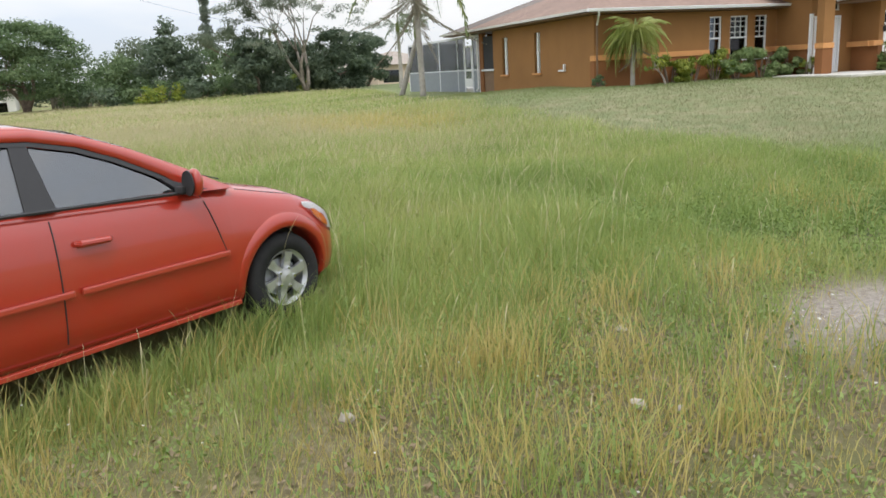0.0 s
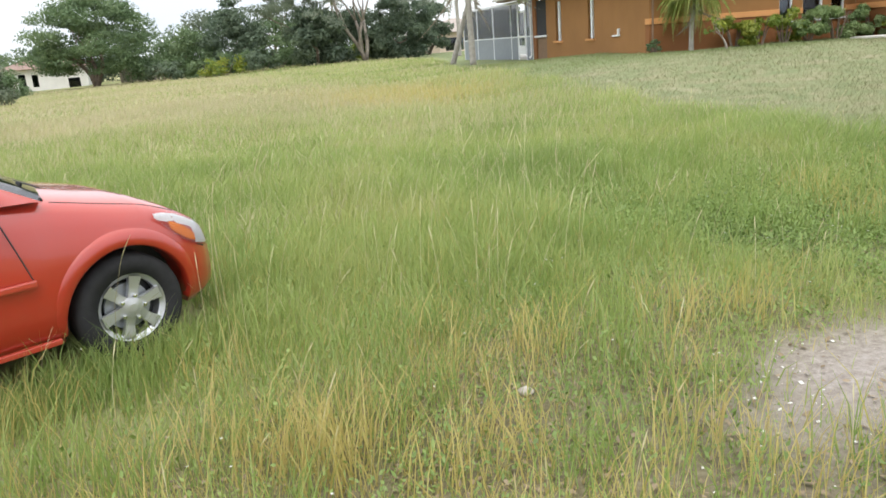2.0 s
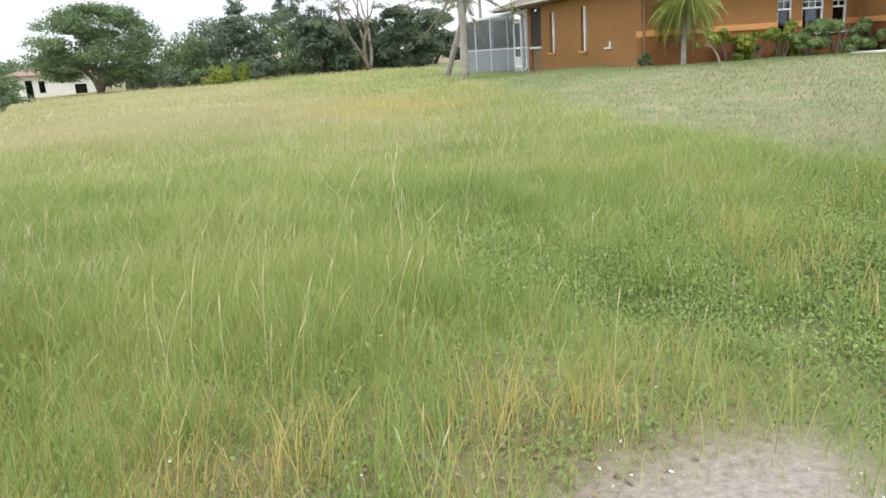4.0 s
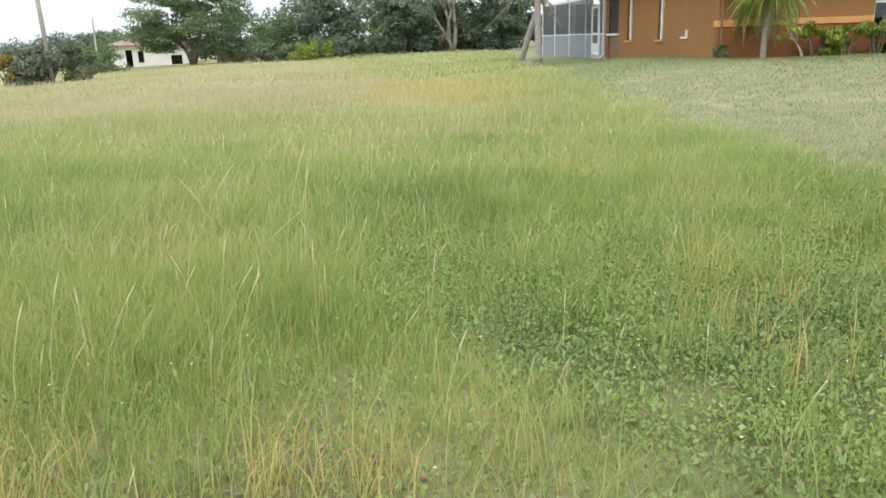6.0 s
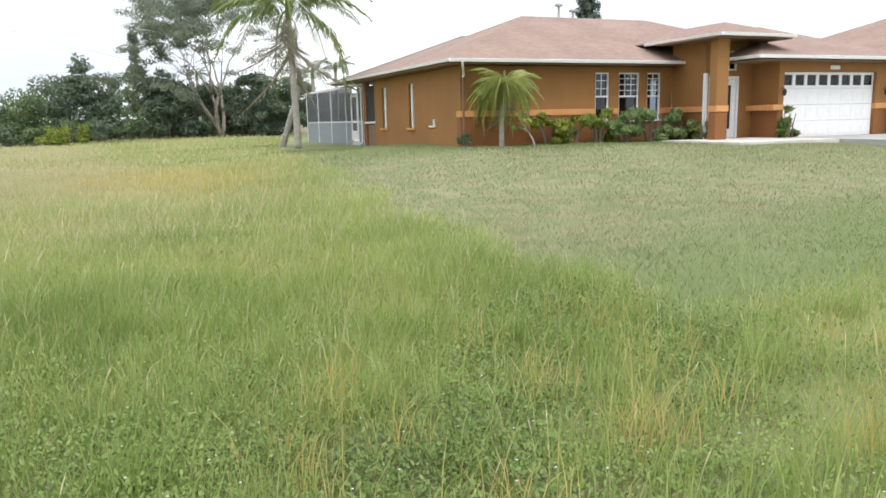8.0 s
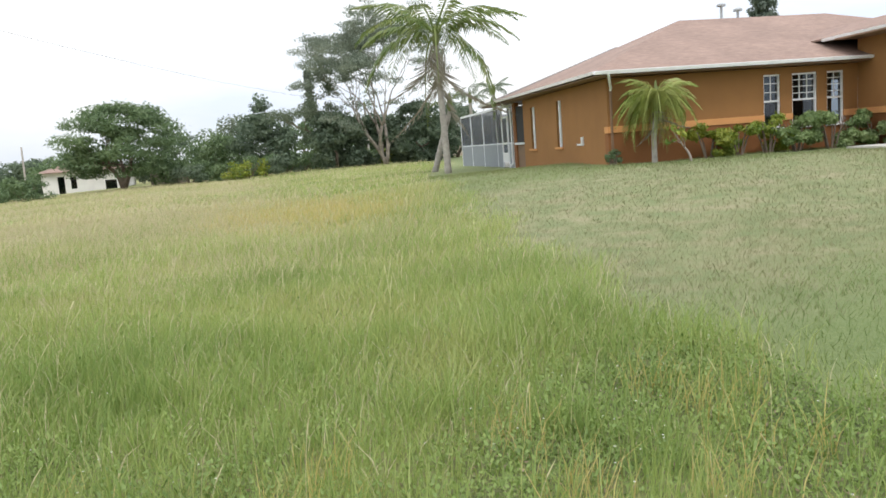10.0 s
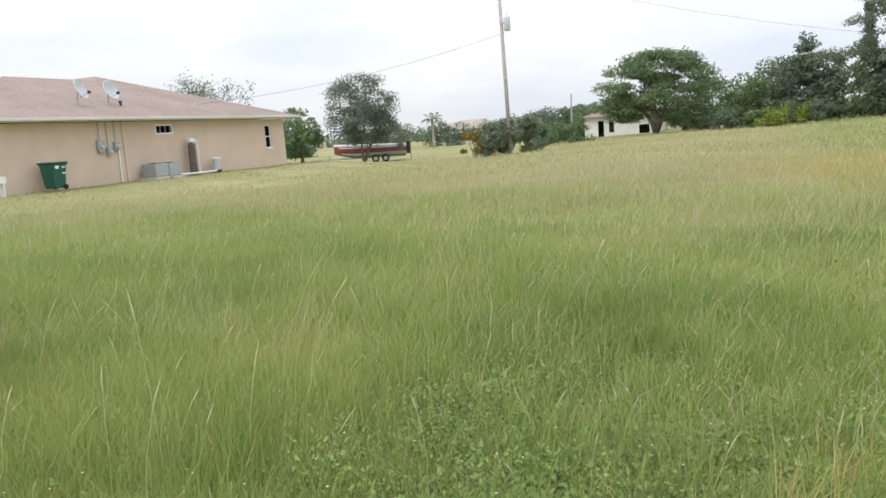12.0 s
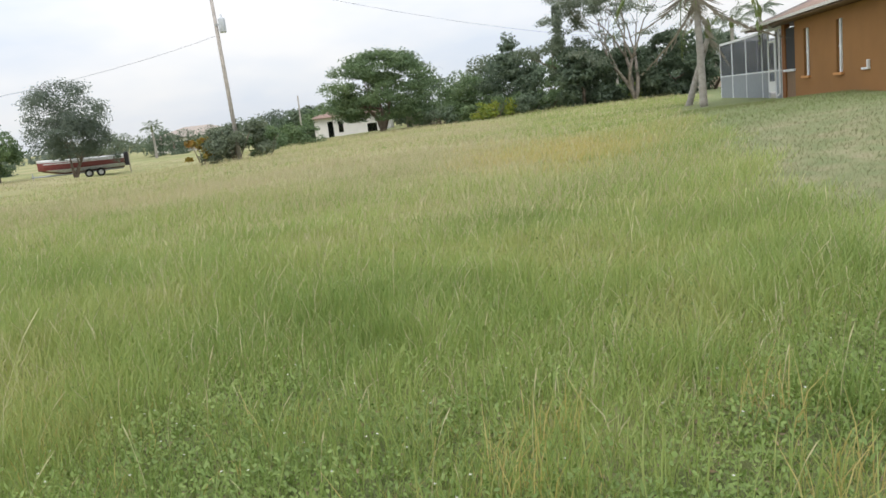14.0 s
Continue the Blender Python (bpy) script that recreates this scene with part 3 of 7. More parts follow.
def sash_window(parent, place, u0, u1, z0, z1, cols, rows, room=True, curtain=False, wood="white"):
    """A single-hung window in an opening: frame, meeting rail, grille bars, panes and a dim-coloured sheet for the room
    behind. place(u, z, d).
    """
    win = thing("window", "", "")
    win.parent = parent
    for k in ("label", "category"):
        if k in win:
            del win[k]
    win["label"] = "white-framed single-hung window"

    def bar(a, b, c, d, out, deep, name, mat, lab=""):
        bm = bmesh.new()
        vs = [bm.verts.new(place(u, z, e)) for u in (a, b) for z in (c, d) for e in (out, deep)]
        for f in ((0, 1, 3, 2), (4, 6, 7, 5), (0, 4, 5, 1), (2, 3, 7, 6), (0, 2, 6, 4), (1, 5, 7, 3)):
            bm.faces.new([vs[i] for i in f])
        return part(name, bm, mat, win, lab)

    t = 0.05
    wm = M[wood]
    bar(u0, u0 + t, z0, z1, 0.03, 0.11, "jamb", wm)
    bar(u1 - t, u1, z0, z1, 0.03, 0.11, "jamb", wm)
    bar(u0 + t, u1 - t, z0, z0 + t, 0.03, 0.11, "frame_rail", wm)
    bar(u0 + t, u1 - t, z1 - t, z1, 0.03, 0.11, "frame_rail", wm)
    mid = (z0 + z1) / 2
    bar(u0 + t, u1 - t, mid - 0.03, mid + 0.03, 0.035, 0.105, "meeting_rail", wm)
    bar(u0 - 0.06, u1 + 0.06, z0 - 0.07, z0 - 0.004, -0.06, 0.1, "window_sill", wm)
    for k in range(1, cols):
        u = u0 + t + (u1 - u0 - 2 * t) * k / cols
        bar(u - 0.013, u + 0.013, mid + 0.03, z1 - t, 0.05, 0.075, "grille_bar", wm)
    for k in range(1, rows):
        z = mid + (z1 - mid) * k / rows
        bar(u0 + t, u1 - t, z - 0.013, z + 0.013, 0.052, 0.073, "grille_bar", wm)
    for a, b in ((z0 + t, mid - 0.03), (mid + 0.03, z1 - t)):
        pane = bar(u0 + t, u1 - t, a, b, 0.085, 0.09, "pane", M["pane"], "clear glass pane")
        pane.visible_shadow = False
    if room:
        bar(u0 - 0.15, u1 + 0.15, z0 - 0.15, z1 + 0.15, 0.75, 0.8, "room_back", M["room"], "dim-coloured sheet standing for the room behind the glass")
    if curtain:
        bar(u0 + t, u1 - t, mid, z1 - t, 0.16, 0.18, "curtain", M["curtain"], "pale curtain")
    return win


def downspout(points, parent, mat):
    return part("downspout", tube(points, 0.04, 6), mat, parent, "rain pipe from the gutter")


HX, HY, HZ, TOP = 18.17, 22.94, 0.68, 3.28
TURN = -6.5
SITE = pose(HX, HY, 0, 0, 0, TURN)
# plan positions along the front and the side, and how far from the corner each one stands
PLAN_X = [17.0, 18.17, 23.95, 24.68, 24.98, 26.04, 26.38, 27.16, 27.40, 27.66, 29.3, 29.38, 29.98, 35.32, 36.2]
SITE_U = [-1.1, 0.0, 5.25, 5.83, 6.25, 7.13, 7.49, 8.09, 8.60, 8.75, 10.1, 10.76, 11.0, 15.56, 16.3]
PLAN_Y = [HY, 26.32, 28.61, 29.42, 30.94, 31.4, 32.24, 33.1, 34.72, 36.28, 37.95]
SITE_V = [0.0, 4.45, 7.6, 8.95, 10.70, 11.55, 12.65, 13.6, 16.4, 19.2, 21.9]


def site(x, y):
    """From the plan to the house's own axes: u along the front, v back from it."""
    u = float(np.interp(x, PLAN_X, SITE_U)) if x <= PLAN_X[-1] else SITE_U[-1] + 0.88 * (x - PLAN_X[-1])
    v = y - HY if y < HY else float(np.interp(y, PLAN_Y, SITE_V)) if y <= PLAN_Y[-1] else SITE_V[-1] + y - PLAN_Y[-1]
    return u, v


def spot(x, y):
    """Where a plan position by the house lies on the lot."""
    p = SITE @ Vector((*site(x, y), 0))
    return p.x, p.y


def settle(ob):
    """Brings a mesh drawn on the plan to the house's own axes."""
    at = ob.location.copy()
    if at.length > 0.5:
        u, v = site(at.x, at.y)
        ob.location = (u, v, at.z)
    else:
        for q in ob.data.vertices:
            q.co.x, q.co.y = site(q.co.x, q.co.y)


house = thing("orange_house", "single-storey orange stucco house with a brown hipped shingle roof", "house")
house.matrix_basis = SITE


def front(u, z, d):
    return (u, HY + d, z)


def side(u, z, d):
    return (HX + d, u, z)


A_WIN = [(23.95, 24.68, 1.42, 3.08, 2, 3, True), (24.98, 26.04, 1.42, 3.08, 3, 4, False), (26.38, 27.16, 1.42, 3.08, 2, 4, False)]
S_WIN = [(26.12, 26.52, 1.28, 2.94), (28.42, 28.80, 1.26, 2.92)]
# the wall is darker below the band, and stands in two sheets with the band between them
up_holes = [(w[0], w[1], w[2] if w[2] > 1.83 else 1.83, w[3]) for w in A_WIN]
low_holes = [(w[0], w[1], w[2], 1.63) for w in A_WIN]
part("front_wall", wall_sheet(HX, 27.40, 1.83, TOP, up_holes, front, 0.2), M["orange"], house)
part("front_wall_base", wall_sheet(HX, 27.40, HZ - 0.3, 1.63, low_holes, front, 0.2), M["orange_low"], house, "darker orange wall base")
for a, b in ((HX - 0.03, 23.95), (27.16, 27.40)):
    part("band", box(a, b, HY - 0.035, HY + 0.19, 1.63, 1.83, 0.01), M["band"], house, "raised peach stucco band")
for a, b in ((24.68, 24.98), (26.04, 26.38)):
    part("band", box(a, b, HY - 0.035, HY + 0.19, 1.63, 1.83, 0.01), M["band"], house, "raised peach stucco band")
part("side_wall", wall_sheet(HY + 0.203, 29.42, HZ - 0.3, TOP, S_WIN, side, 0.2), M["orange"], house)
for w in A_WIN:
    sash_window(house, front, w[0], w[1], w[2], w[3], w[4], w[5], curtain=w[6])


def casement(parent, u0, u1, z0, z1):
    """A narrow side window: deep reveal, white sill, centre mullion and dark glass."""
    win = new("window")
    win.parent = parent
    win["label"] = "narrow dark window with a white mullion and sill"
    for nm, a, b, c, d, o, e, mt in (
        ("pane", u0, u1, z0, z1, 0.12, 0.125, "pane"),
        # near-black sheet in place of the unlit room
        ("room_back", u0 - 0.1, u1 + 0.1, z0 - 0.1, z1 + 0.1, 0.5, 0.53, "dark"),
        ("mullion", (u0 + u1) / 2 - 0.045, (u0 + u1) / 2 + 0.045, z0, z1, 0.02, 0.118, "white"),
        ("latch", (u0 + u1) / 2 - 0.12, (u0 + u1) / 2 + 0.05, (z0 + z1) / 2 - 0.04, (z0 + z1) / 2 + 0.04, 0.005, 0.05, "white"),
        ("window_sill", u0 - 0.08, u1 + 0.08, z0 - 0.08, z0, -0.09, 0.1, "band"),
    ):
        bm = bmesh.new()
        vs = [bm.verts.new(side(u, z, q)) for u in (a, b) for z in (c, d) for q in (o, e)]
        for f in ((0, 1, 3, 2), (4, 6, 7, 5), (0, 4, 5, 1), (2, 3, 7, 6), (0, 2, 6, 4), (1, 5, 7, 3)):
            bm.faces.new([vs[i] for i in f])
        ob = part(nm, bm, M[mt], win)
        if nm == "pane":
            ob.visible_shadow = False


for w in S_WIN:
    casement(house, *w)
# a tap box and a small vent on the side wall
part("hose_bib", box(HX - 0.08, HX - 0.002, 24.5, 24.9, 1.30, 1.36, 0.01), M["white"], house, "white hose holder")
part("hose_hook", box(HX - 0.09, HX - 0.002, 24.52, 24.58, 1.36, 1.58, 0.01), M["white"], house)

# entry: recessed double door between a side wall, a square column and the garage
EY, EX, GX, GY = 21.2, 27.40, 29.38, 20.0
ETOP = 4.02
part("entry_side_wall", wall_sheet(EY, HY - 0.003, 1.83, ETOP, [], lambda u, z, d: (EX + d, u, z), 0.2), M["orange"], house)
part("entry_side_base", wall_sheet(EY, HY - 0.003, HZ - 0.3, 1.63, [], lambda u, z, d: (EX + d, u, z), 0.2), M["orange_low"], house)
part("band", box(EX - 0.035, EX + 0.19, EY, HY - 0.04, 1.63, 1.83, 0.01), M["band"], house, "raised peach stucco band")
part("door_wall", wall_sheet(EX + 0.203, GX, HZ - 0.3, ETOP, [(27.66, 29.3, HZ, 2.86), (28.0, 29.2, 3.05, 3.72)], lambda u, z, d: (u, EY + d, z), 0.2), M["orange"], house)
door = new("door")
door.parent = house
door["label"] = "white double front door with tall dark glass"
part("door_frame", wall_sheet(27.66, 29.3, HZ, 2.86, [(27.75, 29.21, HZ + 0.02, 2.77)], lambda u, z, d: (u, EY - 0.02 + d, z), 0.16), M["white"], door)
for a, b in ((27.76, 28.475), (28.485, 29.2)):
    part("leaf", wall_sheet(a, b, HZ + 0.03, 2.75, [(a + 0.24, b - 0.24, HZ + 0.35, 2.55)], lambda u, z, d: (u, EY + 0.05 + d, z), 0.05), M["white"], door)
    part("glass_strip", box(a + 0.24, b - 0.24, EY + 0.07, EY + 0.08, HZ + 0.35, 2.55), M["dark"], door, "tall dark glass strip")
part("handle", tube([(28.67, EY + 0.03, 1.55), (28.67, EY - 0.03, 1.6), (28.67, EY - 0.03, 1.8), (28.67, EY + 0.03, 1.85)], 0.014, 6), M["chrome"], door)
tran = new("transom_window")
tran.parent = house
tran["label"] = "white transom window over the front door"
part("frame", wall_sheet(28.0, 29.2, 3.05, 3.72, [(28.06, 28.4, 3.11, 3.66), (28.45, 28.75, 3.11, 3.66), (28.8, 29.14, 3.11, 3.66)], lambda u, z, d: (u, EY + 0.03 + d, z), 0.06), M["white"], tran)
part("pane", box(28.02, 29.18, EY + 0.1, EY + 0.106, 3.07, 3.7), M["pane"], tran)
part("room_back", box(27.9, 29.3, EY + 0.6, EY + 0.63, 2.9, 3.9), M["room"], tran)
col = new("column")
col.parent = house
col["label"] = "square orange stucco column at the entry"
part("shaft", box(27.16, 27.40, 20.1, 20.45, 1.835, ETOP, 0.012), M["orange"], col)
part("base", box(27.16, 27.40, 20.1, 20.45, HZ - 0.3, 1.628, 0.012), M["orange_low"], col)
part("band", box(27.145, 27.43, 20.065, 20.485, 1.63, 1.833, 0.01), M["band"], col)
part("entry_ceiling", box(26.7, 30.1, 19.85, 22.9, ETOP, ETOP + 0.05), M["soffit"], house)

# garage
GR = 36.2
gp = lambda u, z, d: (u, GY + d, z)
part("garage_front_wall", wall_sheet(GX, GR, 1.83, TOP, [(29.98, 35.32, 1.83, 2.95)], gp, 0.2), M["orange"], house)
part("garage_front_base", wall_sheet(GX, GR, HZ - 0.3, 1.63, [(29.98, 35.32, HZ, 1.63)], gp, 0.2), M["orange_low"], house)
for a, b in ((GX - 0.03, 29.98), (35.32, GR + 0.03)):
    part("band", box(a, b, GY - 0.035, GY + 0.19, 1.63, 1.83, 0.01), M["band"], house, "raised peach stucco band")
part("garage_side_wall", wall_sheet(GY + 0.203, EY - 0.003, 1.83, TOP + 0.3, [], lambda u, z, d: (GX + d, u, z), 0.2), M["orange"], house)
part("garage_side_base", wall_sheet(GY + 0.203, EY - 0.003, HZ - 0.3, 1.63, [], lambda u, z, d: (GX + d, u, z), 0.2), M["orange_low"], house)
part("band", box(GX - 0.035, GX + 0.19, GY + 0.2, EY - 0.003, 1.63, 1.83, 0.01), M["band"], house, "raised peach stucco band")
part("garage_right_wall", box(GR - 0.2, GR, GY + 0.203, 26.0, HZ - 0.3, TOP), M["orange"], house)
part("back_wall", box(19.0, 34.0, 31.2, 31.3, HZ - 0.4, TOP), M["orange"], house)
gdoor = new("garage_door")
gdoor.parent = house
gdoor["label"] = "white sectional garage door with a row of small windows"
N_SEC = 4
sec_h = (2.95 - HZ) / N_SEC
for k in range(N_SEC):
    z0 = HZ + k * sec_h
    if k < N_SEC - 1:
        bm = box(29.99, 35.31, GY + 0.12, GY + 0.17, z0 + 0.004, z0 + sec_h - 0.004, 0.006)
        for c in range(8):
            a = 29.99 + 5.32 * (c + 0.12) / 8
            box(a, a + 5.32 * 0.76 / 8, GY + 0.112, GY + 0.125, z0 + 0.1, z0 + sec_h - 0.1, 0.004, bm)
        part("panel", bm, M["white"], gdoor)
    else:
        holes = [(29.99 + 5.32 * (c + 0.12) / 8, 29.99 + 5.32 * (c + 0.88) / 8, z0 + 0.1, z0 + sec_h - 0.1) for c in range(8)]
        part("window_panel", wall_sheet(29.99, 35.31, z0 + 0.004, 2.945, holes, lambda u, z, d: (u, GY + 0.12 + d, z), 0.05), M["white"], gdoor)
        for h in holes:
            part("pane", box(h[0], h[1], GY + 0.14, GY + 0.146, h[2], h[3]), M["pane"], gdoor)
# near-black sheet in place of the unlit garage depth
part("garage_back", box(29.6, 35.9, GY + 1.2, GY + 1.25, HZ, 3.1), M["dark"], house, "near-black sheet standing for the unlit garage")
part("number_plate_plaque", box(32.5, 33.05, GY - 0.03, GY - 0.002, 3.03, 3.17, 0.01), M["white"], house, "small white oval plaque")
for lx in (29.62, 35.75):
    lamp = new("wall_lantern")
    lamp.parent = house
    lamp["label"] = "small dark wall lantern beside the garage"
    part("bracket", tube([(lx, GY - 0.01, 2.35), (lx, GY - 0.12, 2.42), (lx, GY - 0.16, 2.34)], 0.012, 6), M["black"], lamp)
    part("lantern_body", lathe([(0.03, 2.12), (0.06, 2.16), (0.075, 2.30), (0.03, 2.36)], 8), M["black"], lamp).location = (lx, GY - 0.16, 0)
# screened porch on the side
lan = new("screened_porch")
lan.parent = house
lan["label"] = "white aluminium screened porch with grey kick plates"
for y in (30.94, 31.4, 32.24, 33.1, 34.72, 36.28, 37.95):
    wd = 0.05 if y not in (31.4, 32.24) else 0.06
    part("post", box(HX + 0.02, HX + 0.09, y - wd / 2, y + wd / 2, HZ - 0.3, 3.24), M["alu"], lan)
for x in (20.3, 22.3):
    part("post", box(x - 0.03, x + 0.03, 37.92, 37.98, HZ - 0.02, 3.28), M["alu"], lan)
for y0, y1 in ((30.94, 31.4), (32.24, 37.95)):
    part("sill_rail", box(HX + 0.015, HX + 0.085, y0, y1, 1.52, 1.58), M["alu"], lan)
    part("kick_plate", box(HX + 0.04, HX + 0.05, y0, y1, HZ - 0.3, 1.52), M["kick"], lan, "grey kick plate")
    part("insect_screen", box(HX + 0.05, HX + 0.052, y0, y1, 1.58, 3.26), M["screen"], lan)
part("head_beam", box(HX + 0.01, HX + 0.1, 30.9, 37.98, 3.16, 3.27), M["alu"], lan)
part("back_kick_plate", box(HX + 0.05, 22.3, 37.94, 37.95, HZ - 0.02, 1.52), M["kick"], lan)
part("back_screen", box(HX + 0.05, 22.3, 37.95, 37.952, 1.58, 3.26), M["screen"], lan)
sd = new("screen_door")
sd.parent = lan
sd["label"] = "white screen door with a solid lower panel"
part("door_frame", wall_sheet(31.44, 32.2, HZ + 0.02, 2.78, [(31.52, 32.12, HZ + 0.45, 1.5), (31.52, 32.12, 1.6, 2.7)], lambda u, z, d: (HX + 0.01 + d, u, z), 0.04), M["white"], sd)
part("door_screen", box(HX + 0.03, HX + 0.032, 31.5, 32.14, HZ + 0.4, 2.72), M["screen"], sd)
downspout([(17.62, 30.9, 3.36), (17.8, 30.92, 3.2), (18.1, 30.94, 3.05), (18.1, 30.94, 0.65), (17.98, 30.94, 0.54)], house, M["white"])
part("porch_floor", box(HX + 0.1, 22.4, 29.45, 37.9, HZ - 0.5, HZ - 0.12), M["concrete"], house)
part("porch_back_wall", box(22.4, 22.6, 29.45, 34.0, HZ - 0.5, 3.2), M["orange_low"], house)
walkway = part("entry_walkway", box(25.6, 29.9, 17.6, 21.15, 0.45, 0.70), M["concrete"])
drive = part("driveway", box(29.8, 36.0, 3.0, 19.97, 0.3, 0.69), M["driveway"])
tagged(walkway, "pale concrete walkway to the front door", "walkway", kind="structure")
tagged(drive, "grey concrete driveway before the garage", "driveway", kind="structure")

for ob in [c for c in house.children_recursive if c.type == "MESH"]:
    settle(ob)
for ob in (walkway, drive):
    settle(ob)
    ob.matrix_basis = SITE

# roofs, in the house's own axes
part("main_roof", hip_roof(-0.62, 17.2, -0.62, 11.0, TOP + 0.12, 0.378), M["roof"], house, "wide hipped roof of weathered brown shingles")
part("porch_roof", hip_roof(-0.6, 9.4, 4.2, 14.5, TOP + 0.10, 0.37), M["roof_dusk"], house, "low grey shingle roof over the porch")
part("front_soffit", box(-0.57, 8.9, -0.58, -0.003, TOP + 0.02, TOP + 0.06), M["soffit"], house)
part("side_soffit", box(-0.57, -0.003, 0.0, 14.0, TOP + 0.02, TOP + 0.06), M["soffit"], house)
part("front_gutter", gutter([(-0.62, -0.62, TOP + 0.13), (9.0, -0.62, TOP + 0.13)]), M["white"], house, "white gutter")
part("side_fascia", box(-0.67, -0.62, -0.62, 14.3, TOP + 0.08, TOP + 0.175), M["soffit_light"], house, "pale fascia board")
part("entry_roof", hip_roof(7.85, 10.95, -3.25, 3.0, ETOP + 0.1, 0.333, True, 3.2), M["roof"], house, "small raised hipped entry roof")
part("entry_gutter", gutter([(7.85, 0.6, ETOP + 0.1), (7.85, -3.25, ETOP + 0.1), (10.95, -3.25, ETOP + 0.1)]), M["white"], house, "white fascia")
part("entry_upper_wall", box(8.75, 10.74, -0.3, -0.1, 2.9, ETOP), M["orange"], house)
part("garage_roof", hip_roof(9.15, 17.1, -3.58, 6.0, TOP + 0.1, 0.36, True, 6.2), M["roof"], house, "hipped garage roof of brown shingles")
part("garage_soffit", box(9.25, 17.0, -3.5, -1.8, TOP, TOP + 0.04), M["soffit"], house)
part("garage_gutter", gutter([(9.15, -1.9, TOP + 0.12), (9.15, -3.58, TOP + 0.12), (17.1, -3.58, TOP + 0.12)]), M["white"], house, "white gutter")
downspout([(-0.2, -0.68, 3.36), (-0.15, -0.6, 3.22), (0.10, -0.1, 2.98), (0.10, -0.06, 2.9)], house, M["white"])
part("downspout_lower", tube([(0.10, -0.06, 2.9), (0.10, -0.06, 0.8), (0.02, -0.18, 0.72)], 0.04, 6), M["soffit"], house, "brown lower rain pipe")
for vu, vh in ((7.2, 0.62), (7.9, 0.42)):
    part("roof_vent", lathe([(0.05, 5.3), (0.05, 5.55 + vh), (0.17, 5.55 + vh), (0.17, 5.62 + vh), (0.06, 5.68 + vh)], 10), M["grey_metal"], house).location = (vu, 5.6, 0)
# back corner of the side wall: a shaded opening with a sill, and a bench beside it
part("entry_trim", box(8.50, 8.62, -1.84, -1.745, HZ, 2.95), M["white"], house, "white upright trim beside the entry")
# a near-black sheet stands for the shade inside the opening
part("alcove_window", box(0.05, 0.09, 9.0, 10.2, 1.55, 3.1), M["dark"], house, "near-black sheet for the shaded alcove opening")
part("alcove_sill", box(-0.06, 0.1, 8.9, 10.3, 1.46, 1.55), M["alu"], house, "white sill")
# the alcove's shade is put into this wall's brown colour
part("alcove_wall", box(0.06, 0.2, 8.98, 10.55, HZ - 0.4, 1.46), M["soffit"], house, "wall below the sill, browned for the alcove shade")
part("alcove_post", box(0.0, 0.2, 10.2, 10.6, HZ - 0.4, 3.28), M["orange_low"], house)

# the neighbour past the garage
nb = thing("neighbour_house", "brown-roofed house beyond the orange house", "house")
part("wall", wall_sheet(48.0, 68.0, 0.3, 3.4, [(52.0, 53.5, 1.5, 2.8)], lambda u, z, d: (u, 20.5 + d, z), 0.2), M["beige"], nb)
part("side_wall", box(48.0, 48.2, 20.7, 42.0, 0.3, 3.4), M["beige"], nb)
part("roof", hip_roof(47.3, 69.0, 19.8, 42.6, 3.5, 0.40), M["roof"], nb, "steep brown shingle roof")

# ---- beige house ----
BX, BZ, BT = -18.75, 0.36, 2.98
beige = thing("beige_house", "single-storey beige stucco house with a tan hipped shingle roof", "house")
bs = lambda u, z, d: (BX - d, u, z)
part("side_wall", wall_sheet(21.3, 40.35, BZ - 0.4, BT, [(29.95, 30.95, 2.44, 2.76), (38.45, 39.02, 1.38, 2.66)], bs, 0.2), M["beige"], beige)
part("front_wall", wall_sheet(-32.5, BX - 0.203, BZ - 0.4, BT, [(-25.6, -19.9, BZ, 2.62)], lambda u, z, d: (u, 21.3 + d, z), 0.2), M["beige"], beige)
part("wall_jog", box(BX, BX + 0.06, 27.85, 28.0, BZ - 0.1, BT), M["beige"], beige)
part("back_wall", box(-33.0, BX - 0.2, 40.15, 40.35, BZ - 0.4, BT), M["beige"], beige)
bgd = new("garage_door")
bgd.parent = beige
bgd["label"] = "white garage door facing the street"
for k in range(4):
    z0 = BZ + k * 0.565
    part("panel", box(-25.58, -19.92, 21.4, 21.45, z0 + 0.004, z0 + 0.56, 0.006), M["white"], bgd)
part("roof", hip_roof(-35.0, -18.15, 26.0, 41.1, BT + 0.12, 0.345), M["roof_tan"], beige, "tan hipped shingle roof")
part("garage_roof", hip_roof(-32.0, -18.152, 20.7, 34.0, BT + 0.118, 0.335, True, 34.0), M["roof_tan"], beige, "tan hipped roof over the garage")
part("soffit", box(BX + 0.003, -18.2, 20.75, 41.0, BT + 0.02, BT + 0.06), M["soffit_light"], beige)
part("front_soffit", box(-32.0, BX, 20.75, 21.298, BT + 0.02, BT + 0.06), M["soffit_light"], beige)
part("gutter", gutter([(-32.0, 20.7, BT + 0.12), (-18.15, 20.7, BT + 0.12), (-18.15, 41.1, BT + 0.12)]), M["white"], beige, "white gutter")
downspout([(-18.6, 20.62, 3.05), (-18.62, 20.9, 2.9), (-18.68, 21.5, 2.66), (-18.68, 21.57, 2.6), (-18.68, 21.57, 0.55), (-18.6, 21.5, 0.44)], beige, M["white"])
sash_window(beige, bs, 38.45, 39.02, 1.38, 2.66, 1, 1, curtain=True)
vent = new("vent_window")
vent.parent = beige
vent["label"] = "small dark window high on the wall with a white surround"
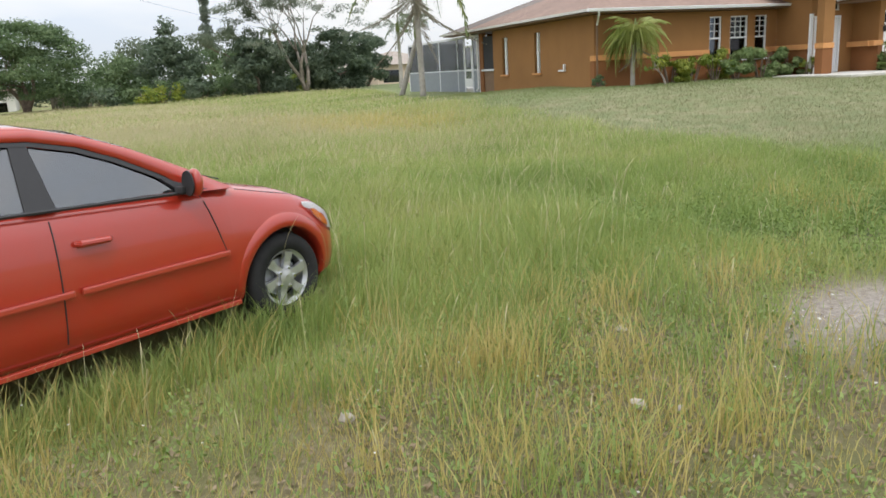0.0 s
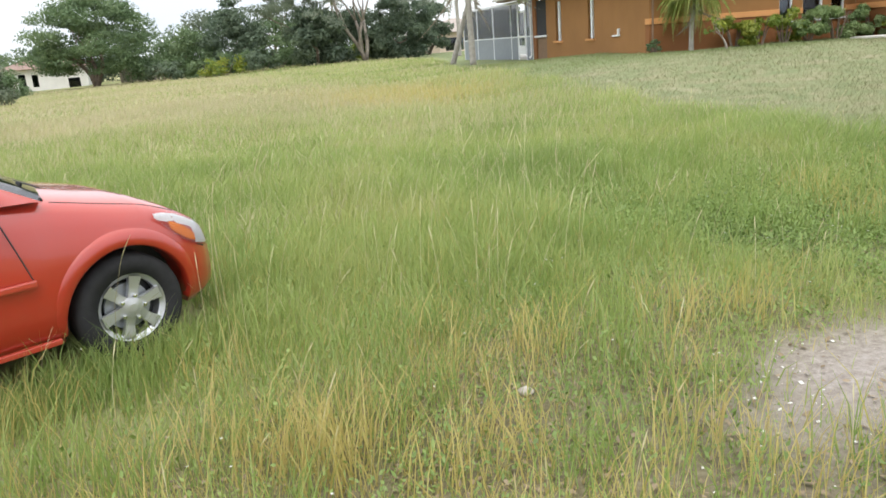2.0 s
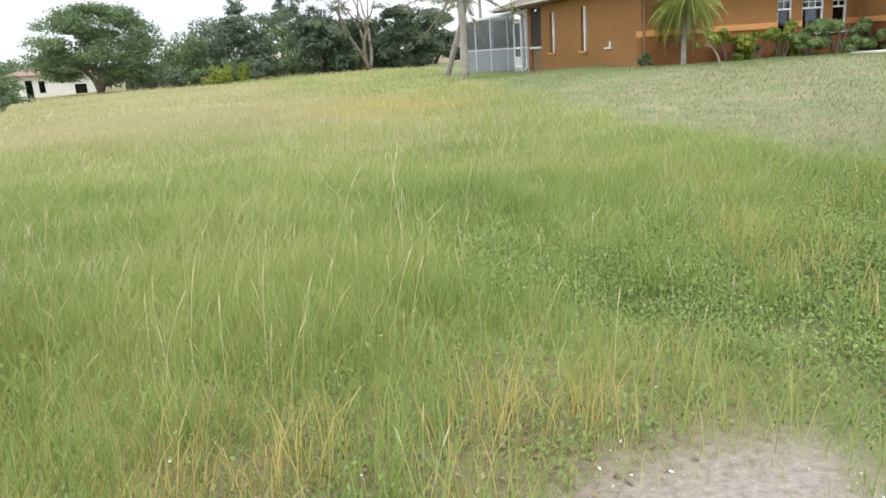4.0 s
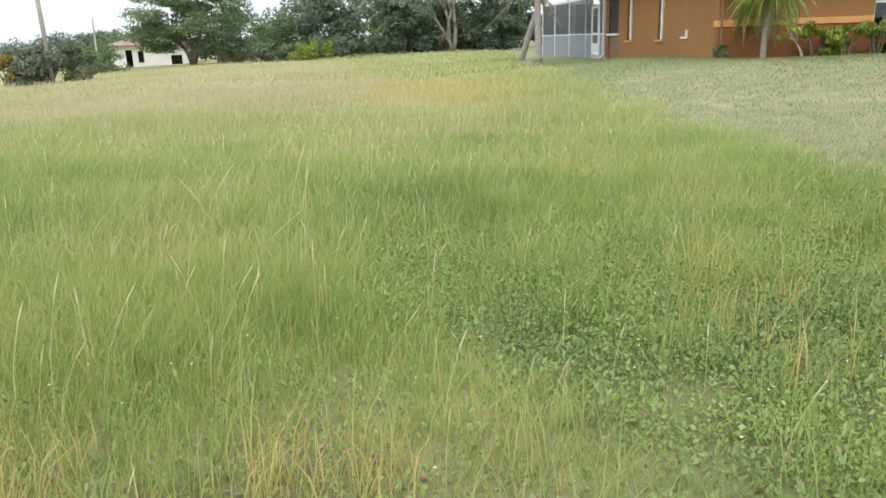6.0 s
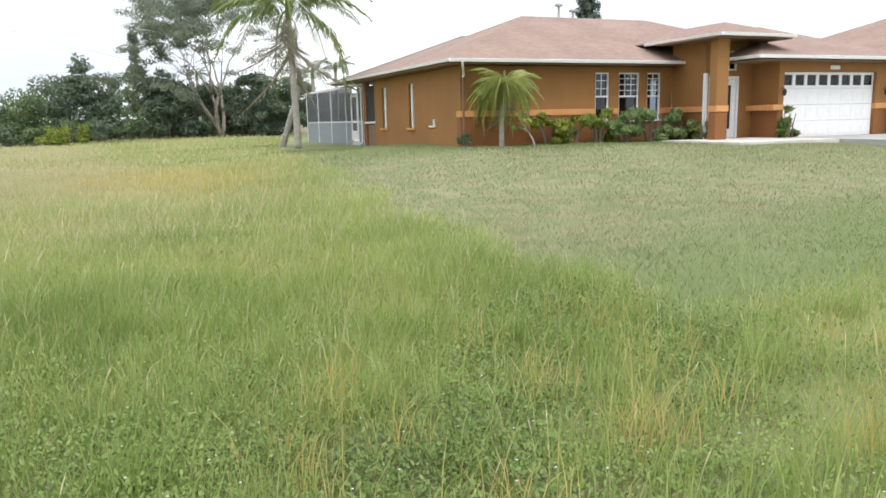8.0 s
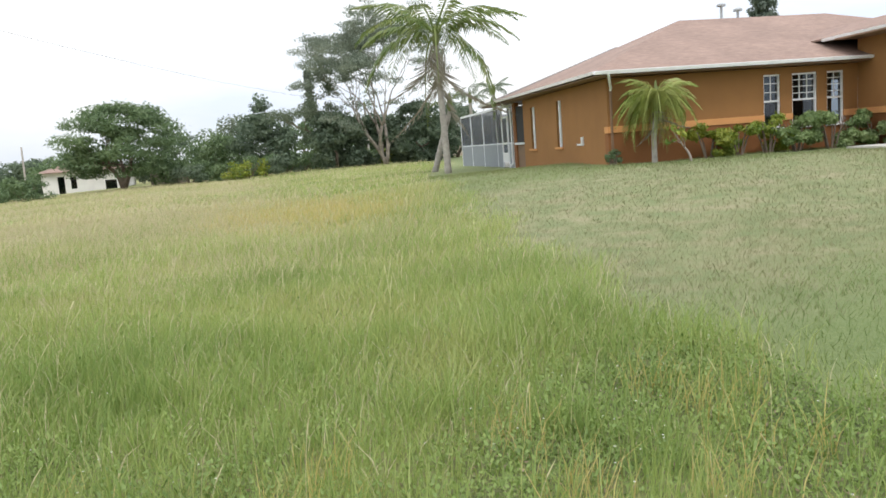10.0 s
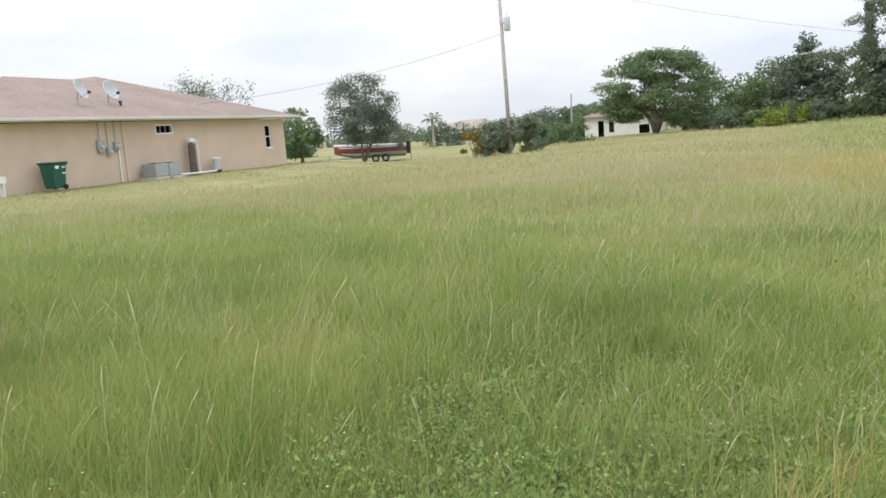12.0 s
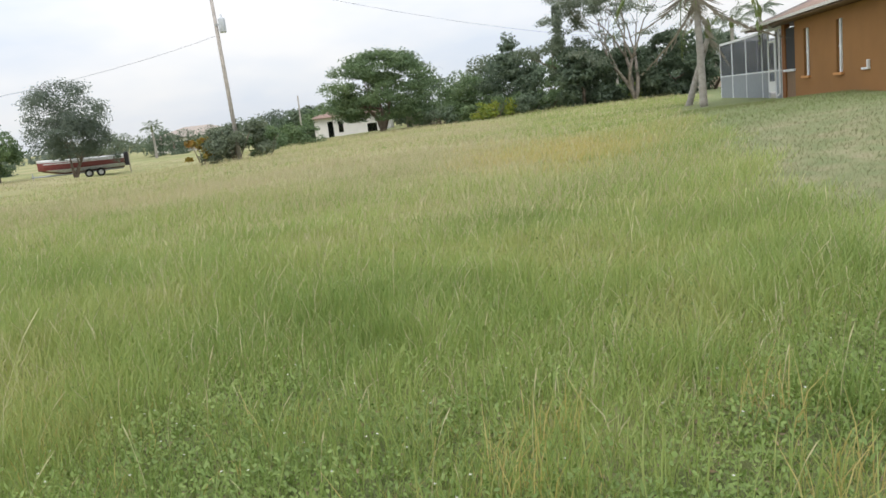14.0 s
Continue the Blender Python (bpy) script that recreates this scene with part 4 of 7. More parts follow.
part("surround", wall_sheet(29.88, 31.02, 2.37, 2.83, [(29.95, 30.95, 2.44, 2.76)], lambda u, z, d: (BX + 0.03 - d, u, z), 0.06), M["white"], vent)
part("pane", box(BX - 0.1, BX - 0.09, 29.95, 30.95, 2.44, 2.76), M["pane"], vent)
part("room_back", box(BX - 0.5, BX - 0.45, 29.8, 31.1, 2.3, 2.9), M["dark"], vent)
for k in range(1, 3):
    part("mullion", box(BX - 0.08, BX - 0.03, 29.95 + k / 3 - 0.015, 29.95 + k / 3 + 0.015, 2.44, 2.76), M["grey_metal"], vent)
for y, w, h, z in ((26.55, 0.34, 0.5, 1.72), (26.98, 0.26, 0.34, 1.56), (27.42, 0.3, 0.34, 1.78)):
    mb = new("meter_box")
    mb.parent = beige
    mb["label"] = "grey electric meter box with a conduit"
    part("case", box(BX, BX + 0.14, y - w / 2, y + w / 2, z, z + h, 0.015), M["grey_metal"], mb)
    part("dial", lathe([(0.09, 0.0), (0.09, 0.06), (0.06, 0.1)], 14, "y"), M["dish"], mb).matrix_basis = pose(BX + 0.14, y, z + h * 0.45, 0, 0, -90)
    part("conduit", tube([(BX + 0.05, y, z + h - 0.01), (BX + 0.05, y, BT)], 0.022, 6), M["grey_metal"], mb)
part("conduit_pipe", tube([(BX + 0.06, 27.52, BZ), (BX + 0.06, 27.52, 1.79)], 0.035, 8), M["white"], beige, "white plastic conduit down to the ground")
for k, (y, yaw) in enumerate(((26.9, 20), (28.6, 8))):
    d = thing("satellite_dish", "pale grey satellite dish on the roof", "satellite dish", (-20.0, y, 3.55), yaw, "dishes on the roof")
    bm = lathe([(0.02, 0.0), (0.2, 0.02), (0.4, 0.08), (0.46, 0.12), (0.44, 0.135), (0.2, 0.035), (0.02, 0.015)], 24)
    b = part("bowl", bm, M["dish"], d)
    b.matrix_basis = pose(0.12, 0.0, 0.85, 0, 68, 0)
    part("mast", tube([(0.0, 0, -0.1), (0.0, 0, 0.55), (0.1, 0, 0.85)], 0.03, 8), M["grey_metal"], d)
    part("feed_arm", tube([(0.12, 0, 0.55), (0.55, 0, 0.72)], 0.018, 6), M["grey_metal"], d)
    part("feed_horn", box(0.5, 0.62, -0.05, 0.05, 0.68, 0.8, 0.015), M["black"], d)
part("roof_vent_pipe", lathe([(0.05, 3.5), (0.05, 3.9), (0.08, 3.9), (0.08, 3.98)], 10), M["cable"], beige).location = (-19.9, 29.2, 0)


def wheelie_bin(x, y, yaw):
    b = thing("wheeled_bin", "dark green plastic wheeled bin with white stickers by the wall", "bin", (x, y, z_at(x, y) + 0.03), yaw)
    bm = bmesh.new()
    rings = []
    for z, hx, hy in ((0.06, 0.22, 0.24), (0.1, 0.25, 0.27), (0.95, 0.31, 0.36), (1.0, 0.34, 0.39)):
        rings.append([bm.verts.new((sx * hx, sy * hy, z)) for sx, sy in ((-1, -1), (1, -1), (1, 1), (-1, 1))])
    for p, q in zip(rings, rings[1:]):
        for k in range(4):
            bm.faces.new((p[k], p[(k + 1) % 4], q[(k + 1) % 4], q[k]))
    bm.faces.new(rings[0])
    bm.faces.new(rings[-1])
    bmesh.ops.bevel(bm, geom=list(bm.edges), offset=0.02, segments=2, affect="EDGES")
    part("bin_body", bm, M["bin"], b)
    lid = box(-0.36, 0.36, -0.41, 0.43, 1.0, 1.06, 0.025)
    part("lid", lid, M["bin"], b)
    part("handle_bar", tube([(-0.25, 0.42, 0.95), (-0.25, 0.48, 0.97), (0.25, 0.48, 0.97), (0.25, 0.42, 0.95)], 0.018, 6), M["bin"], b)
    for s in (-0.27, 0.27):
        part("wheel", lathe([(0.02, -0.03), (0.1, -0.03), (0.1, 0.03), (0.02, 0.03)], 16, "y"), M["tyre"], b).matrix_basis = pose(s, 0.24, 0.1, 0, 0, 90)
    for yy, zz, w, h in ((-0.2, 0.8, 0.16, 0.12), (0.12, 0.83, 0.14, 0.05), (0.12, 0.6, 0.16, 0.05)):
        part("sticker", box(0.312, 0.33, yy, yy + w, zz, zz + h), M["white"], b, "white sticker")
    return b


wheelie_bin(-18.1, 23.55, 3)


def condenser(x, y):
    a = thing("air_conditioner", "grey air-conditioning condenser on a slab by the wall", "air conditioner", (x, y, z_at(x, y)), 0, "condensers by the wall")
    part("pad", box(-0.5, 0.5, -0.5, 0.5, -0.05, 0.08, 0.01), M["concrete"], a)
    part("case", box(-0.4, 0.4, -0.4, 0.4, 0.09, 0.68, 0.03), M["grey_metal"], a)
    for k in range(9):
        part("louvre", box(0.402, 0.42, -0.36, 0.36, 0.15 + k * 0.055, 0.175 + k * 0.055), M["dish"], a)
    part("fan_grille", lathe([(0.30, 0.68), (0.32, 0.70), (0.05, 0.72), (0.0, 0.70)], 20), M["black"], a)
    return a


condenser(-18.1, 28.9)
condenser(-18.1, 29.72)


def pump_set():
    p = thing("water_softener", "rusty upright water tank with white pipes by the wall", "water tank", (-18.35, 31.75, z_at(-18.35, 31.75)))
    part("tank", lathe([(0.02, 0.0), (0.17, 0.0), (0.18, 0.1), (0.18, 1.45), (0.12, 1.55), (0.05, 1.58)], 16), M["rust"], p)
    part("valve_head", box(-0.12, 0.12, -0.18, 0.18, 1.58, 1.76, 0.03), M["white"], p)
    part("valve_pipe", tube([(0, 0.15, 1.68), (0, 0.42, 1.62), (0, 0.42, 0.08)], 0.05, 8), M["white"], p)
    part("ground_pipe", tube([(0.15, -1.7, 0.1), (0.15, 1.5, 0.1)], 0.05, 8), M["white"], p, "white pipe along the ground")
    b = thing("brine_tank", "small white plastic tank with a lid by the wall", "tank", (-18.3, 33.4, z_at(-18.3, 33.4)))
    part("tank_body", lathe([(0.22, 0.0), (0.23, 0.14), (0.19, 0.16), (0.19, 0.66)], 16), M["dish"], b)
    part("lid", lathe([(0.22, 0.66), (0.23, 0.72), (0.1, 0.76)], 16), M["white"], b)
    part("base_ring", lathe([(0.235, 0.0), (0.24, 0.13), (0.235, 0.135)], 16), M["black"], b)


pump_set()
brd = thing("white_bench", "plain white board bench in front of the beige house", "bench", (-18.0, 20.75, z_at(-18.0, 20.75)), 90)
part("board", box(-0.45, 0.6, -0.13, 0.13, 0.5, 0.74, 0.02), M["white"], brd)
for lx in (-0.36, 0.5):
    part("leg", box(lx - 0.03, lx + 0.03, -0.1, 0.1, -0.05, 0.5, 0.008), M["white"], brd)


# ---- far houses ----
def far_house(name, label, x, y, z, w, d, eave, roof_mat, wall_mat, yaw=0, windows=()):
    h = thing(name, label, "house", (x, y, z), yaw)
    pl = lambda u, zz, dd: (u, dd, zz)
    part("wall", wall_sheet(-w / 2, w / 2, -0.3, eave, [wd for wd in windows], pl, 0.2), M[wall_mat], h)
    part("side_wall", box(-w / 2, -w / 2 + 0.2, 0.2, d, -0.3, eave), M[wall_mat], h)
    part("side_wall", box(w / 2 - 0.2, w / 2, 0.2, d, -0.3, eave), M[wall_mat], h)
    part("roof", hip_roof(-w / 2 - 0.5, w / 2 + 0.5, -0.5, d + 0.5, eave + 0.02, 0.34), M[roof_mat], h)
    for a, b, c, e in windows:
        part("pane", box(a, b, 0.08, 0.09, c, e), M["pane"], h)
        part("room_back", box(a - 0.1, b + 0.1, 0.6, 0.63, c - 0.1, e + 0.1), M["dark"], h)
    return h


far_house("white_house", "low white house with a tan roof half hidden by trees", -7.5, 94.0, -0.35, 8.4, 13.0, 2.35, "roof", "white_wall", 0, [(-2.6, -1.9, 0.0, 1.9), (-1.3, -0.7, 0.5, 1.8), (2.2, 3.4, 0.0, 1.2)])
far_house("tan_house", "tan-roofed house far behind the trees", 41.0, 88.0, 0.4, 10.0, 9.0, 2.3, "roof_grey", "beige", 8, [(-4.2, -1.6, 0.2, 1.7)])
far_house("grey_house", "small distant house beyond the field", -36.0, 118.0, -0.6, 12.0, 8.0, 2.3, "roof_grey", "white_wall", 0, [(-2, 0, 0.8, 1.8)])


# ---- plants ----
def rng(seed):
    return np.random.default_rng(seed)


def leaf_cloud(name, blobs, count, size, material, parent, seed, droop=0.0, hollow=0.55):
    """Many small leaves in lumpy clumps: blobs of (x, y, z, rx, ry, rz)."""
    r = rng(seed)
    b = np.array(blobs, float)
    vol = (b[:, 3] * b[:, 4] * b[:, 5]) ** 0.75
    pick = r.choice(len(b), count, p=vol / vol.sum())
    d = r.normal(size=(count, 3))
    d /= np.linalg.norm(d, axis=1)[:, None]
    rad = hollow + (1 - hollow) * r.random(count) ** 0.6
    rad *= 1 + 0.16 * np.sin(d[:, 0] * 7 + pick) * np.sin(d[:, 2] * 6 + 2 * pick) + 0.10 * r.normal(size=count)
    c = b[pick, :3] + d * b[pick, 3:] * rad[:, None]
    n = d + 0.9 * r.normal(size=(count, 3)) + np.array([0, 0, 0.5])
    n /= np.linalg.norm(n, axis=1)[:, None]
    t = np.cross(n, r.normal(size=(count, 3)))
    t /= np.linalg.norm(t, axis=1)[:, None]
    t[:, 2] -= droop
    s = np.cross(n, t)
    L = size * (0.6 + 0.8 * r.random(count))[:, None]
    W = L * 0.42
    v = np.stack([c - t * L * 0.5, c + s * W * 0.5, c + t * L * 0.5, c - s * W * 0.5], 1).reshape(-1, 3)
    k = np.arange(count)[:, None] * 4
    tris = np.concatenate([k + np.array([[0, 1, 2]]), k + np.array([[0, 2, 3]])])
    ob = mesh_np(name, v, tris, material)
    if parent:
        ob.parent = parent
    return ob


def limbs(bm, start, direction, length, radius, depth, r, tips, spread=0.6, up=0.15, kids=(2, 3)):
    """Grows a tapered limb and its branches into bm; tips collects the ends."""
    p = Vector(start)
    d = Vector(direction).normalized()
    pts, rad = [p.copy()], [radius]
    n = 4
    for i in range(n):
        d = (d + Vector((r.normal(), r.normal(), r.normal() + up)) * 0.14).normalized()
        p = p + d * length / n
        pts.append(p.copy())
        rad.append(radius * (1 - 0.42 * (i + 1) / n))
    tube(pts, rad, 7 if radius > 0.08 else 5, bm)
    if depth == 0:
        tips.append(p.copy())
        return
    for k in range(int(r.integers(kids[0], kids[1] + 1))):
        nd = (d + Vector((r.normal(), r.normal(), r.normal() * 0.6 + up)) * spread).normalized()
        limbs(bm, pts[-1 if k < 2 else -2], nd, length * (0.66 + 0.2 * r.random()), rad[-1] * 0.72, depth - 1, r, tips, spread, up, kids)


def tree(name, label, x, y, trunks, depth, length, radius, leaf, size, count, seed, blob=(0.9, 0.6), bark="bark", extra=(), spread=0.6, up=0.15, sink=0.1, hollow=0.45, droop=0.0, category="tree"):
    """A tree: limbs grown from the trunks (directions), with clumps of leaves round the tips and any extra blobs."""
    r = rng(seed)
    t = thing(name, label, category, (x, y, z_at(x, y) - sink))
    bm = bmesh.new()
    tips = []
    for d in trunks:
        limbs(bm, (0, 0, 0), d, length, radius, depth, r, tips, spread, up)
    part("trunk", bm, M[bark], t, smooth=True)
    blobs = [(p.x, p.y, p.z, blob[0] * (0.7 + 0.6 * r.random()), blob[0] * (0.7 + 0.6 * r.random()), blob[1] * (0.7 + 0.6 * r.random())) for p in tips]
    blobs += list(extra)
    if count:
        leaf_cloud("crown", blobs, count, size, M[leaf], t, seed + 1, droop, hollow)
    return t


def crown_blobs(rx, ry, z0, z1, n, seed, br=0.35, shape="round"):
    """Clump centres inside a crown outline of half-widths rx, ry between z0 and z1."""
    r = rng(seed)
    out = []
    while len(out) < n:
        a, u, h = r.random() * 2 * math.pi, math.sqrt(r.random()), r.random()
        if shape == "round":
            w = math.sqrt(max(0.0, 1 - (2 * h - 1) ** 2)) * 0.85 + 0.1
        elif shape == "umbrella":
            w = (1 - h ** 2.2) ** 0.5 if h > 0.35 else 0.55 + h
        elif shape == "cone":
            w = 1.02 - h
        else:
            w = 1.0 - 0.35 * h
        if shape != "cone" and r.random() > 0.25:
            u = 0.6 + 0.4 * u
        s = br * (0.6 + 0.8 * r.random()) * min(rx, ry)
        out.append((u * w * rx * math.cos(a), u * w * ry * math.sin(a), z0 + (z1 - z0) * h, s * 1.15, s * 1.15, s * 0.75))
    return out


def shrub(name, label, x, y, rx, ry, h, leaf, size, count, seed, stems=5, category="shrub", shape="box"):
    r = rng(seed)
    t = thing(name, label, category, (x, y, z_at(x, y) - 0.05))
    bm = bmesh.new()
    for k in range(stems):
        a = 2 * math.pi * k / stems + r.random()
        tube([(0.1 * math.cos(a), 0.1 * math.sin(a), 0), (0.35 * rx * math.cos(a), 0.35 * ry * math.sin(a), h * 0.4), (0.6 * rx * math.cos(a), 0.6 * ry * math.sin(a), h * 0.75)], [0.03, 0.022, 0.01], 5, bm)
    part("stem", bm, M["bark"], t)
    leaf_cloud("foliage", crown_blobs(rx, ry, h * 0.12, h * 0.88, max(8, int(14 * rx)), seed + 3, 0.34, shape), count, size, M[leaf], t, seed + 1, 0.0, 0.3)
    return t


# trees behind the lot
tree("umbrella_tree", "wide flat-topped green tree at the far end of the lot", -2.0, 81.0, [(0.12, 0, 1), (-0.35, 0.1, 1), (0.4, -0.1, 1)], 3, 2.5, 0.28, "leaf_mid", 0.27, 36000, 11, (1.4, 0.4), extra=[(b[0], b[1], b[2], b[3] * 1.25, b[4] * 1.25, b[5] * 0.62) for b in crown_blobs(6.5, 5.4, 1.5, 8.0, 125, 12, 0.19, "umbrella") + [(4.0 + 0.9 * k, -2.0 + 0.8 * k, 1.2 + 0.5 * (k % 2), 1.3, 1.2, 1.4) for k in range(4)]])
tree("round_tree", "dense dark rounded tree at the far end of the lot", 12.0, 86.0, [(0, 0, 1)], 2, 2.2, 0.3, "leaf_dark", 0.4, 11000, 21, (1.0, 0.8), extra=crown_blobs(3.5, 3.3, 0.4, 6.2, 58, 22, 0.30) + crown_blobs(1.9, 1.9, 5.2, 8.2, 16, 25, 0.34, "cone"))
tree("round_tree", "low dense dark tree beside a taller one", 6.6, 87.5, [(0, 0, 1)], 2, 1.6, 0.22, "leaf_mid", 0.36, 6000, 23, (0.8, 0.6), extra=crown_blobs(3.2, 3.0, 0.3, 4.9, 34, 24, 0.34))
tree("feathery_tree", "tall thin feathery grey-green tree", 16.6, 71.5, [(0.05, 0, 1)], 3, 2.6, 0.2, "leaf_grey", 0.2, 6500, 31, (0.9, 0.5), extra=crown_blobs(2.7, 2.3, 3.2, 10.4, 34, 32, 0.24, "cone"), hollow=0.1, droop=0.3)
tree("dark_tree", "dark bushy tree under the feathery one", 17.2, 70.6, [(0, 0, 1)], 2, 1.5, 0.2, "leaf_dark", 0.34, 8000, 33, (0.8, 0.6), extra=crown_blobs(2.5, 2.3, 0.1, 4.9, 44, 34, 0.3))
tree("forked_tree", "tall tree with a pale forked trunk and thin open crown", 21.7, 70.2, [(-0.14, 0, 1), (0.42, 0.0, 1), (-0.06, 0.15, 1), (-0.28, -0.1, 1)], 5, 3.9, 0.21, "leaf_thin", 0.16, 60000, 47, (1.0, 0.4), bark="bark_pale", extra=[(b[0] + 1.8, b[1], b[2], b[3] * 1.35, b[4] * 1.35, b[5] * 0.6) for b in crown_blobs(6.6, 4.2, 3.8, 14.5, 110, 48, 0.14, "box")], spread=0.45, up=0.32, hollow=0.1, droop=0.35)
tree("dark_tree", "dark broad bushy tree behind the palm", 25.6, 71.5, [(0, 0, 1)], 2, 1.5, 0.22, "leaf_dark", 0.36, 11000, 51, (0.8, 0.6), extra=crown_blobs(4.2, 2.6, 0.1, 5.3, 60, 52, 0.27))
tree("dark_tree", "dark bushy tree beside the pale trunk", 20.2, 74.0, [(0, 0, 1)], 2, 1.5, 0.22, "leaf_dark", 0.36, 8000, 53, (0.8, 0.6), extra=crown_blobs(3.4, 2.6, 0.1, 4.6, 44, 54, 0.27))
tree("dark_tree", "dark tree at the edge of the woods", 31.8, 80.0, [(0, 0, 1)], 2, 1.5, 0.22, "leaf_dark", 0.36, 6000, 55, (0.8, 0.6), extra=crown_blobs(2.3, 2.2, 0.1, 5.6, 36, 56, 0.3))
tree("conifer", "tall narrow dark conifer above the tree line", 20.2, 108.0, [(0, 0, 1)], 1, 4.0, 0.25, "leaf_thin", 0.36, 5200, 61, (0.5, 0.4), extra=crown_blobs(2.0, 2.0, 2.0, 13.0, 70, 62, 0.2, "cone"))
tree("conifer", "tall narrow pine above the orange roof", 50.5, 54.7, [(0, 0, 1)], 1, 4.0, 0.25, "leaf_blue", 0.4, 6000, 63, (0.6, 0.5), extra=crown_blobs(1.7, 1.7, 4.0, 14.5, 60, 64, 0.3, "cone"))
for k, (x, y, rx, h) in enumerate(((-9.0, 100, 4.5, 4.6), (-15.5, 104, 4.0, 3.9), (9.5, 95, 5, 6.4), (24.0, 96, 5.0, 5.6), (29.5, 99, 4.5, 6.0), (36.0, 104, 4.0, 5.0), (17.5, 93, 4.0, 5.0), (1.0, 108, 5.0, 6.0))):
    tree("background_tree", "leafy green tree in the far tree line", x, y, [(0, 0, 1)], 2, 1.8, 0.25, ("leaf_mid", "leaf_dark", "leaf_grey")[k % 3], 0.42, 5200, 70 + k, (0.9, 0.7), extra=crown_blobs(rx, rx * 0.8, 0.2, h, 38, 90 + k, 0.27))
tree("oak_tree", "small round grey-green oak in front of the boat", -20.6, 53.6, [(0.03, 0, 1), (0.16, 0.05, 1), (-0.12, 0, 1)], 4, 1.5, 0.12, "leaf_blue", 0.16, 24000, 81, (0.62, 0.45), extra=crown_blobs(2.8, 2.6, 1.7, 6.5, 110, 82, 0.23) + [(0, 0, 3.6 + 0.5 * q, 1.5, 1.5, 0.8) for q in range(5)], hollow=0.1)
tree("bare_tree", "thin half-bare tree behind the beige roof", -41.0, 61.0, [(0.1, 0, 1), (-0.5, 0, 1), (0.6, 0, 1), (-0.9, 0.2, 1), (1.0, 0, 1)], 3, 3.0, 0.16, "leaf_grey", 0.22, 2600, 83, (0.7, 0.9), up=0.5, spread=0.38, hollow=0.1)
tree("background_tree", "dark tree behind the beige house", -34.0, 66.0, [(0, 0, 1)], 2, 1.6, 0.2, "leaf_mid", 0.34, 4000, 85, (0.8, 0.6), extra=crown_blobs(2.2, 2.2, 0.8, 5.0, 26, 86, 0.3))
for k, (x, y, rx, h) in enumerate(((-46.5, 84.5, 3.4, 3.6), (-40.5, 92, 3.0, 2.9), (-52.0, 90, 4.0, 3.4), (-33.0, 104, 4.0, 3.2), (-26.5, 110, 4.5, 3.3), (-21, 112, 4.5, 3.8), (-15.0, 116, 4.0, 4.4), (-44, 110, 5.0, 3.2))):
    tree("background_tree", "low rounded tree on the far side of the field", x, y, [(0, 0, 1)], 2, 1.2, 0.2, ("leaf_dark", "leaf_grey", "leaf_blue")[k % 3], 0.36, 3200, 120 + k, (0.7, 0.5), extra=crown_blobs(rx, rx * 0.8, 0.1, h, 26, 140 + k, 0.3))
# distant woods that close the view
r0 = rng(5)
woods = []
for a in np.linspace(radians(-85), radians(85), 150):
    d = 185 + 25 * r0.random()
    hgt = 2.6 + 2.0 * r0.random()
    woods.append((d * math.sin(a), d * math.cos(a), hgt * 0.42 - 0.6, 4.2, 3.5, hgt * 0.62))
tagged(leaf_cloud("far_woods", woods, 26000, 1.0, M["leaf_blue"], None, 6, 0, 0.6), "distant line of woods with haze put into its leaf colour", "woods", kind="stuff")

# a weathered board fence below the flat-topped tree
fence = thing("board_fence", "pale weathered board fence below the far trees", "fence", (2.0, 86.0, z_at(2.0, 86.0)))
for k in range(12):
    part("board", box(-1.9 + 0.32 * k, -1.62 + 0.32 * k, -0.012, 0.012, -0.1, 1.42 + 0.03 * math.sin(5.0 * k), 0.0), M["bark_pale"], fence)
for q in (0.35, 1.1):
    part("rail", box(-1.95, 1.95, 0.014, 0.06, q, q + 0.09), M["wood_pole"], fence)
for q in (-1.9, 0.0, 1.85):
    part("post", box(q, q + 0.1, 0.062, 0.16, -0.2, 1.5), M["wood_pole"], fence)

# scrub under the far trees
r0 = rng(8)
for k in range(14):
    x, y = 3.5 + 25 * k / 13 + r0.normal() * 0.5, 76 + r0.random() * 5
    shrub("shrub", "green undergrowth below the far trees", x, y, 1.6 + r0.random(), 1.2, 1.4 + 1.5 * r0.random(), ("leaf_mid", "leaf_dark", "leaf_mid", "leaf_lime")[k % 4] if k % 7 else "leaf_mid", 0.26, 1500, 160 + k)
# clump round the pole
shrub("shrub", "grey-green bushes round the utility pole", -6.6, 45.2, 2.1, 1.4, 2.5, "leaf_grey", 0.18, 9000, 181)
shrub("shrub", "low green bush beside the utility pole", -4.9, 45.9, 1.1, 1.0, 1.7, "leaf_mid", 0.18, 1800, 182)
shrub("shrub", "rust and yellow croton bush beside the pole", -8.5, 44.9, 0.8, 0.8, 1.7, "leaf_rust", 0.2, 1400, 183)
shrub("shrub", "dense green bush at the far side of the field", -9.2, 74.0, 2.2, 1.6, 2.4, "leaf_mid", 0.24, 3600, 184)
shrub("shrub", "dense green bush beside the white house", -13.2, 80.0, 2.4, 1.6, 2.4, "leaf_mid", 0.24, 3000, 185)


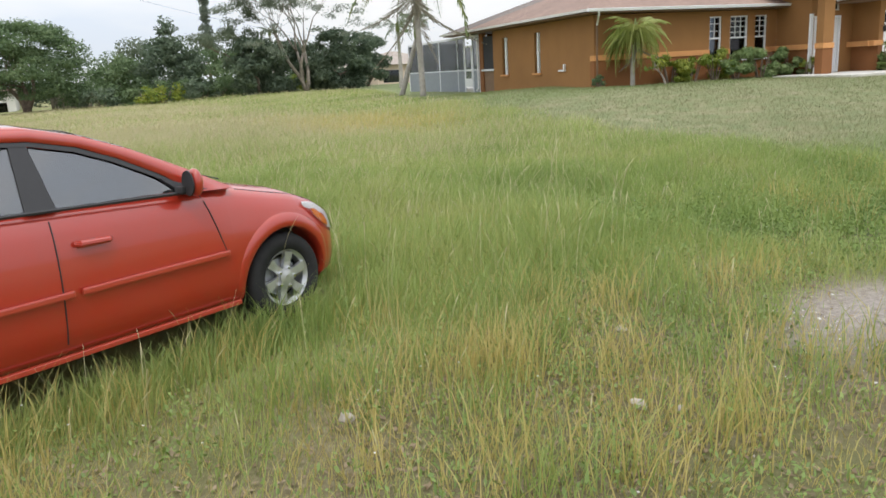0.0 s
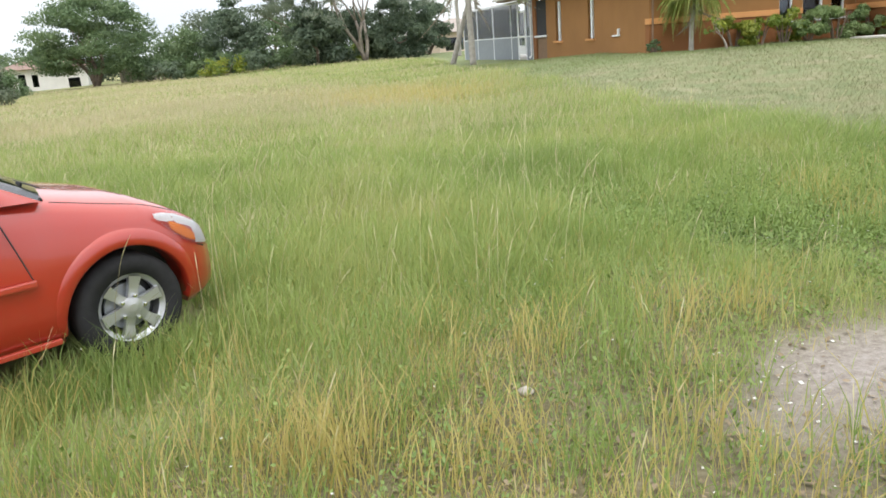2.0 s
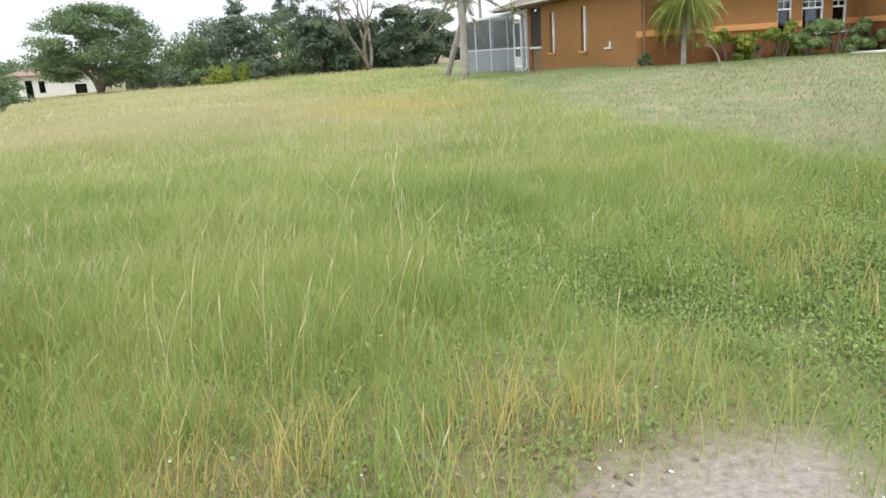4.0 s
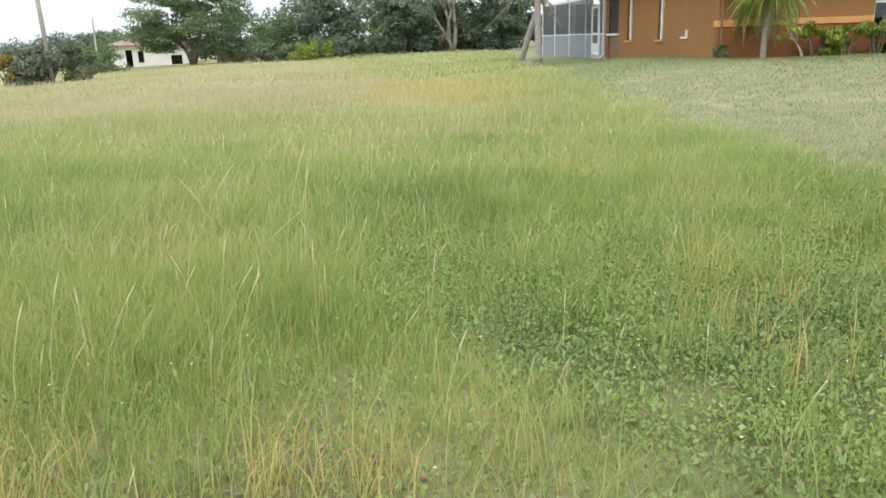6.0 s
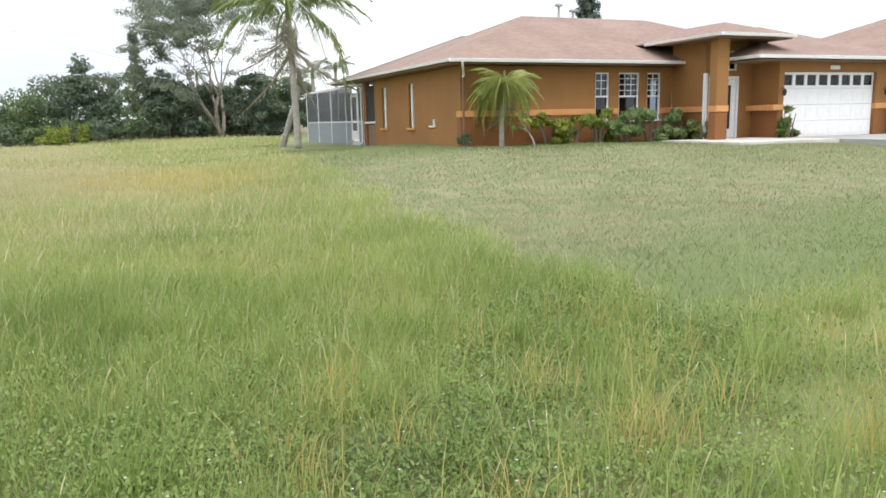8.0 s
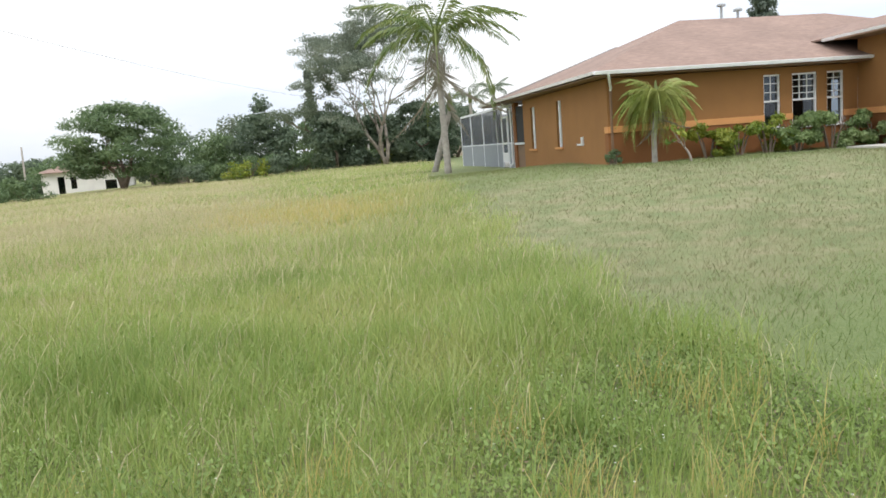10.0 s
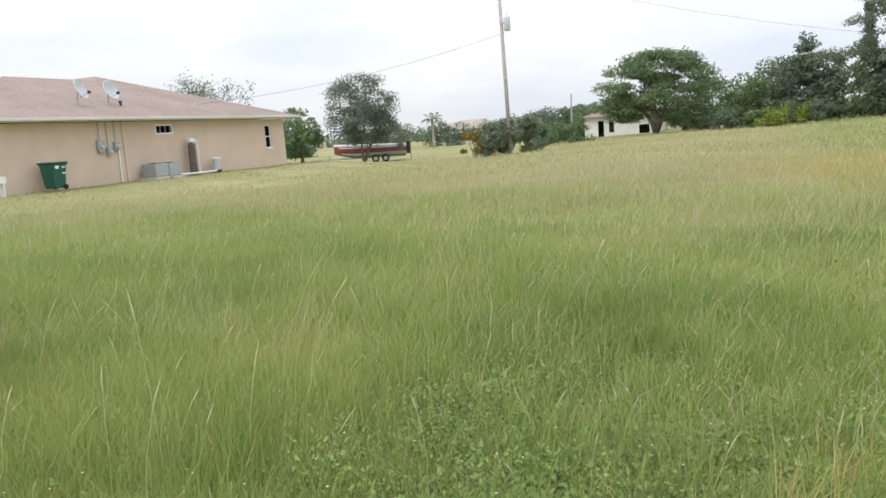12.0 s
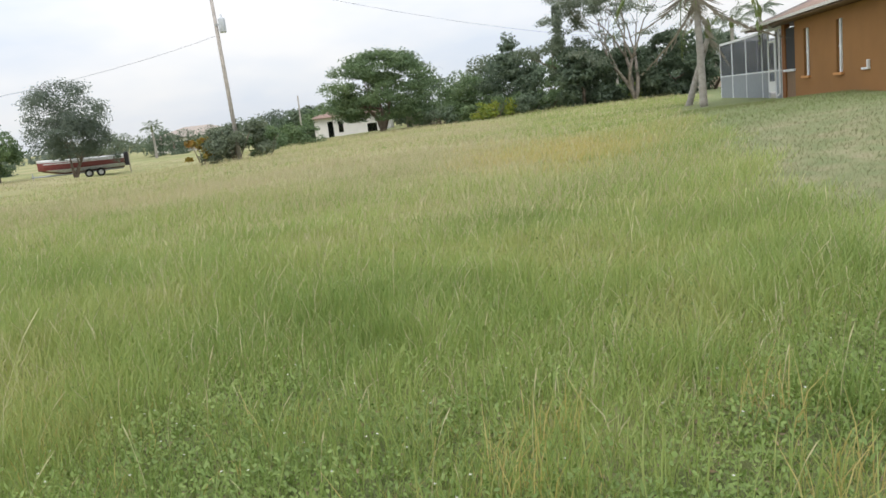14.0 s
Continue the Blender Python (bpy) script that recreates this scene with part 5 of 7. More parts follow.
# palms
def frond_mesh(length, droop, leaflets, width, seed):
    """One feather frond growing along +x and arching down: rib and paired leaflets."""
    r = rng(seed)
    v, tr = [], []

    def at(s):
        return np.array([length * s * (1 - 0.18 * s * droop), 0.0, length * (0.42 * s - droop * 0.85 * s * s)])

    rib = [at(s) for s in np.linspace(0, 1, 9)]
    for i, p in enumerate(rib):
        w = 0.03 * (1 - i / 9) * length / 2.5 + 0.004
        v += [p + (0, w, 0), p - (0, w, 0)]
        if i:
            a = len(v) - 4
            tr += [(a, a + 1, a + 3), (a, a + 3, a + 2)]
    for k in range(leaflets):
        s = 0.14 + 0.85 * k / leaflets
        p = at(s)
        L = width * math.sin(math.pi * min(1, 0.18 + 0.8 * s)) * (0.8 + 0.4 * r.random())
        for sg in (-1, 1):
            tip = p + np.array([0.45 * L, sg * L * 0.8, -0.42 * L - 0.5 * L * r.random() * droop])
            mid = (p + tip) / 2 + np.array([0.02, 0, 0.10 * L])
            a = len(v)
            hw = 0.022 * length / 2.2
            v += [p, mid + (hw, 0, 0.0), mid - (hw, 0, 0.0), tip]
            tr += [(a, a + 1, a + 2), (a + 1, a + 3, a + 2)]
    return np.array(v), np.array(tr)


def palm(name, label, x, y, trunk_pts, trunk_r, crown, fronds, length, width, seed, dead=0, leaf="leaf_palm", soft=0.0):
    r = rng(seed)
    p = thing(name, label, "palm", (x, y, z_at(x, y) - 0.08))
    bm = bmesh.new()
    pts = [Vector(q) for q in trunk_pts]
    fine, rad = [], []
    for i in range(25):
        s = i / 24 * (len(pts) - 1)
        k = min(int(s), len(pts) - 2)
        fine.append(pts[k].lerp(pts[k + 1], s - k))
        rad.append(trunk_r * (1.25 - 0.42 * i / 24) * (1.06 if i % 2 else 0.97))
    tube(fine, rad, 12, bm)
    part("trunk", bm, M["palm_bark"], p, smooth=True)
    top = pts[-1]
    part("crown_shaft", lathe([(trunk_r * 0.95, -0.1), (trunk_r * 1.3, 0.15), (trunk_r * 0.9, 0.55), (0.02, 0.8)], 10), M["leaf_palm"], p).location = top
    for k in range(fronds + dead):
        isdead = k >= fronds
        s = k / fronds
        dr = 1.9 + 0.3 * r.random() if isdead else 0.45 + 0.75 * s + 0.15 * r.random() + soft * (0.35 + 0.4 * r.random())
        v, tr = frond_mesh(length * (0.85 + 0.25 * r.random()) * (0.75 if isdead else 1), dr, 34, width, seed * 31 + k)
        ob = mesh_np("frond", v, tr, M["frond_dead" if isdead else leaf])
        ob.parent = p
        tilt = (-38 + 52 * s + 8 * r.normal()) if not isdead else 55 + 12 * r.normal()
        ob.matrix_basis = Matrix.Translation(top + Vector((0, 0, 0.35 if not isdead else 0.1))) @ Euler((0, 0, radians(137.5 * k + 14 * r.normal()))).to_matrix().to_4x4() @ Euler((0, radians(tilt), 0)).to_matrix().to_4x4()
        if isdead:
            ob["label"] = "hanging dead frond"
    return p


palm("queen_palm", "tall queen palm with a grey trunk and hanging dead fronds", 16.4, 34.0, [(0, 0, 0), (-0.05, 0, 2.2), (-0.12, 0, 4.6), (-0.14, 0, 5.7)], 0.125, 0, 20, 4.5, 0.75, 301, dead=4)
palm("leaning_palm", "leaning palm trunk behind the queen palm", 16.75, 37.4, [(0, 0, 0), (0.40, -0.2, 1.4), (0.75, -0.35, 2.5), (0.9, -0.4, 3.0)], 0.12, 0, 3, 1.1, 0.3, 302, dead=2)
palm("pygmy_palm", "small feathery yellow-green date palm by the front wall", *spot(19.25, 21.9), [(0, 0, 0), (0.0, 0, 0.9), (0.12, 0, 1.7)], 0.07, 0, 60, 1.3, 0.36, 303, dead=3, leaf="leaf_feather", soft=1.0)
for k, (x, y, h) in enumerate(((26.0, 58.0, 4.6), (29.5, 62.0, 5.4), (24.5, 92.0, 6.6), (-32.0, 95.0, 3.4), (38.0, 96.0, 5.5))):
    palm("far_palm", "distant palm among the trees", x, y, [(0, 0, 0), (0.05, 0, h * 0.5), (0, 0, h)], 0.14, 0, 12, 1.9, 0.5, 310 + k, leaf="leaf_grey")

# planting along the orange house
r0 = rng(17)
for k, (x, rx, h, leaf) in enumerate(((21.4, 0.75, 1.15, "leaf_lime"), (22.4, 0.8, 1.25, "leaf_lime"), (23.4, 0.75, 1.3, "leaf_lime"), (24.5, 0.75, 1.2, "leaf_hedge"), (25.6, 0.75, 1.35, "leaf_hedge"), (26.6, 0.7, 1.3, "leaf_hedge"), (27.3, 0.4, 1.0, "leaf_hedge"))):
    shrub("hedge_bush", "leafy bush along the orange house wall", *spot(x, 22.1 + 0.15 * r0.normal()), rx, 0.55, h, leaf, 0.12, 2600, 200 + k, 6)
shrub("hedge_bush", "small yellowish bush beside the entry", *spot(27.3, 21.0), 0.45, 0.4, 0.75, "leaf_lime", 0.12, 500, 220)
shrub("weed_clump", "green weeds at the foot of the rain pipe", *spot(18.15, 22.65), 0.3, 0.3, 0.55, "leaf_mid", 0.11, 350, 221)
tree("frangipani", "bare pale-stemmed frangipani in front of the hedge", *spot(19.75, 20.6), [(0, 0, 1)], 2, 0.5, 0.045, "leaf_lime", 0.16, 60, 222, (0.12, 0.1), bark="bark_pale", spread=0.75, up=0.35, sink=0.02, category="shrub")
for k, (x, y) in enumerate(((29.75, 19.6), (36.35, 19.6))):
    shrub("potted_plant", "spiky plant beside the garage door", *spot(x, y), 0.38, 0.34, 1.25, "leaf_palm", 0.34, 260, 224 + k, 4, "plant")
for k, (x, y, rx, h) in enumerate(((-19.6, 20.2, 0.6, 1.0), (-20.6, 20.3, 0.5, 0.9))):
    tree("bare_shrub", "thin bare grey shrub before the beige garage", x, y, [(0.3, 0, 1), (-0.4, 0.1, 1), (0.1, -0.3, 1), (-0.1, 0.4, 1), (0.7, 0, 1)], 2, 0.62, 0.035, "leaf_grey", 0.09, 120, 228 + k, (0.12, 0.1), bark="bark_pale", spread=0.6, up=0.3, sink=0.02, category="shrub")


# ---- the red car ----
CAR_AT, CAR_TURN = (0.85, 5.45), 25.6


def build_car():
    h = CAR_TURN
    car = thing("red_car", "red compact sedan parked in the long grass", "car", (*CAR_AT, 0.012), h)
    R, AR = 0.292, 0.345
    axles = (0.0, -2.5)

    def half_width(x):
        x = x if x < 0.15 else 0.15 + (x - 0.15) / 0.71
        return float(np.interp(x, [-3.44, -3.36, -3.15, -2.8, -2.3, -1.2, -0.3, 0.1, 0.4, 0.6, 0.72, 0.79, 0.82], [0.60, 0.70, 0.77, 0.815, 0.84, 0.845, 0.84, 0.835, 0.815, 0.765, 0.69, 0.55, 0.38]))

    def top(x):
        x = x if x < 0.15 else 0.15 + (x - 0.15) / 0.71
        return float(np.interp(x, [-3.44, -3.38, -3.2, -2.7, -1.6, -0.5, -0.3, 0.0, 0.25, 0.45, 0.6, 0.7, 0.78, 0.82], [0.70, 0.93, 1.01, 1.02, 0.985, 0.945, 0.915, 0.845, 0.79, 0.73, 0.675, 0.61, 0.53, 0.46]))

    def bottom(x):
        x = x if x < 0.15 else 0.15 + (x - 0.15) / 0.71
        return float(np.interp(x, [-3.44, -3.3, -3.0, 0.4, 0.7, 0.82], [0.42, 0.28, 0.21, 0.20, 0.22, 0.30]))

    def flank(x, z, s):
        """A point on the body side at x and z."""
        g = (z - bottom(x)) / (top(x) - bottom(x))
        k = float(np.interp(g, [0, 0.1, 0.25, 0.42, 0.56, 0.70, 0.83, 0.93, 1.0], [0.90, 0.965, 0.99, 1.0, 1.0, 0.99, 0.972, 0.945, 0.89]))
        return (x, s * (half_width(x) * k + 0.002), z)

    xs = sorted({*np.round(np.linspace(-3.44, 0.625, 60), 3), *np.round(np.linspace(-0.40, 0.40, 33), 3), *np.round(np.linspace(-2.9, -2.1, 33), 3)})
    bm = bmesh.new()
    rings = []
    for x in xs:
        w, t, b = half_width(x), top(x), bottom(x)
        hgt = t - b
        crown = float(np.interp(x, [-3.44, -3, -0.4, 0.2, 0.82], [0.02, 0.04, 0.05, 0.055, 0.02]))
        sec = [(0.90, b), (0.965, b + 0.10 * hgt), (0.99, b + 0.25 * hgt), (1.0, b + 0.42 * hgt), (1.0, b + 0.56 * hgt), (0.99, b + 0.70 * hgt), (0.972, b + 0.83 * hgt), (0.945, b + 0.93 * hgt), (0.89, t), (0.6, t + 0.7 * crown), (0.0, t + crown)]
        arch, flare = 0.0, 0.0
        for ax in axles:
            dx = abs(x - ax)
            if dx < AR:
                arch = 0.285 + math.sqrt(AR * AR - dx * dx)
            flare = max(flare, 0.012 * float(smooth01((0.50 - dx) / 0.10)))
        ring = []
        for k, (wf, z) in enumerate(sec):
            z2 = max(z, arch + 0.006 * k) if k < 8 else z
            fl = flare * float(smooth01((0.80 - z2) / 0.1)) if k < 7 else 0
            ring.append((x, -(w * wf + fl), z2))
        ring = ring + [(p[0], -p[1], p[2]) for p in ring[-2::-1]]
        rings.append([bm.verts.new(p) for p in ring])
    for a, b in zip(rings, rings[1:]):
        for k in range(len(a) - 1):
            bm.faces.new((a[k], a[k + 1], b[k + 1], b[k]))
        bm.faces.new((a[-1], a[0], b[0], b[-1]))
    bm.faces.new(rings[0])
    bm.faces.new(rings[-1][::-1])
    part("body", bm, M["red"], car, smooth=True)
    # wheel wells
    for ax in axles:
        part("wheel_well", box(ax - 0.36, ax + 0.34, -0.64, 0.64, 0.22, 0.60), M["black"], car, "black wheel well")

    for ax in axles:
        for s in (-1, 1):
            bm = bmesh.new()
            rows = []
            for a in np.linspace(radians(-8), radians(188), 37):
                row = []
                fade = 1 - 0.55 * abs(math.cos(a)) ** 3
                for r, off in ((AR - 0.004, -0.06), (AR - 0.004, 0.018), (AR + 0.004, 0.026), (AR + 0.040, 0.028), (AR + 0.065, 0.022), (AR + 0.085, 0.010), (AR + 0.104, -0.012)):
                    rr = AR + (r - AR) * (0.75 + 0.25 * math.sin(a))
                    x, z = ax + rr * math.cos(a), 0.285 + rr * math.sin(a)
                    q = flank(x, max(z, bottom(x) + 0.01), s)
                    row.append(bm.verts.new((x, q[1] + s * (off * fade if off > 0 else off), z)))
                rows.append(row)
            for a, b in zip(rows, rows[1:]):
                for k in range(len(a) - 1):
                    bm.faces.new((a[k], a[k + 1], b[k + 1], b[k]))
            bmesh.ops.recalc_face_normals(bm, faces=list(bm.faces))
            part("wheel_arch", bm, M["red"], car, "flared wheel arch lip", True)

    def yz(z, off=0.0):
        """The cabin side leans in above the belt line."""
        return 0.80 - 0.235 * (z - 0.94) / 0.46 + off

    def side_poly(pts, s, off=0.0):
        return [(x, s * yz(z, off), z) for x, z in pts]

    rail_out = [(-0.34, 0.935), (-0.62, 1.10), (-0.90, 1.245), (-1.15, 1.345), (-1.42, 1.405), (-1.8, 1.43), (-2.15, 1.405), (-2.45, 1.33), (-2.75, 1.20), (-3.0, 1.06), (-3.06, 1.02)]
    rail_in = [(-0.60, 0.945), (-0.78, 1.08), (-1.00, 1.205), (-1.20, 1.29), (-1.44, 1.345), (-1.8, 1.37), (-2.12, 1.345), (-2.36, 1.28), (-2.52, 1.20), (-2.60, 1.08), (-2.62, 1.02)]
    for s in (-1, 1):
        bm = bmesh.new()
        o = [bm.verts.new(p) for p in side_poly(rail_out, s, 0.012)]
        i = [bm.verts.new(p) for p in side_poly(rail_in, s, 0.012)]
        o2 = [bm.verts.new((p[0], p[1] - s * 0.05, p[2])) for p in side_poly(rail_out, s, 0.012)]
        i2 = [bm.verts.new((p[0], p[1] - s * 0.05, p[2])) for p in side_poly(rail_in, s, 0.012)]
        for k in range(len(o) - 1):
            bm.faces.new((o[k], o[k + 1], i[k + 1], i[k]))
            bm.faces.new((o2[k], i2[k], i2[k + 1], o2[k + 1]))
            bm.faces.new((o[k], o2[k], o2[k + 1], o[k + 1]))
            bm.faces.new((i[k], i[k + 1], i2[k + 1], i2[k]))
        part("roof_rail", bm, M["red"], car, smooth=True)
        # black window surround and panes
        sur_o = [(-0.62, 0.955), (-0.79, 1.085), (-1.01, 1.208), (-1.21, 1.292), (-1.44, 1.347), (-1.8, 1.372), (-2.12, 1.347), (-2.36, 1.282)]
        sur_i = [(-0.68, 0.965), (-0.83, 1.075), (-1.03, 1.185), (-1.22, 1.265), (-1.44, 1.318), (-1.8, 1.345), (-2.10, 1.32), (-2.33, 1.262)]
        bm = bmesh.new()
        o = [bm.verts.new(p) for p in side_poly(sur_o, s, 0.008)]
        i = [bm.verts.new(p) for p in side_poly(sur_i, s, 0.008)]
        for k in range(len(o) - 1):
            bm.faces.new((o[k], o[k + 1], i[k + 1], i[k]))
        ext = bmesh.ops.extrude_face_region(bm, geom=list(bm.faces))
        bmesh.ops.translate(bm, vec=(0, -s * 0.03, 0), verts=[v for v in ext["geom"] if isinstance(v, bmesh.types.BMVert)])
        part("window_surround", bm, M["black"], car)
        part("belt_strip", tube(side_poly([(-0.58, 0.952), (-1.5, 0.985), (-2.6, 1.02)], s, 0.022), 0.012, 6), M["black"], car)
        part("b_pillar", slab(side_poly([(-1.44, 0.985), (-1.60, 0.99), (-1.545, 1.36), (-1.46, 1.345)], s, 0.006), -0.03 * s), M["black"], car)
        part("c_pillar", slab(side_poly([(-2.30, 1.005), (-2.62, 1.02), (-2.50, 1.21), (-2.34, 1.28)], s, 0.004), -0.03 * s), M["red"], car)
        part("quarter_sail", slab(side_poly([(-0.52, 0.955), (-0.70, 0.962), (-0.80, 1.06)], s, 0.014), -0.02 * s), M["black"], car)
        for poly in ([(-0.68, 0.965), (-1.44, 0.99), (-1.455, 1.318), (-1.22, 1.265), (-1.03, 1.185), (-0.83, 1.075)], [(-1.60, 0.995), (-2.30, 1.01), (-2.33, 1.262), (-2.10, 1.32), (-1.8, 1.345), (-1.55, 1.345)]):
            pn = part("side_window", slab(side_poly(poly, s, -0.004), -0.004 * s), M["car_glass"], car, "car window glass")
            pn.visible_shadow = False
        # door mirror
        mir = new("door_mirror")
        mir.parent = car
        mir["label"] = "red door mirror on a short black foot"
        bm = bmesh.new()
        bmesh.ops.create_uvsphere(bm, u_segments=16, v_segments=10, radius=1.0)
        for v in bm.verts:
            c = v.co
            v.co = Vector((-0.67 + (0.05 if c.x > 0 else 0.035) * c.x, s * (0.885 + 0.065 * c.y), 1.02 + 0.085 * c.z * (1 + 0.2 * c.y)))
        part("shell", bm, M["red"], mir, smooth=True)
        # the mirror's dark reflection is put in as plain black plastic
        part("glass", lathe([(0.001, 0.0), (0.085, 0.0), (0.085, 0.008), (0.001, 0.008)], 16, "y"), M["black"], mir, "mirror face coloured black for its dark reflection").matrix_basis = pose(-0.703, s * 0.885, 1.02, 0, 0, 90) @ Matrix.Diagonal((0.65, 1, 0.85, 1))
        part("foot", box(-0.74, -0.65, min(s * 0.79, s * 0.86), max(s * 0.79, s * 0.86), 0.955, 1.0, 0.01), M["black"], mir)
        # side moulding, sill seam, door seams and handles
        yo = 0.852
        for a, b in ((-0.455, -1.42), (-1.46, -2.12)):
            part("side_moulding", box(b, a, min(s * yo, s * (yo + 0.022)), max(s * yo, s * (yo + 0.022)), 0.542, 0.578, 0.009), M["trim_red"], car, "red rubbing strip")
        part("sill_strip", box(-2.1, -0.38, min(s * 0.80, s * 0.83), max(s * 0.80, s * 0.83), 0.215, 0.245, 0.006), M["trim_red"], car)
        for xs_ in ((-0.57, -0.38), (-1.50, -1.52), (-2.42, -2.2)):
            part("door_seam", tube([flank(xs_[0] + (xs_[1] - xs_[0]) * (0.93 - z) / 0.63, z, s) for z in np.linspace(0.93, 0.30, 12)], 0.004, 5), M["black"], car)
        for hx in (-1.30, -2.2):
            hd = new("door_handle")
            hd.parent = car
            part("grip", tube([(hx - 0.1, s * 0.842, 0.80), (hx - 0.09, s * 0.872, 0.803), (hx + 0.07, s * 0.872, 0.798), (hx + 0.09, s * 0.842, 0.795)], 0.016, 8), M["red"], hd)
            part("recess", box(hx - 0.09, hx + 0.08, min(s * 0.836, s * 0.8425), max(s * 0.836, s * 0.8425), 0.775, 0.815, 0.004), M["trim_red"], hd)
        # lamps
        hl = new("headlamp")
        hl.parent = car
        hl["label"] = "wraparound headlamp with an amber indicator"

        def skin(x, z, off):
            """A point on the front corner, off outside the body."""
            w, t, b = half_width(x), top(x), bottom(x)
            g = (z - b) / (t - b)
            k = float(np.interp(g, [0, 0.1, 0.25, 0.42, 0.56, 0.70, 0.83, 0.93, 1.0], [0.90, 0.965, 0.99, 1.0, 1.0, 0.99, 0.972, 0.945, 0.89]))
            return (x + off * 0.5, s * (w * k + off), z)

        def patch(cols, off, mat, name, lab=""):
            bm = bmesh.new()
            rows = [[bm.verts.new(skin(x if x < 0.15 else 0.15 + (x - 0.15) * 0.84, 0.5 + (z0 + (z1 - z0) * j / 4 - 0.5) * 0.84, off)) for j in range(5)] for x, z0, z1 in cols]
            for a, b in zip(rows, rows[1:]):
                for j in range(4):
                    bm.faces.new((a[j], b[j], b[j + 1], a[j + 1]))
            return part(name, bm, mat, hl, lab, True)

        patch([(0.22, 0.775, 0.80), (0.30, 0.68, 0.788), (0.38, 0.60, 0.762), (0.46, 0.555, 0.722), (0.54, 0.53, 0.672), (0.60, 0.51, 0.62), (0.645, 0.50, 0.575)], 0.006, M["boat_white"], "reflector", "pale lamp reflector")
        patch([(0.30, 0.69, 0.735), (0.34, 0.65, 0.72), (0.39, 0.61, 0.69), (0.44, 0.58, 0.65), (0.48, 0.565, 0.61)], 0.015, M["amber"], "indicator", "amber indicator lens")
        lens = patch([(0.20, 0.772, 0.805), (0.30, 0.665, 0.793), (0.38, 0.585, 0.767), (0.46, 0.54, 0.727), (0.54, 0.515, 0.677), (0.60, 0.495, 0.625), (0.65, 0.485, 0.575)], 0.020, M["lamp_clear"], "lens", "clear plastic lens")
        lens.visible_shadow = False
        part("tail_lamp", box(-3.40, -3.2, min(s * 0.6, s * 0.77), max(s * 0.6, s * 0.77), 0.72, 0.92, 0.03), M["trim_red"], car, "red tail lamp")
    # roof, screens, hood seam
    bm = bmesh.new()
    rows = []
    for x, z in rail_out[3:8]:
        w = yz(z, 0.012)
        rows.append([bm.verts.new((x, w * q, z + 0.045 * (1 - q * q))) for q in np.linspace(-1, 1, 9)])
    for a, b in zip(rows, rows[1:]):
        for k in range(8):
            bm.faces.new((a[k], a[k + 1], b[k + 1], b[k]))
    ext = bmesh.ops.extrude_face_region(bm, geom=list(bm.faces))
    bmesh.ops.translate(bm, vec=(0, 0, -0.03), verts=[v for v in ext["geom"] if isinstance(v, bmesh.types.BMVert)])
    part("roof", bm, M["red"], car, smooth=True)
    for name, pts in (("windscreen", rail_out[0:4]), ("rear_window", rail_out[7:11])):
        bm = bmesh.new()
        rows = []
        for x, z in pts:
            w = yz(z, -0.002)
            bulge = 0.16 if name == "windscreen" else -0.1
            rows.append([bm.verts.new((x + bulge * (1 - q * q) * (1 - 0.4 * (z - 0.93) / 0.4), w * q, z + 0.03 * (1 - q * q))) for q in np.linspace(-1, 1, 9)])
        for a, b in zip(rows, rows[1:]):
            for k in range(8):
                bm.faces.new((a[k], a[k + 1], b[k + 1], b[k]))
        ext = bmesh.ops.extrude_face_region(bm, geom=list(bm.faces))
        bmesh.ops.translate(bm, vec=(0, 0, -0.005), verts=[v for v in ext["geom"] if isinstance(v, bmesh.types.BMVert)])
        w = part(name, bm, M["car_glass"], car, "curved car glass", True)
        w.visible_shadow = False
    part("cowl", tube([(-0.31, -0.72, 0.925), (-0.24, -0.4, 0.945), (-0.21, 0.0, 0.955), (-0.24, 0.4, 0.945), (-0.31, 0.72, 0.925)], 0.014, 6), M["black"], car, "black wiper cowl")
    for y0 in (-0.55, 0.1):
        part("wiper", tube([(-0.24, y0, 0.962), (-0.27, y0 + 0.1, 0.985), (-0.33, y0 + 0.5, 1.03)], 0.0045, 5), M["black"], car)
    for s in (-1, 1):
        part("hood_seam", tube([(x, s * half_width(x) * 0.885, top(x) + 0.0005) for x in np.linspace(-0.28, 0.36, 9)], 0.004, 5), M["black"], car)
    part("grille", box(0.57, 0.605, -0.34, 0.34, 0.50, 0.555, 0.012), M["black"], car, "narrow black grille")
    part("lower_grille", box(0.54, 0.622, -0.50, 0.50, 0.22, 0.40, 0.02), M["black"], car)
    part("bumper_seam", tube([flank(x, z, -1) for x, z in ((0.36, 0.56), (0.43, 0.53), (0.50, 0.50))], 0.005, 5), M["black"], car)
    # inside
    part("floor_pan", box(-2.9, -0.3, -0.72, 0.72, 0.24, 0.30), M["black"], car)
    part("dashboard", box(-0.62, -0.30, -0.70, 0.70, 0.6, 0.93, 0.05), M["black"], car)
    part("steering_wheel", tube([(-0.78 + 0.06 * math.sin(a), 0.36 + 0.18 * math.cos(a), 0.90 + 0.17 * math.sin(a)) for a in np.linspace(0, 2 * math.pi, 19)], 0.014, 6), M["black"], car)
    for sx, sy in ((-1.15, -0.36), (-1.15, 0.36), (-2.0, 0.0)):
        wdt = 0.24 if sx > -1.5 else 0.62
        st = new("car_seat")
        st.parent = car
        part("cushion", box(sx - 0.28, sx + 0.22, sy - wdt, sy + wdt, 0.32, 0.52, 0.05), M["seat"], st)
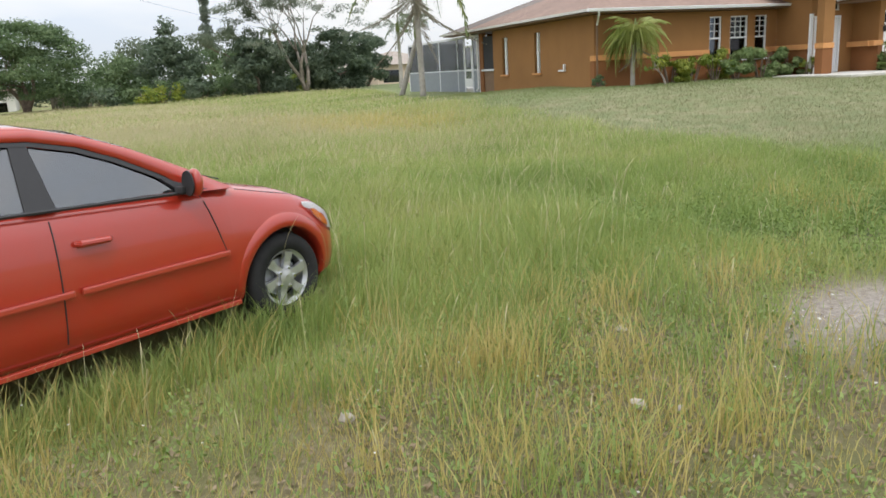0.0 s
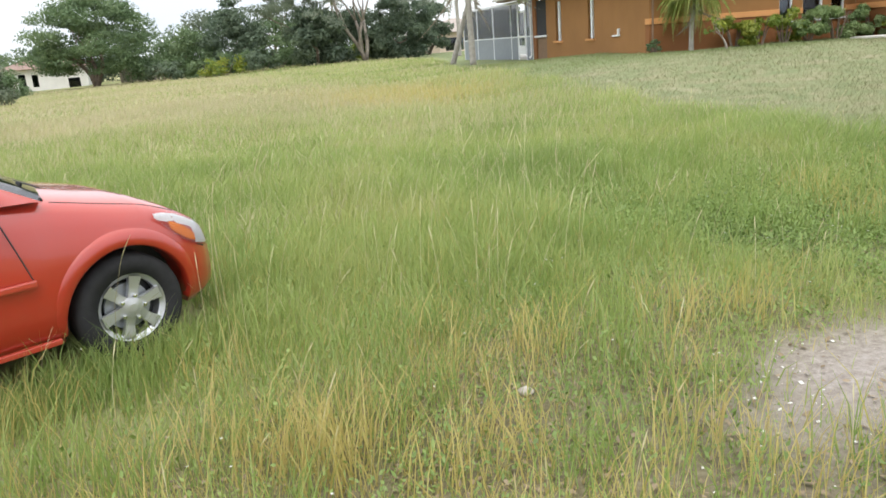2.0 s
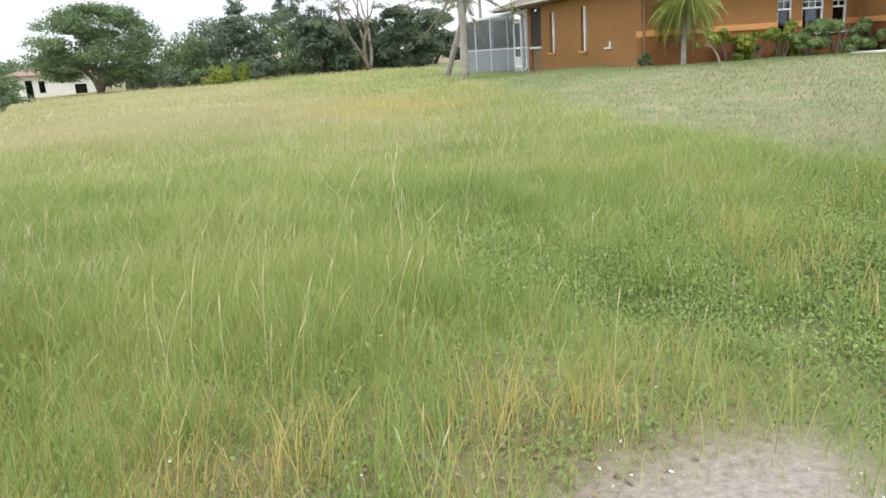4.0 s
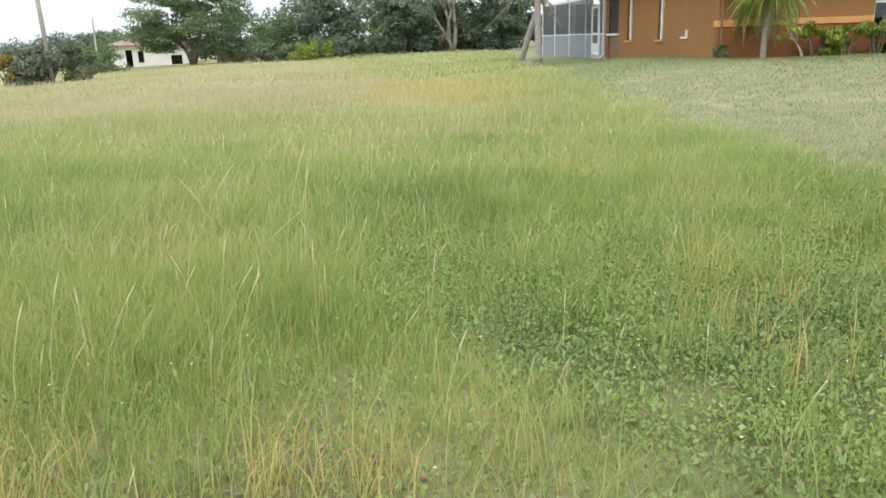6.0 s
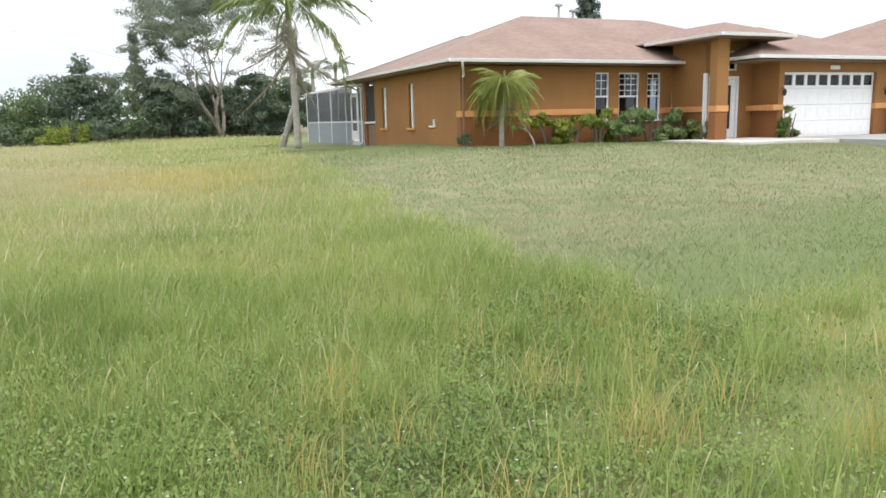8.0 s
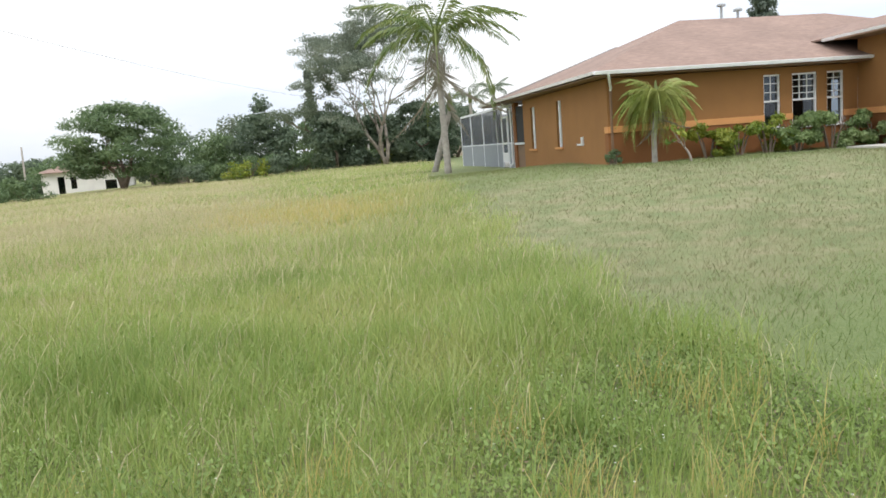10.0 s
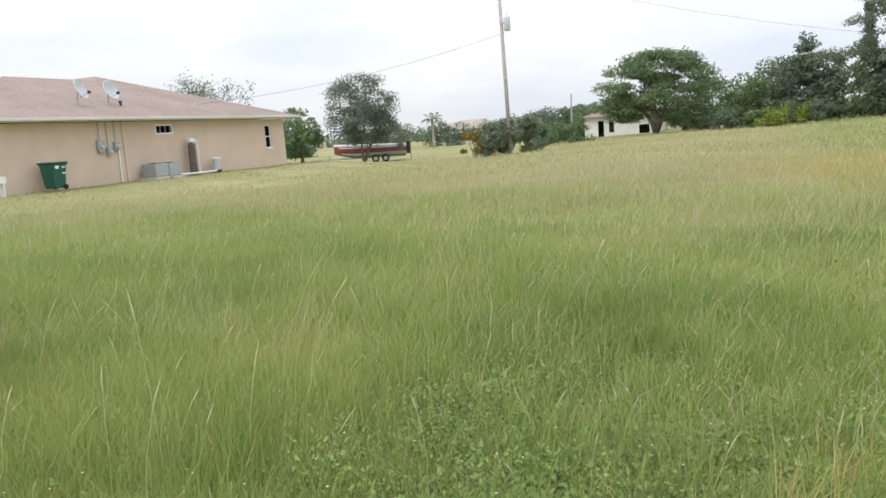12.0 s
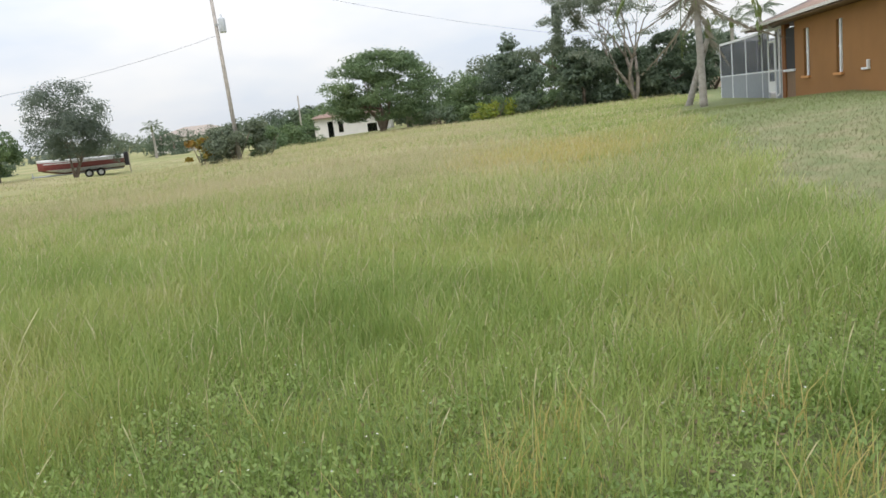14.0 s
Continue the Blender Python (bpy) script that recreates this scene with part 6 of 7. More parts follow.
        part("seat_back", box(sx - 0.40, sx - 0.26, sy - wdt, sy + wdt, 0.50, 1.0, 0.05), M["seat"], st)
        for q in ([sy] if wdt < 0.3 else [-0.36, 0.36]):
            part("headrest", box(sx - 0.40, sx - 0.30, q - 0.12, q + 0.12, 1.03, 1.20, 0.04), M["seat"], st)
    # wheels
    for ax in axles:
        for s in (-1, 1):
            wh = new("wheel")
            wh.parent = car
            wh.matrix_basis = pose(ax, s * 0.735, 0.288, 0, 0, 0)
            prof = [(0.185, -0.085), (0.25, -0.092), (R - 0.012, -0.082), (R, -0.06), (R, 0.06), (R - 0.012, 0.082), (0.25, 0.092), (0.185, 0.085)]
            part("tyre", lathe(prof, 40, "y", None, False), M["tyre"], wh, "black rubber tyre", True)
            rb = lathe([(0.178, -0.075), (0.19, -0.082), (0.192, 0.082), (0.18, 0.088), (0.165, 0.075), (0.16, -0.06)], 40, "y", None, False)
            so = s
            for k in range(6):
                a = 2 * math.pi * k / 6 + 0.26
                c, sn = math.cos(a), math.sin(a)
                vs = []
                for r_, hw, yd in ((0.035, 0.030, 0.074), (0.10, 0.024, 0.07), (0.168, 0.034, 0.078)):
                    for e in (-1, 1):
                        for dep in (0.0, -0.03):
                            vs.append(rb.verts.new((c * r_ - sn * hw * e, so * (yd + dep), sn * r_ + c * hw * e)))
                for q in (0, 4):
                    i0 = vs[q:q + 8]
                    rb.faces.new((i0[0], i0[2], i0[6], i0[4]))
                    rb.faces.new((i0[1], i0[5], i0[7], i0[3]))
                    rb.faces.new((i0[0], i0[4], i0[5], i0[1]))
                    rb.faces.new((i0[2], i0[3], i0[7], i0[6]))
            part("spokes", rb, M["alloy"], wh, "silver six-spoke alloy rim")
            part("hub_cap", lathe([(0.0, so * 0.07), (0.05, so * 0.075), (0.055, so * 0.085), (0.02, so * 0.092), (0.0, so * 0.092)], 18, "y"), M["alloy"], wh)
            part("brake_disc", lathe([(0.02, 0.0), (0.125, 0.0), (0.125, so * 0.02), (0.02, so * 0.02)], 24, "y"), M["grey_metal"], wh)
            part("backing", lathe([(0.01, -so * 0.02), (0.17, -so * 0.02), (0.17, -so * 0.01), (0.01, -so * 0.01)], 24, "y"), M["black"], wh)
            for k in range(5):
                a = 2 * math.pi * k / 5
                part("lug_nut", lathe([(0.0, so * 0.074), (0.011, so * 0.074), (0.011, so * 0.09), (0.0, so * 0.092)], 8, "y"), M["chrome"], wh).location = (0.065 * math.cos(a), 0, 0.065 * math.sin(a))
    # the cabin is a little shorter and lower than the parts were drawn
    for ob in [c for c in car.children_recursive if c.type == "MESH" and c.parent.name.split(".")[0] != "wheel"]:
        at = ob.location
        if at.length > 0.1:
            at.x, at.z = -0.35 + (min(at.x, -0.35) + 0.35) * 0.94 if at.x < -0.35 else at.x, 0.94 + (at.z - 0.94) * 0.92 if at.z > 0.94 else at.z
            continue
        for q in ob.data.vertices:
            if q.co.x < -0.35:
                q.co.x = -0.35 + (q.co.x + 0.35) * 0.94
            if q.co.z > 0.94:
                q.co.z = 0.94 + (q.co.z - 0.94) * 0.92
    for ob in car.children:
        if ob.name.split(".")[0] == "wheel" and ob.location.x < -1:
            ob.location.x = -0.35 + (ob.location.x + 0.35) * 0.94
    return car


build_car()


# ---- boat on its trailer ----
def build_boat():
    x, y = -21.9, 57.2
    yaw = 27
    b = thing("motor_boat", "old maroon and white motor boat on a trailer", "boat", (x, y, z_at(x, y) + 0.42), yaw)
    bm, dk = bmesh.new(), bmesh.new()
    rows, rows2 = [], []
    st = np.linspace(-2.9, 2.9, 15)
    for s in st:
        u = (s + 2.9) / 5.8
        # the bow points to -x
        w = 1.0 * min(1, (u * 2.2) ** 0.55) if u > 0 else 0.02
        keel = 0.42 * max(0, 1 - u * 2.6) ** 2
        sheer = 0.80 + 0.22 * (1 - u) ** 2
        rows.append([bm.verts.new((s, sg * w * k, z)) for sg, k, z in ((-1, 1, sheer), (-1, 1.0, sheer * 0.55 + keel * 0.4), (-1, 0.78, 0.22 + keel * 0.7), (0, 0, keel), (1, 0.78, 0.22 + keel * 0.7), (1, 1.0, sheer * 0.55 + keel * 0.4), (1, 1, sheer))])
        rows2.append([dk.verts.new((s, sg * (w * k), z)) for sg, k, z in ((-1, 1.03, sheer - 0.02), (-1, 1.02, sheer + 0.12), (-1, 0.75, sheer + 0.17), (1, 0.75, sheer + 0.17), (1, 1.02, sheer + 0.12), (1, 1.03, sheer - 0.02))])
    for rr, m in ((rows, bm), (rows2, dk)):
        for p, q in zip(rr, rr[1:]):
            for k in range(len(p) - 1):
                m.faces.new((p[k], p[k + 1], q[k + 1], q[k]))
        m.faces.new(rr[-1])
    part("hull", bm, M["boat_red"], b, "maroon hull")
    part("deck", dk, M["boat_white"], b, "white deck and rub rail")
    for q in (-1, 1):
        part("white_chine", slab([(-2.35, q * 0.70, 0.42), (-1.2, q * 1.0, 0.38), (2.88, q * 1.02, 0.36), (2.88, q * 0.80, 0.12), (-1.2, q * 0.74, 0.15), (-2.2, q * 0.45, 0.34)], 0.02 * q), M["boat_white"], b, "white lower hull")
        part("gunwale_stripe", tube([(-2.5, q * 0.74, 0.86), (-1.2, q * 1.03, 0.80), (2.9, q * 1.03, 0.72)], 0.035, 6), M["boat_white"], b)
    part("windshield", slab([(-0.6, -0.85, 1.0), (-0.6, 0.85, 1.0), (0.1, 0.75, 1.5), (0.1, -0.75, 1.5)], 0.02), M["pane"], b)
    part("outboard", box(2.95, 3.3, -0.25, 0.25, 0.1, 1.1, 0.06), M["black"], b, "black outboard motor")
    t = thing("boat_trailer", "steel boat trailer with two axles under the boat", "trailer", (x, y, z_at(x, y)), yaw)
    for s in (-0.7, 0.7):
        part("rail", tube([(-3.4, 0, 0.45), (-2.2, s, 0.42), (2.8, s, 0.40)], 0.05, 6), M["grey_metal"], t)
        for ax in (0.4, 1.2):
            wl = new("wheel")
            wl.parent = t
            wl.matrix_basis = pose(ax, s * 1.25, 0.3)
            part("tyre", lathe([(0.17, -0.09), (0.3, -0.08), (0.3, 0.08), (0.17, 0.09)], 20, "y", None, False), M["tyre"], wl)
            part("rim", lathe([(0.01, -0.04), (0.175, -0.06), (0.175, 0.06), (0.01, 0.04)], 16, "y"), M["boat_white"], wl)
        part("mudguard", slab([(-0.05, s * 1.25 - 0.12, 0.62), (1.65, s * 1.25 - 0.12, 0.62), (1.65, s * 1.25 + 0.12, 0.62), (-0.05, s * 1.25 + 0.12, 0.62)], 0.03), M["grey_metal"], t)
    for ax in (-1.5, 0.8, 2.5):
        part("cross_beam", box(ax - 0.05, ax + 0.05, -0.7, 0.7, 0.36, 0.44, 0.01), M["grey_metal"], t)
    part("tongue_jack", tube([(-3.3, 0, 0.02), (-3.3, 0, 0.75)], 0.04, 6), M["grey_metal"], t)
    pst = thing("sign_post", "thin pale wooden post by the boat", "post", (-17.9, 56.3, z_at(-17.9, 56.3)))
    part("stake", tube([(0, 0, -0.1), (0.02, 0, 1.5)], 0.04, 6), M["bark_pale"], pst)


build_boat()


# ---- utility pole and wires ----
px_, py_ = -6.42, 45.2
pz_ = z_at(px_, py_)
pole = thing("utility_pole", "weathered wooden utility pole with a transformer", "utility pole", (px_, py_, pz_))
part("shaft", tube([(0, 0, -0.3), (-0.12, 0.05, 5.0), (-0.25, 0.1, 10.2)], [0.125, 0.11, 0.09], 12), M["wood_pole"], pole, smooth=True)
part("transformer", lathe([(0.02, 0.0), (0.17, 0.0), (0.19, 0.04), (0.19, 0.72), (0.17, 0.78), (0.06, 0.82), (0.05, 0.96), (0.02, 1.02)], 18), M["dish"], pole, "pale grey transformer can", True).location = (0.2, -0.05, 7.1)
part("bracket", box(-0.2, 0.05, -0.04, 0.04, 7.5, 7.6), M["grey_metal"], pole)
part("insulator", lathe([(0.03, 0.0), (0.06, 0.04), (0.03, 0.1), (0.06, 0.14), (0.02, 0.22)], 10), M["grey_metal"], pole).location = (-0.25, 0.1, 10.2)


def wire(name, p, q, sag, label):
    pts = [Vector(p).lerp(Vector(q), s) - Vector((0, 0, sag * 4 * s * (1 - s))) for s in np.linspace(0, 1, 15)]
    return tagged(link(name, tube(pts, 0.009, 4), M["cable"]), label, "cable")


wire("power_line", (px_ - 0.25, py_ + 0.1, pz_ + 10.3), (60, 118, 9.0), 3.5, "thin black power line towards the woods")
wire("service_line", (px_ - 0.22, py_ + 0.1, pz_ + 7.0), (-20.5, 35.0, 3.9), 0.5, "service cable to the beige house")
fp = thing("far_pole", "thin distant utility pole", "utility pole", (-12.0, 88.0, z_at(-12, 88)))
part("shaft", tube([(0, 0, -0.3), (0.1, 0, 5.2)], [0.11, 0.08], 8), M["wood_pole"], fp)
fp2 = thing("far_pole", "distant utility pole with a cross arm", "utility pole", (-48.5, 78.0, z_at(-48.5, 78.0)))
part("shaft", tube([(0, 0, -0.3), (0, 0, 5.4)], [0.11, 0.08], 8), M["wood_pole"], fp2)
part("cross_arm", box(-0.6, 0.6, -0.05, 0.05, 5.0, 5.12), M["wood_pole"], fp2)


# ---- grass ----
def field(seed, r_lo, r_hi, density):
    """Random places in the ring round the walk that the lot covers."""
    g = rng(seed)
    a_lo, a_hi = radians(-66), radians(74)
    n = int(density * (a_hi - a_lo) / 2 * (r_hi ** 2 - r_lo ** 2))
    r = np.sqrt(r_lo ** 2 + (r_hi ** 2 - r_lo ** 2) * g.random(n))
    a = a_lo + (a_hi - a_lo) * g.random(n)
    return g, 3.4 + r * np.sin(a), 0.2 + r * np.cos(a)


def tall(x, y):
    """How tall the uncut grass stands, by place."""
    base = 0.08 + 0.19 * smooth01((y - 2.9 - 0.12 * x + 0.5 * lump(0.9 * x, 0.9 * y, 4.0)) / 2.4)
    base = base * (1 + 0.38 * lump(0.9 * x, 0.9 * y, 9.0) + 0.24 * lump(2.6 * x, 2.6 * y, 11.0))
    weedy = weed_mask(x, y)
    low = np.interp(y, [7, 13, 22, 40], [1.0, 0.85, 0.62, 0.45]) * np.interp(x, [-19, -11, -6], [0.35, 0.6, 1.0])
    return np.clip(base * (1 - 0.5 * weedy) * low, 0.05, 0.55)


def dry(x, y):
    """The share of yellow straw among the grass, by place."""
    near = 0.75 * np.maximum(bare_mask(x, y), 0.35 * smooth01((4.6 - y) / 1.5)) * (1 - smooth01((x - 2.3) / 1.2))
    far = 0.8 * smooth01((y - 10.0) / 14.0) * (1 - smooth01((x - 7.0) / 5.0)) * (0.75 + 0.5 * lump(0.28 * x, 0.33 * y, 60.0))
    patch = 0.35 * np.clip(lump(0.45 * x, 0.5 * y, 70.0) - 0.25, 0, 1)
    return np.clip(0.07 + near + far + patch + 0.5 * gold_mask(x, y), 0, 0.85)


def blades(name, label, x, y, h, w, g, material, bend=0.45, simple=False, wind=(0.12, 0.05)):
    n = len(x)
    z = land(x, y) - 0.01
    a = g.random(n) * 2 * math.pi
    ca, sa = np.cos(a), np.sin(a)
    lean = bend * (0.25 + g.random(n)) * h
    b = g.random(n) * 2 * math.pi
    lx, ly = lean * np.cos(b) + wind[0] * h, lean * np.sin(b) + wind[1] * h
    p = np.stack([x, y, z], -1)
    sd = np.stack([ca, sa, np.zeros(n)], -1) * (w / 2)[:, None]
    mid = p + np.stack([lx * 0.32, ly * 0.32, h * 0.55], -1)
    tip = p + np.stack([lx, ly, h * (1 - 0.12 * bend)], -1)
    if simple:
        v = np.stack([p - sd, p + sd, tip], 1).reshape(-1, 3)
        tris = np.arange(n * 3).reshape(-1, 3)
    else:
        v = np.stack([p - sd, p + sd, mid - sd * 0.8, mid + sd * 0.8, tip], 1).reshape(-1, 3)
        k = np.arange(n)[:, None] * 5
        tris = np.concatenate([k + np.array([[0, 1, 3]]), k + np.array([[0, 3, 2]]), k + np.array([[2, 3, 4]])])
    return tagged(mesh_np(name, v, tris, material), label, "grass", kind="stuff")


def under_car(x, y):
    c, s = math.cos(radians(CAR_TURN)), math.sin(radians(CAR_TURN))
    mx, my = CAR_AT
    u, v = (x - mx) * c + (y - my) * s, -(x - mx) * s + (y - my) * c
    return (u > -3.5) & (u < 0.58) & (np.abs(v) < 0.76)


def built_over(x, y):
    c, q = math.cos(radians(TURN)), math.sin(radians(TURN))
    u, v = (x - HX) * c + (y - HY) * q, -(x - HX) * q + (y - HY) * c
    o = (u > -0.05) & (v > -0.05) & (v < 21.9)
    o |= (u > 7.0) & (u < 10.9) & (v > -5.4)
    o |= (u > 10.7) & (v > -20.0)
    o |= (x < -18.7) & (y > 21.2) & (y < 40.5)
    return o


for k, (lo, hi, dens, wid, simple) in enumerate(((1.2, 6.5, 2600, 0.0042, False), (6.5, 13.0, 1350, 0.0064, False), (13.0, 28.0, 480, 0.013, True), (28.0, 58.0, 85, 0.034, True), (58.0, 84.0, 16, 0.09, True))):
    g, x, y = field(400 + k, lo, hi, dens)
    keep = ~built_over(x, y) & ~under_car(x, y) & (g.random(len(x)) > lawn_mask(x, y)) & (g.random(len(x)) > 0.985 * np.sqrt(sand_mask(x, y)))
    thin = 1 - 0.68 * bare_mask(x, y) * np.clip(0.75 + 0.5 * lump(1.9 * x, 1.9 * y, 30.0), 0, 1)
    keep &= g.random(len(x)) < thin * (1 - 0.72 * weed_mask(x, y))
    x, y = x[keep], y[keep]
    h = tall(x, y) * (0.35 + 0.95 * g.random(len(x)))
    w = wid * (0.7 + 0.7 * g.random(len(x)))
    st = g.random(len(x)) < dry(x, y)
    # with distance more blades take the colour that carries the haze
    fresh = ~st & (g.random(len(x)) < 1 - 0.9 * smooth01((np.hypot(x - 3.4, y - 0.2) - 6.0) / 16.0))
    for sel, mat in ((fresh, "grass_near"), (~st & ~fresh, "grass")):
        if sel.any():
            blades("grass", "uncut green meadow grass of the vacant lot", x[sel], y[sel], h[sel], w[sel], g, M[mat], 0.75, simple=simple)
    gold = st & (g.random(len(x)) < gold_mask(x, y))
    for sel, mat in ((st & ~gold, "straw" if k < 1 else "beige_straw"), (gold, "gold_straw")):
        if sel.any():
            blades("dry_grass", "yellow straw blades among the meadow grass", x[sel], y[sel], h[sel] * 1.05, w[sel], g, M[mat], 0.7, simple=simple)
# mown lawn by the orange house
for k, (lo, hi, dens, wid) in enumerate(((5.0, 16.0, 520, 0.009), (16.0, 34.0, 190, 0.016))):
    g, x, y = field(420 + k, lo, hi, dens)
    keep = (g.random(len(x)) < lawn_mask(x, y)) & ~built_over(x, y)
    x, y = x[keep], y[keep]
    h = (0.05 + 0.05 * g.random(len(x))) * (1 + 0.4 * lump(x, y, 15.0))
    lush = g.random(len(x)) < lush_mask(x, y)
    for sel, mat in ((~lush, "lawn"), (lush, "lawn_lush")):
        blades("lawn_grass", "short mown lawn before the orange house", x[sel], y[sel], h[sel], wid * (0.7 + 0.6 * g.random(int(sel.sum()))), g, M[mat], 0.8, simple=True)
# denser tufts of long blades
g = rng(430)
for nm, lab, mat, cnt, xr, yr in (("grass_tufts", "taller green tufts of grass", "grass_near", 520, (-2.5, 12), (2.0, 9)), ("straw_tufts", "yellowish dry tufts of grass", "straw", 90, (-1.5, 5.0), (1.7, 4.2)), ("straw_tufts", "pale straw tufts among the green weeds", "straw", 34, (6.0, 10.5), (3.2, 6.2))):
    tx, ty = [], []
    for _ in range(cnt):
        u, v = g.uniform(*xr), g.uniform(*yr)
        if sand_mask(u, v) > 0.5 or lawn_mask(u, v) > 0.4 or under_car(u, v):
            continue
        m = int(g.integers(18, 60))
        tx.append(u + 0.11 * g.normal(size=m))
        ty.append(v + 0.11 * g.normal(size=m))
    x, y = np.concatenate(tx), np.concatenate(ty)
    keep = ~under_car(x, y)
    x, y = x[keep], y[keep]
    blades(nm, lab, x, y, (0.16 + 0.26 * g.random(len(x))), 0.0055 * (0.7 + 0.6 * g.random(len(x))), g, M[mat], 0.5)

# long grass left standing along the car and round its wheel
c26, s26 = math.cos(radians(CAR_TURN)), math.sin(radians(CAR_TURN))
u, v = g.uniform(-3.2, 0.75, 3400), -0.80 - 0.42 * g.random(3400) ** 1.4
x, y = CAR_AT[0] + u * c26 - v * s26, CAR_AT[1] + u * s26 + v * c26
h = (0.12 + 0.17 * g.random(len(x))) * (1 + 0.35 * lump(3 * x, 3 * y, 77.0))
blades("grass_tufts", "long green grass standing against the car", x, y, h, 0.0055 * (0.7 + 0.6 * g.random(len(x))), g, M["grass_near"], 0.6)


def stalks(seed, count, xr, yr, thick, name, hmul=1.0):
    """Thin bent seed stalks with a feathery head."""
    g = rng(seed)
    x, y = g.uniform(*xr, count), g.uniform(*yr, count)
    keep = (lawn_mask(x, y) < 0.3) & (sand_mask(x, y) < 0.4) & ~under_car(x, y) & ~built_over(x, y) & (x > -13 + 0.3 * (y - 25) * (y < 25)) & (g.random(count) < 0.35 + 0.65 * np.clip(lump(0.6 * x, 0.6 * y, 40.0) + 0.4, 0, 1))
    x, y = x[keep], y[keep]
    n = len(x)
    h = (0.45 + 0.42 * g.random(n)) * hmul * np.clip(0.35 + 1.6 * tall(x, y), 0.3, 1.0)
    a = g.random(n) * 2 * math.pi
    d = np.stack([np.cos(a), np.sin(a)], -1) * (0.12 + 0.45 * g.random(n))[:, None] * h[:, None] + np.array([0.12, 0.04]) * h[:, None]
    z = land(x, y)
    sd = np.stack([np.sin(a), -np.cos(a), np.zeros(n)], -1) * thick
    vs = []
    for s, wm in ((0, 1.0), (0.45, 0.9), (0.78, 0.8), (0.84, 2.1), (0.93, 2.0), (1.0, 0.3)):
        c = np.stack([x + d[:, 0] * s ** 1.8, y + d[:, 1] * s ** 1.8, z + h * (s - 0.12 * s ** 3)], -1)
        vs += [c - sd * wm, c + sd * wm]
    v = np.stack(vs, 1).reshape(-1, 3)
    k = np.arange(n)[:, None] * 12
    tris = np.concatenate([k + np.array([[2 * i, 2 * i + 1, 2 * i + 3]]) for i in range(5)] + [k + np.array([[2 * i, 2 * i + 3, 2 * i + 2]]) for i in range(5)])
    return tagged(mesh_np(name, v, tris, M["grass_dry"]), "pale dry seed stalks above the grass", "grass", kind="stuff")


stalks(440, 1100, (-3, 12), (2.2, 9), 0.0013, "seed_stalks", 1.05)
stalks(444, 80, (0.5, 4.5), (4.2, 6.5), 0.0014, "seed_stalks", 1.5)
stalks(441, 6000, (-14, 14), (9, 22), 0.002, "seed_stalks", 0.85)
stalks(442, 16000, (-34, 18), (20, 52), 0.0045, "seed_stalks", 0.7)
stalks(443, 9000, (-40, 26), (50, 80), 0.008, "seed_stalks", 0.7)

# low broad-leaved weeds
g = rng(450)
cx, cy = g.uniform(-1.5, 12.5, 44000), g.uniform(1.3, 10.3, 44000)
keep = (g.random(len(cx)) < 0.06 + 0.06 * bare_mask(cx, cy) + 0.85 * weed_mask(cx, cy)) & (lawn_mask(cx, cy) < 0.5) & (sand_mask(cx, cy) < 0.5) & ~under_car(cx, cy)
cx, cy = cx[keep], cy[keep]
per = 18
n = len(cx) * per
wx, wy = np.repeat(cx, per) + 0.07 * g.normal(size=n), np.repeat(cy, per) + 0.07 * g.normal(size=n)
wz = land(wx, wy) + 0.015 + 0.20 * g.random(n) ** 1.5 * np.repeat(0.25 + 0.9 * g.random(len(cx)) ** 2, per)
c = np.stack([wx, wy, wz], -1)
a = g.random(n) * 2 * math.pi
t = np.stack([np.cos(a), np.sin(a), 0.8 * g.normal(size=n)], -1)
s = np.stack([-np.sin(a), np.cos(a), 0.6 * g.normal(size=n)], -1)
L = (0.006 + 0.009 * g.random(n))[:, None]
v = np.stack([c - t * L, c + s * L * 0.55, c + t * L, c - s * L * 0.55], 1).reshape(-1, 3)
k = np.arange(n)[:, None] * 4
tagged(mesh_np("weeds", v, np.concatenate([k + np.array([[0, 1, 2]]), k + np.array([[0, 2, 3]])]), M["weed"]), "low dark green weeds among the grass", "weeds", kind="stuff")
# tiny white flowers on the weeds
m = g.random(len(cx)) < 0.045
fx, fy = cx[m], cy[m]
fz = land(fx, fy) + 0.13 + 0.12 * g.random(len(fx))
n = len(fx)
vs, ts = [], []
for q in range(5):
    a = 2 * math.pi * q / 5
    b = a + 0.9
    vs += [np.stack([fx, fy, fz], -1), np.stack([fx + 0.006 * math.cos(a), fy + 0.006 * math.sin(a), fz + 0.003], -1), np.stack([fx + 0.006 * math.cos(b), fy + 0.006 * math.sin(b), fz + 0.003], -1)]
v = np.stack(vs, 1).reshape(-1, 3)
tagged(mesh_np("wild_flowers", v, np.arange(len(v)).reshape(-1, 3), M["petal"]), "tiny white wild flowers among the weeds", "flowers", kind="stuff")

# dead leaves and bits on the bare ground; in the weed bed they darken the shaded gaps
n = 30000
lx, ly = g.uniform(-1, 10, n), g.uniform(1.2, 6.4, n)
keep = g.random(n) < np.maximum(bare_mask(lx, ly) * (1 - 0.85 * sand_mask(lx, ly)), 0.5 * weed_mask(lx, ly))
lx, ly = lx[keep], ly[keep]
n = len(lx)
c = np.stack([lx, ly, land(lx, ly) + 0.008 + 0.012 * g.random(n)], -1)
a = g.random(n) * 2 * math.pi
t = np.stack([np.cos(a), np.sin(a), 0.25 * g.normal(size=n)], -1)
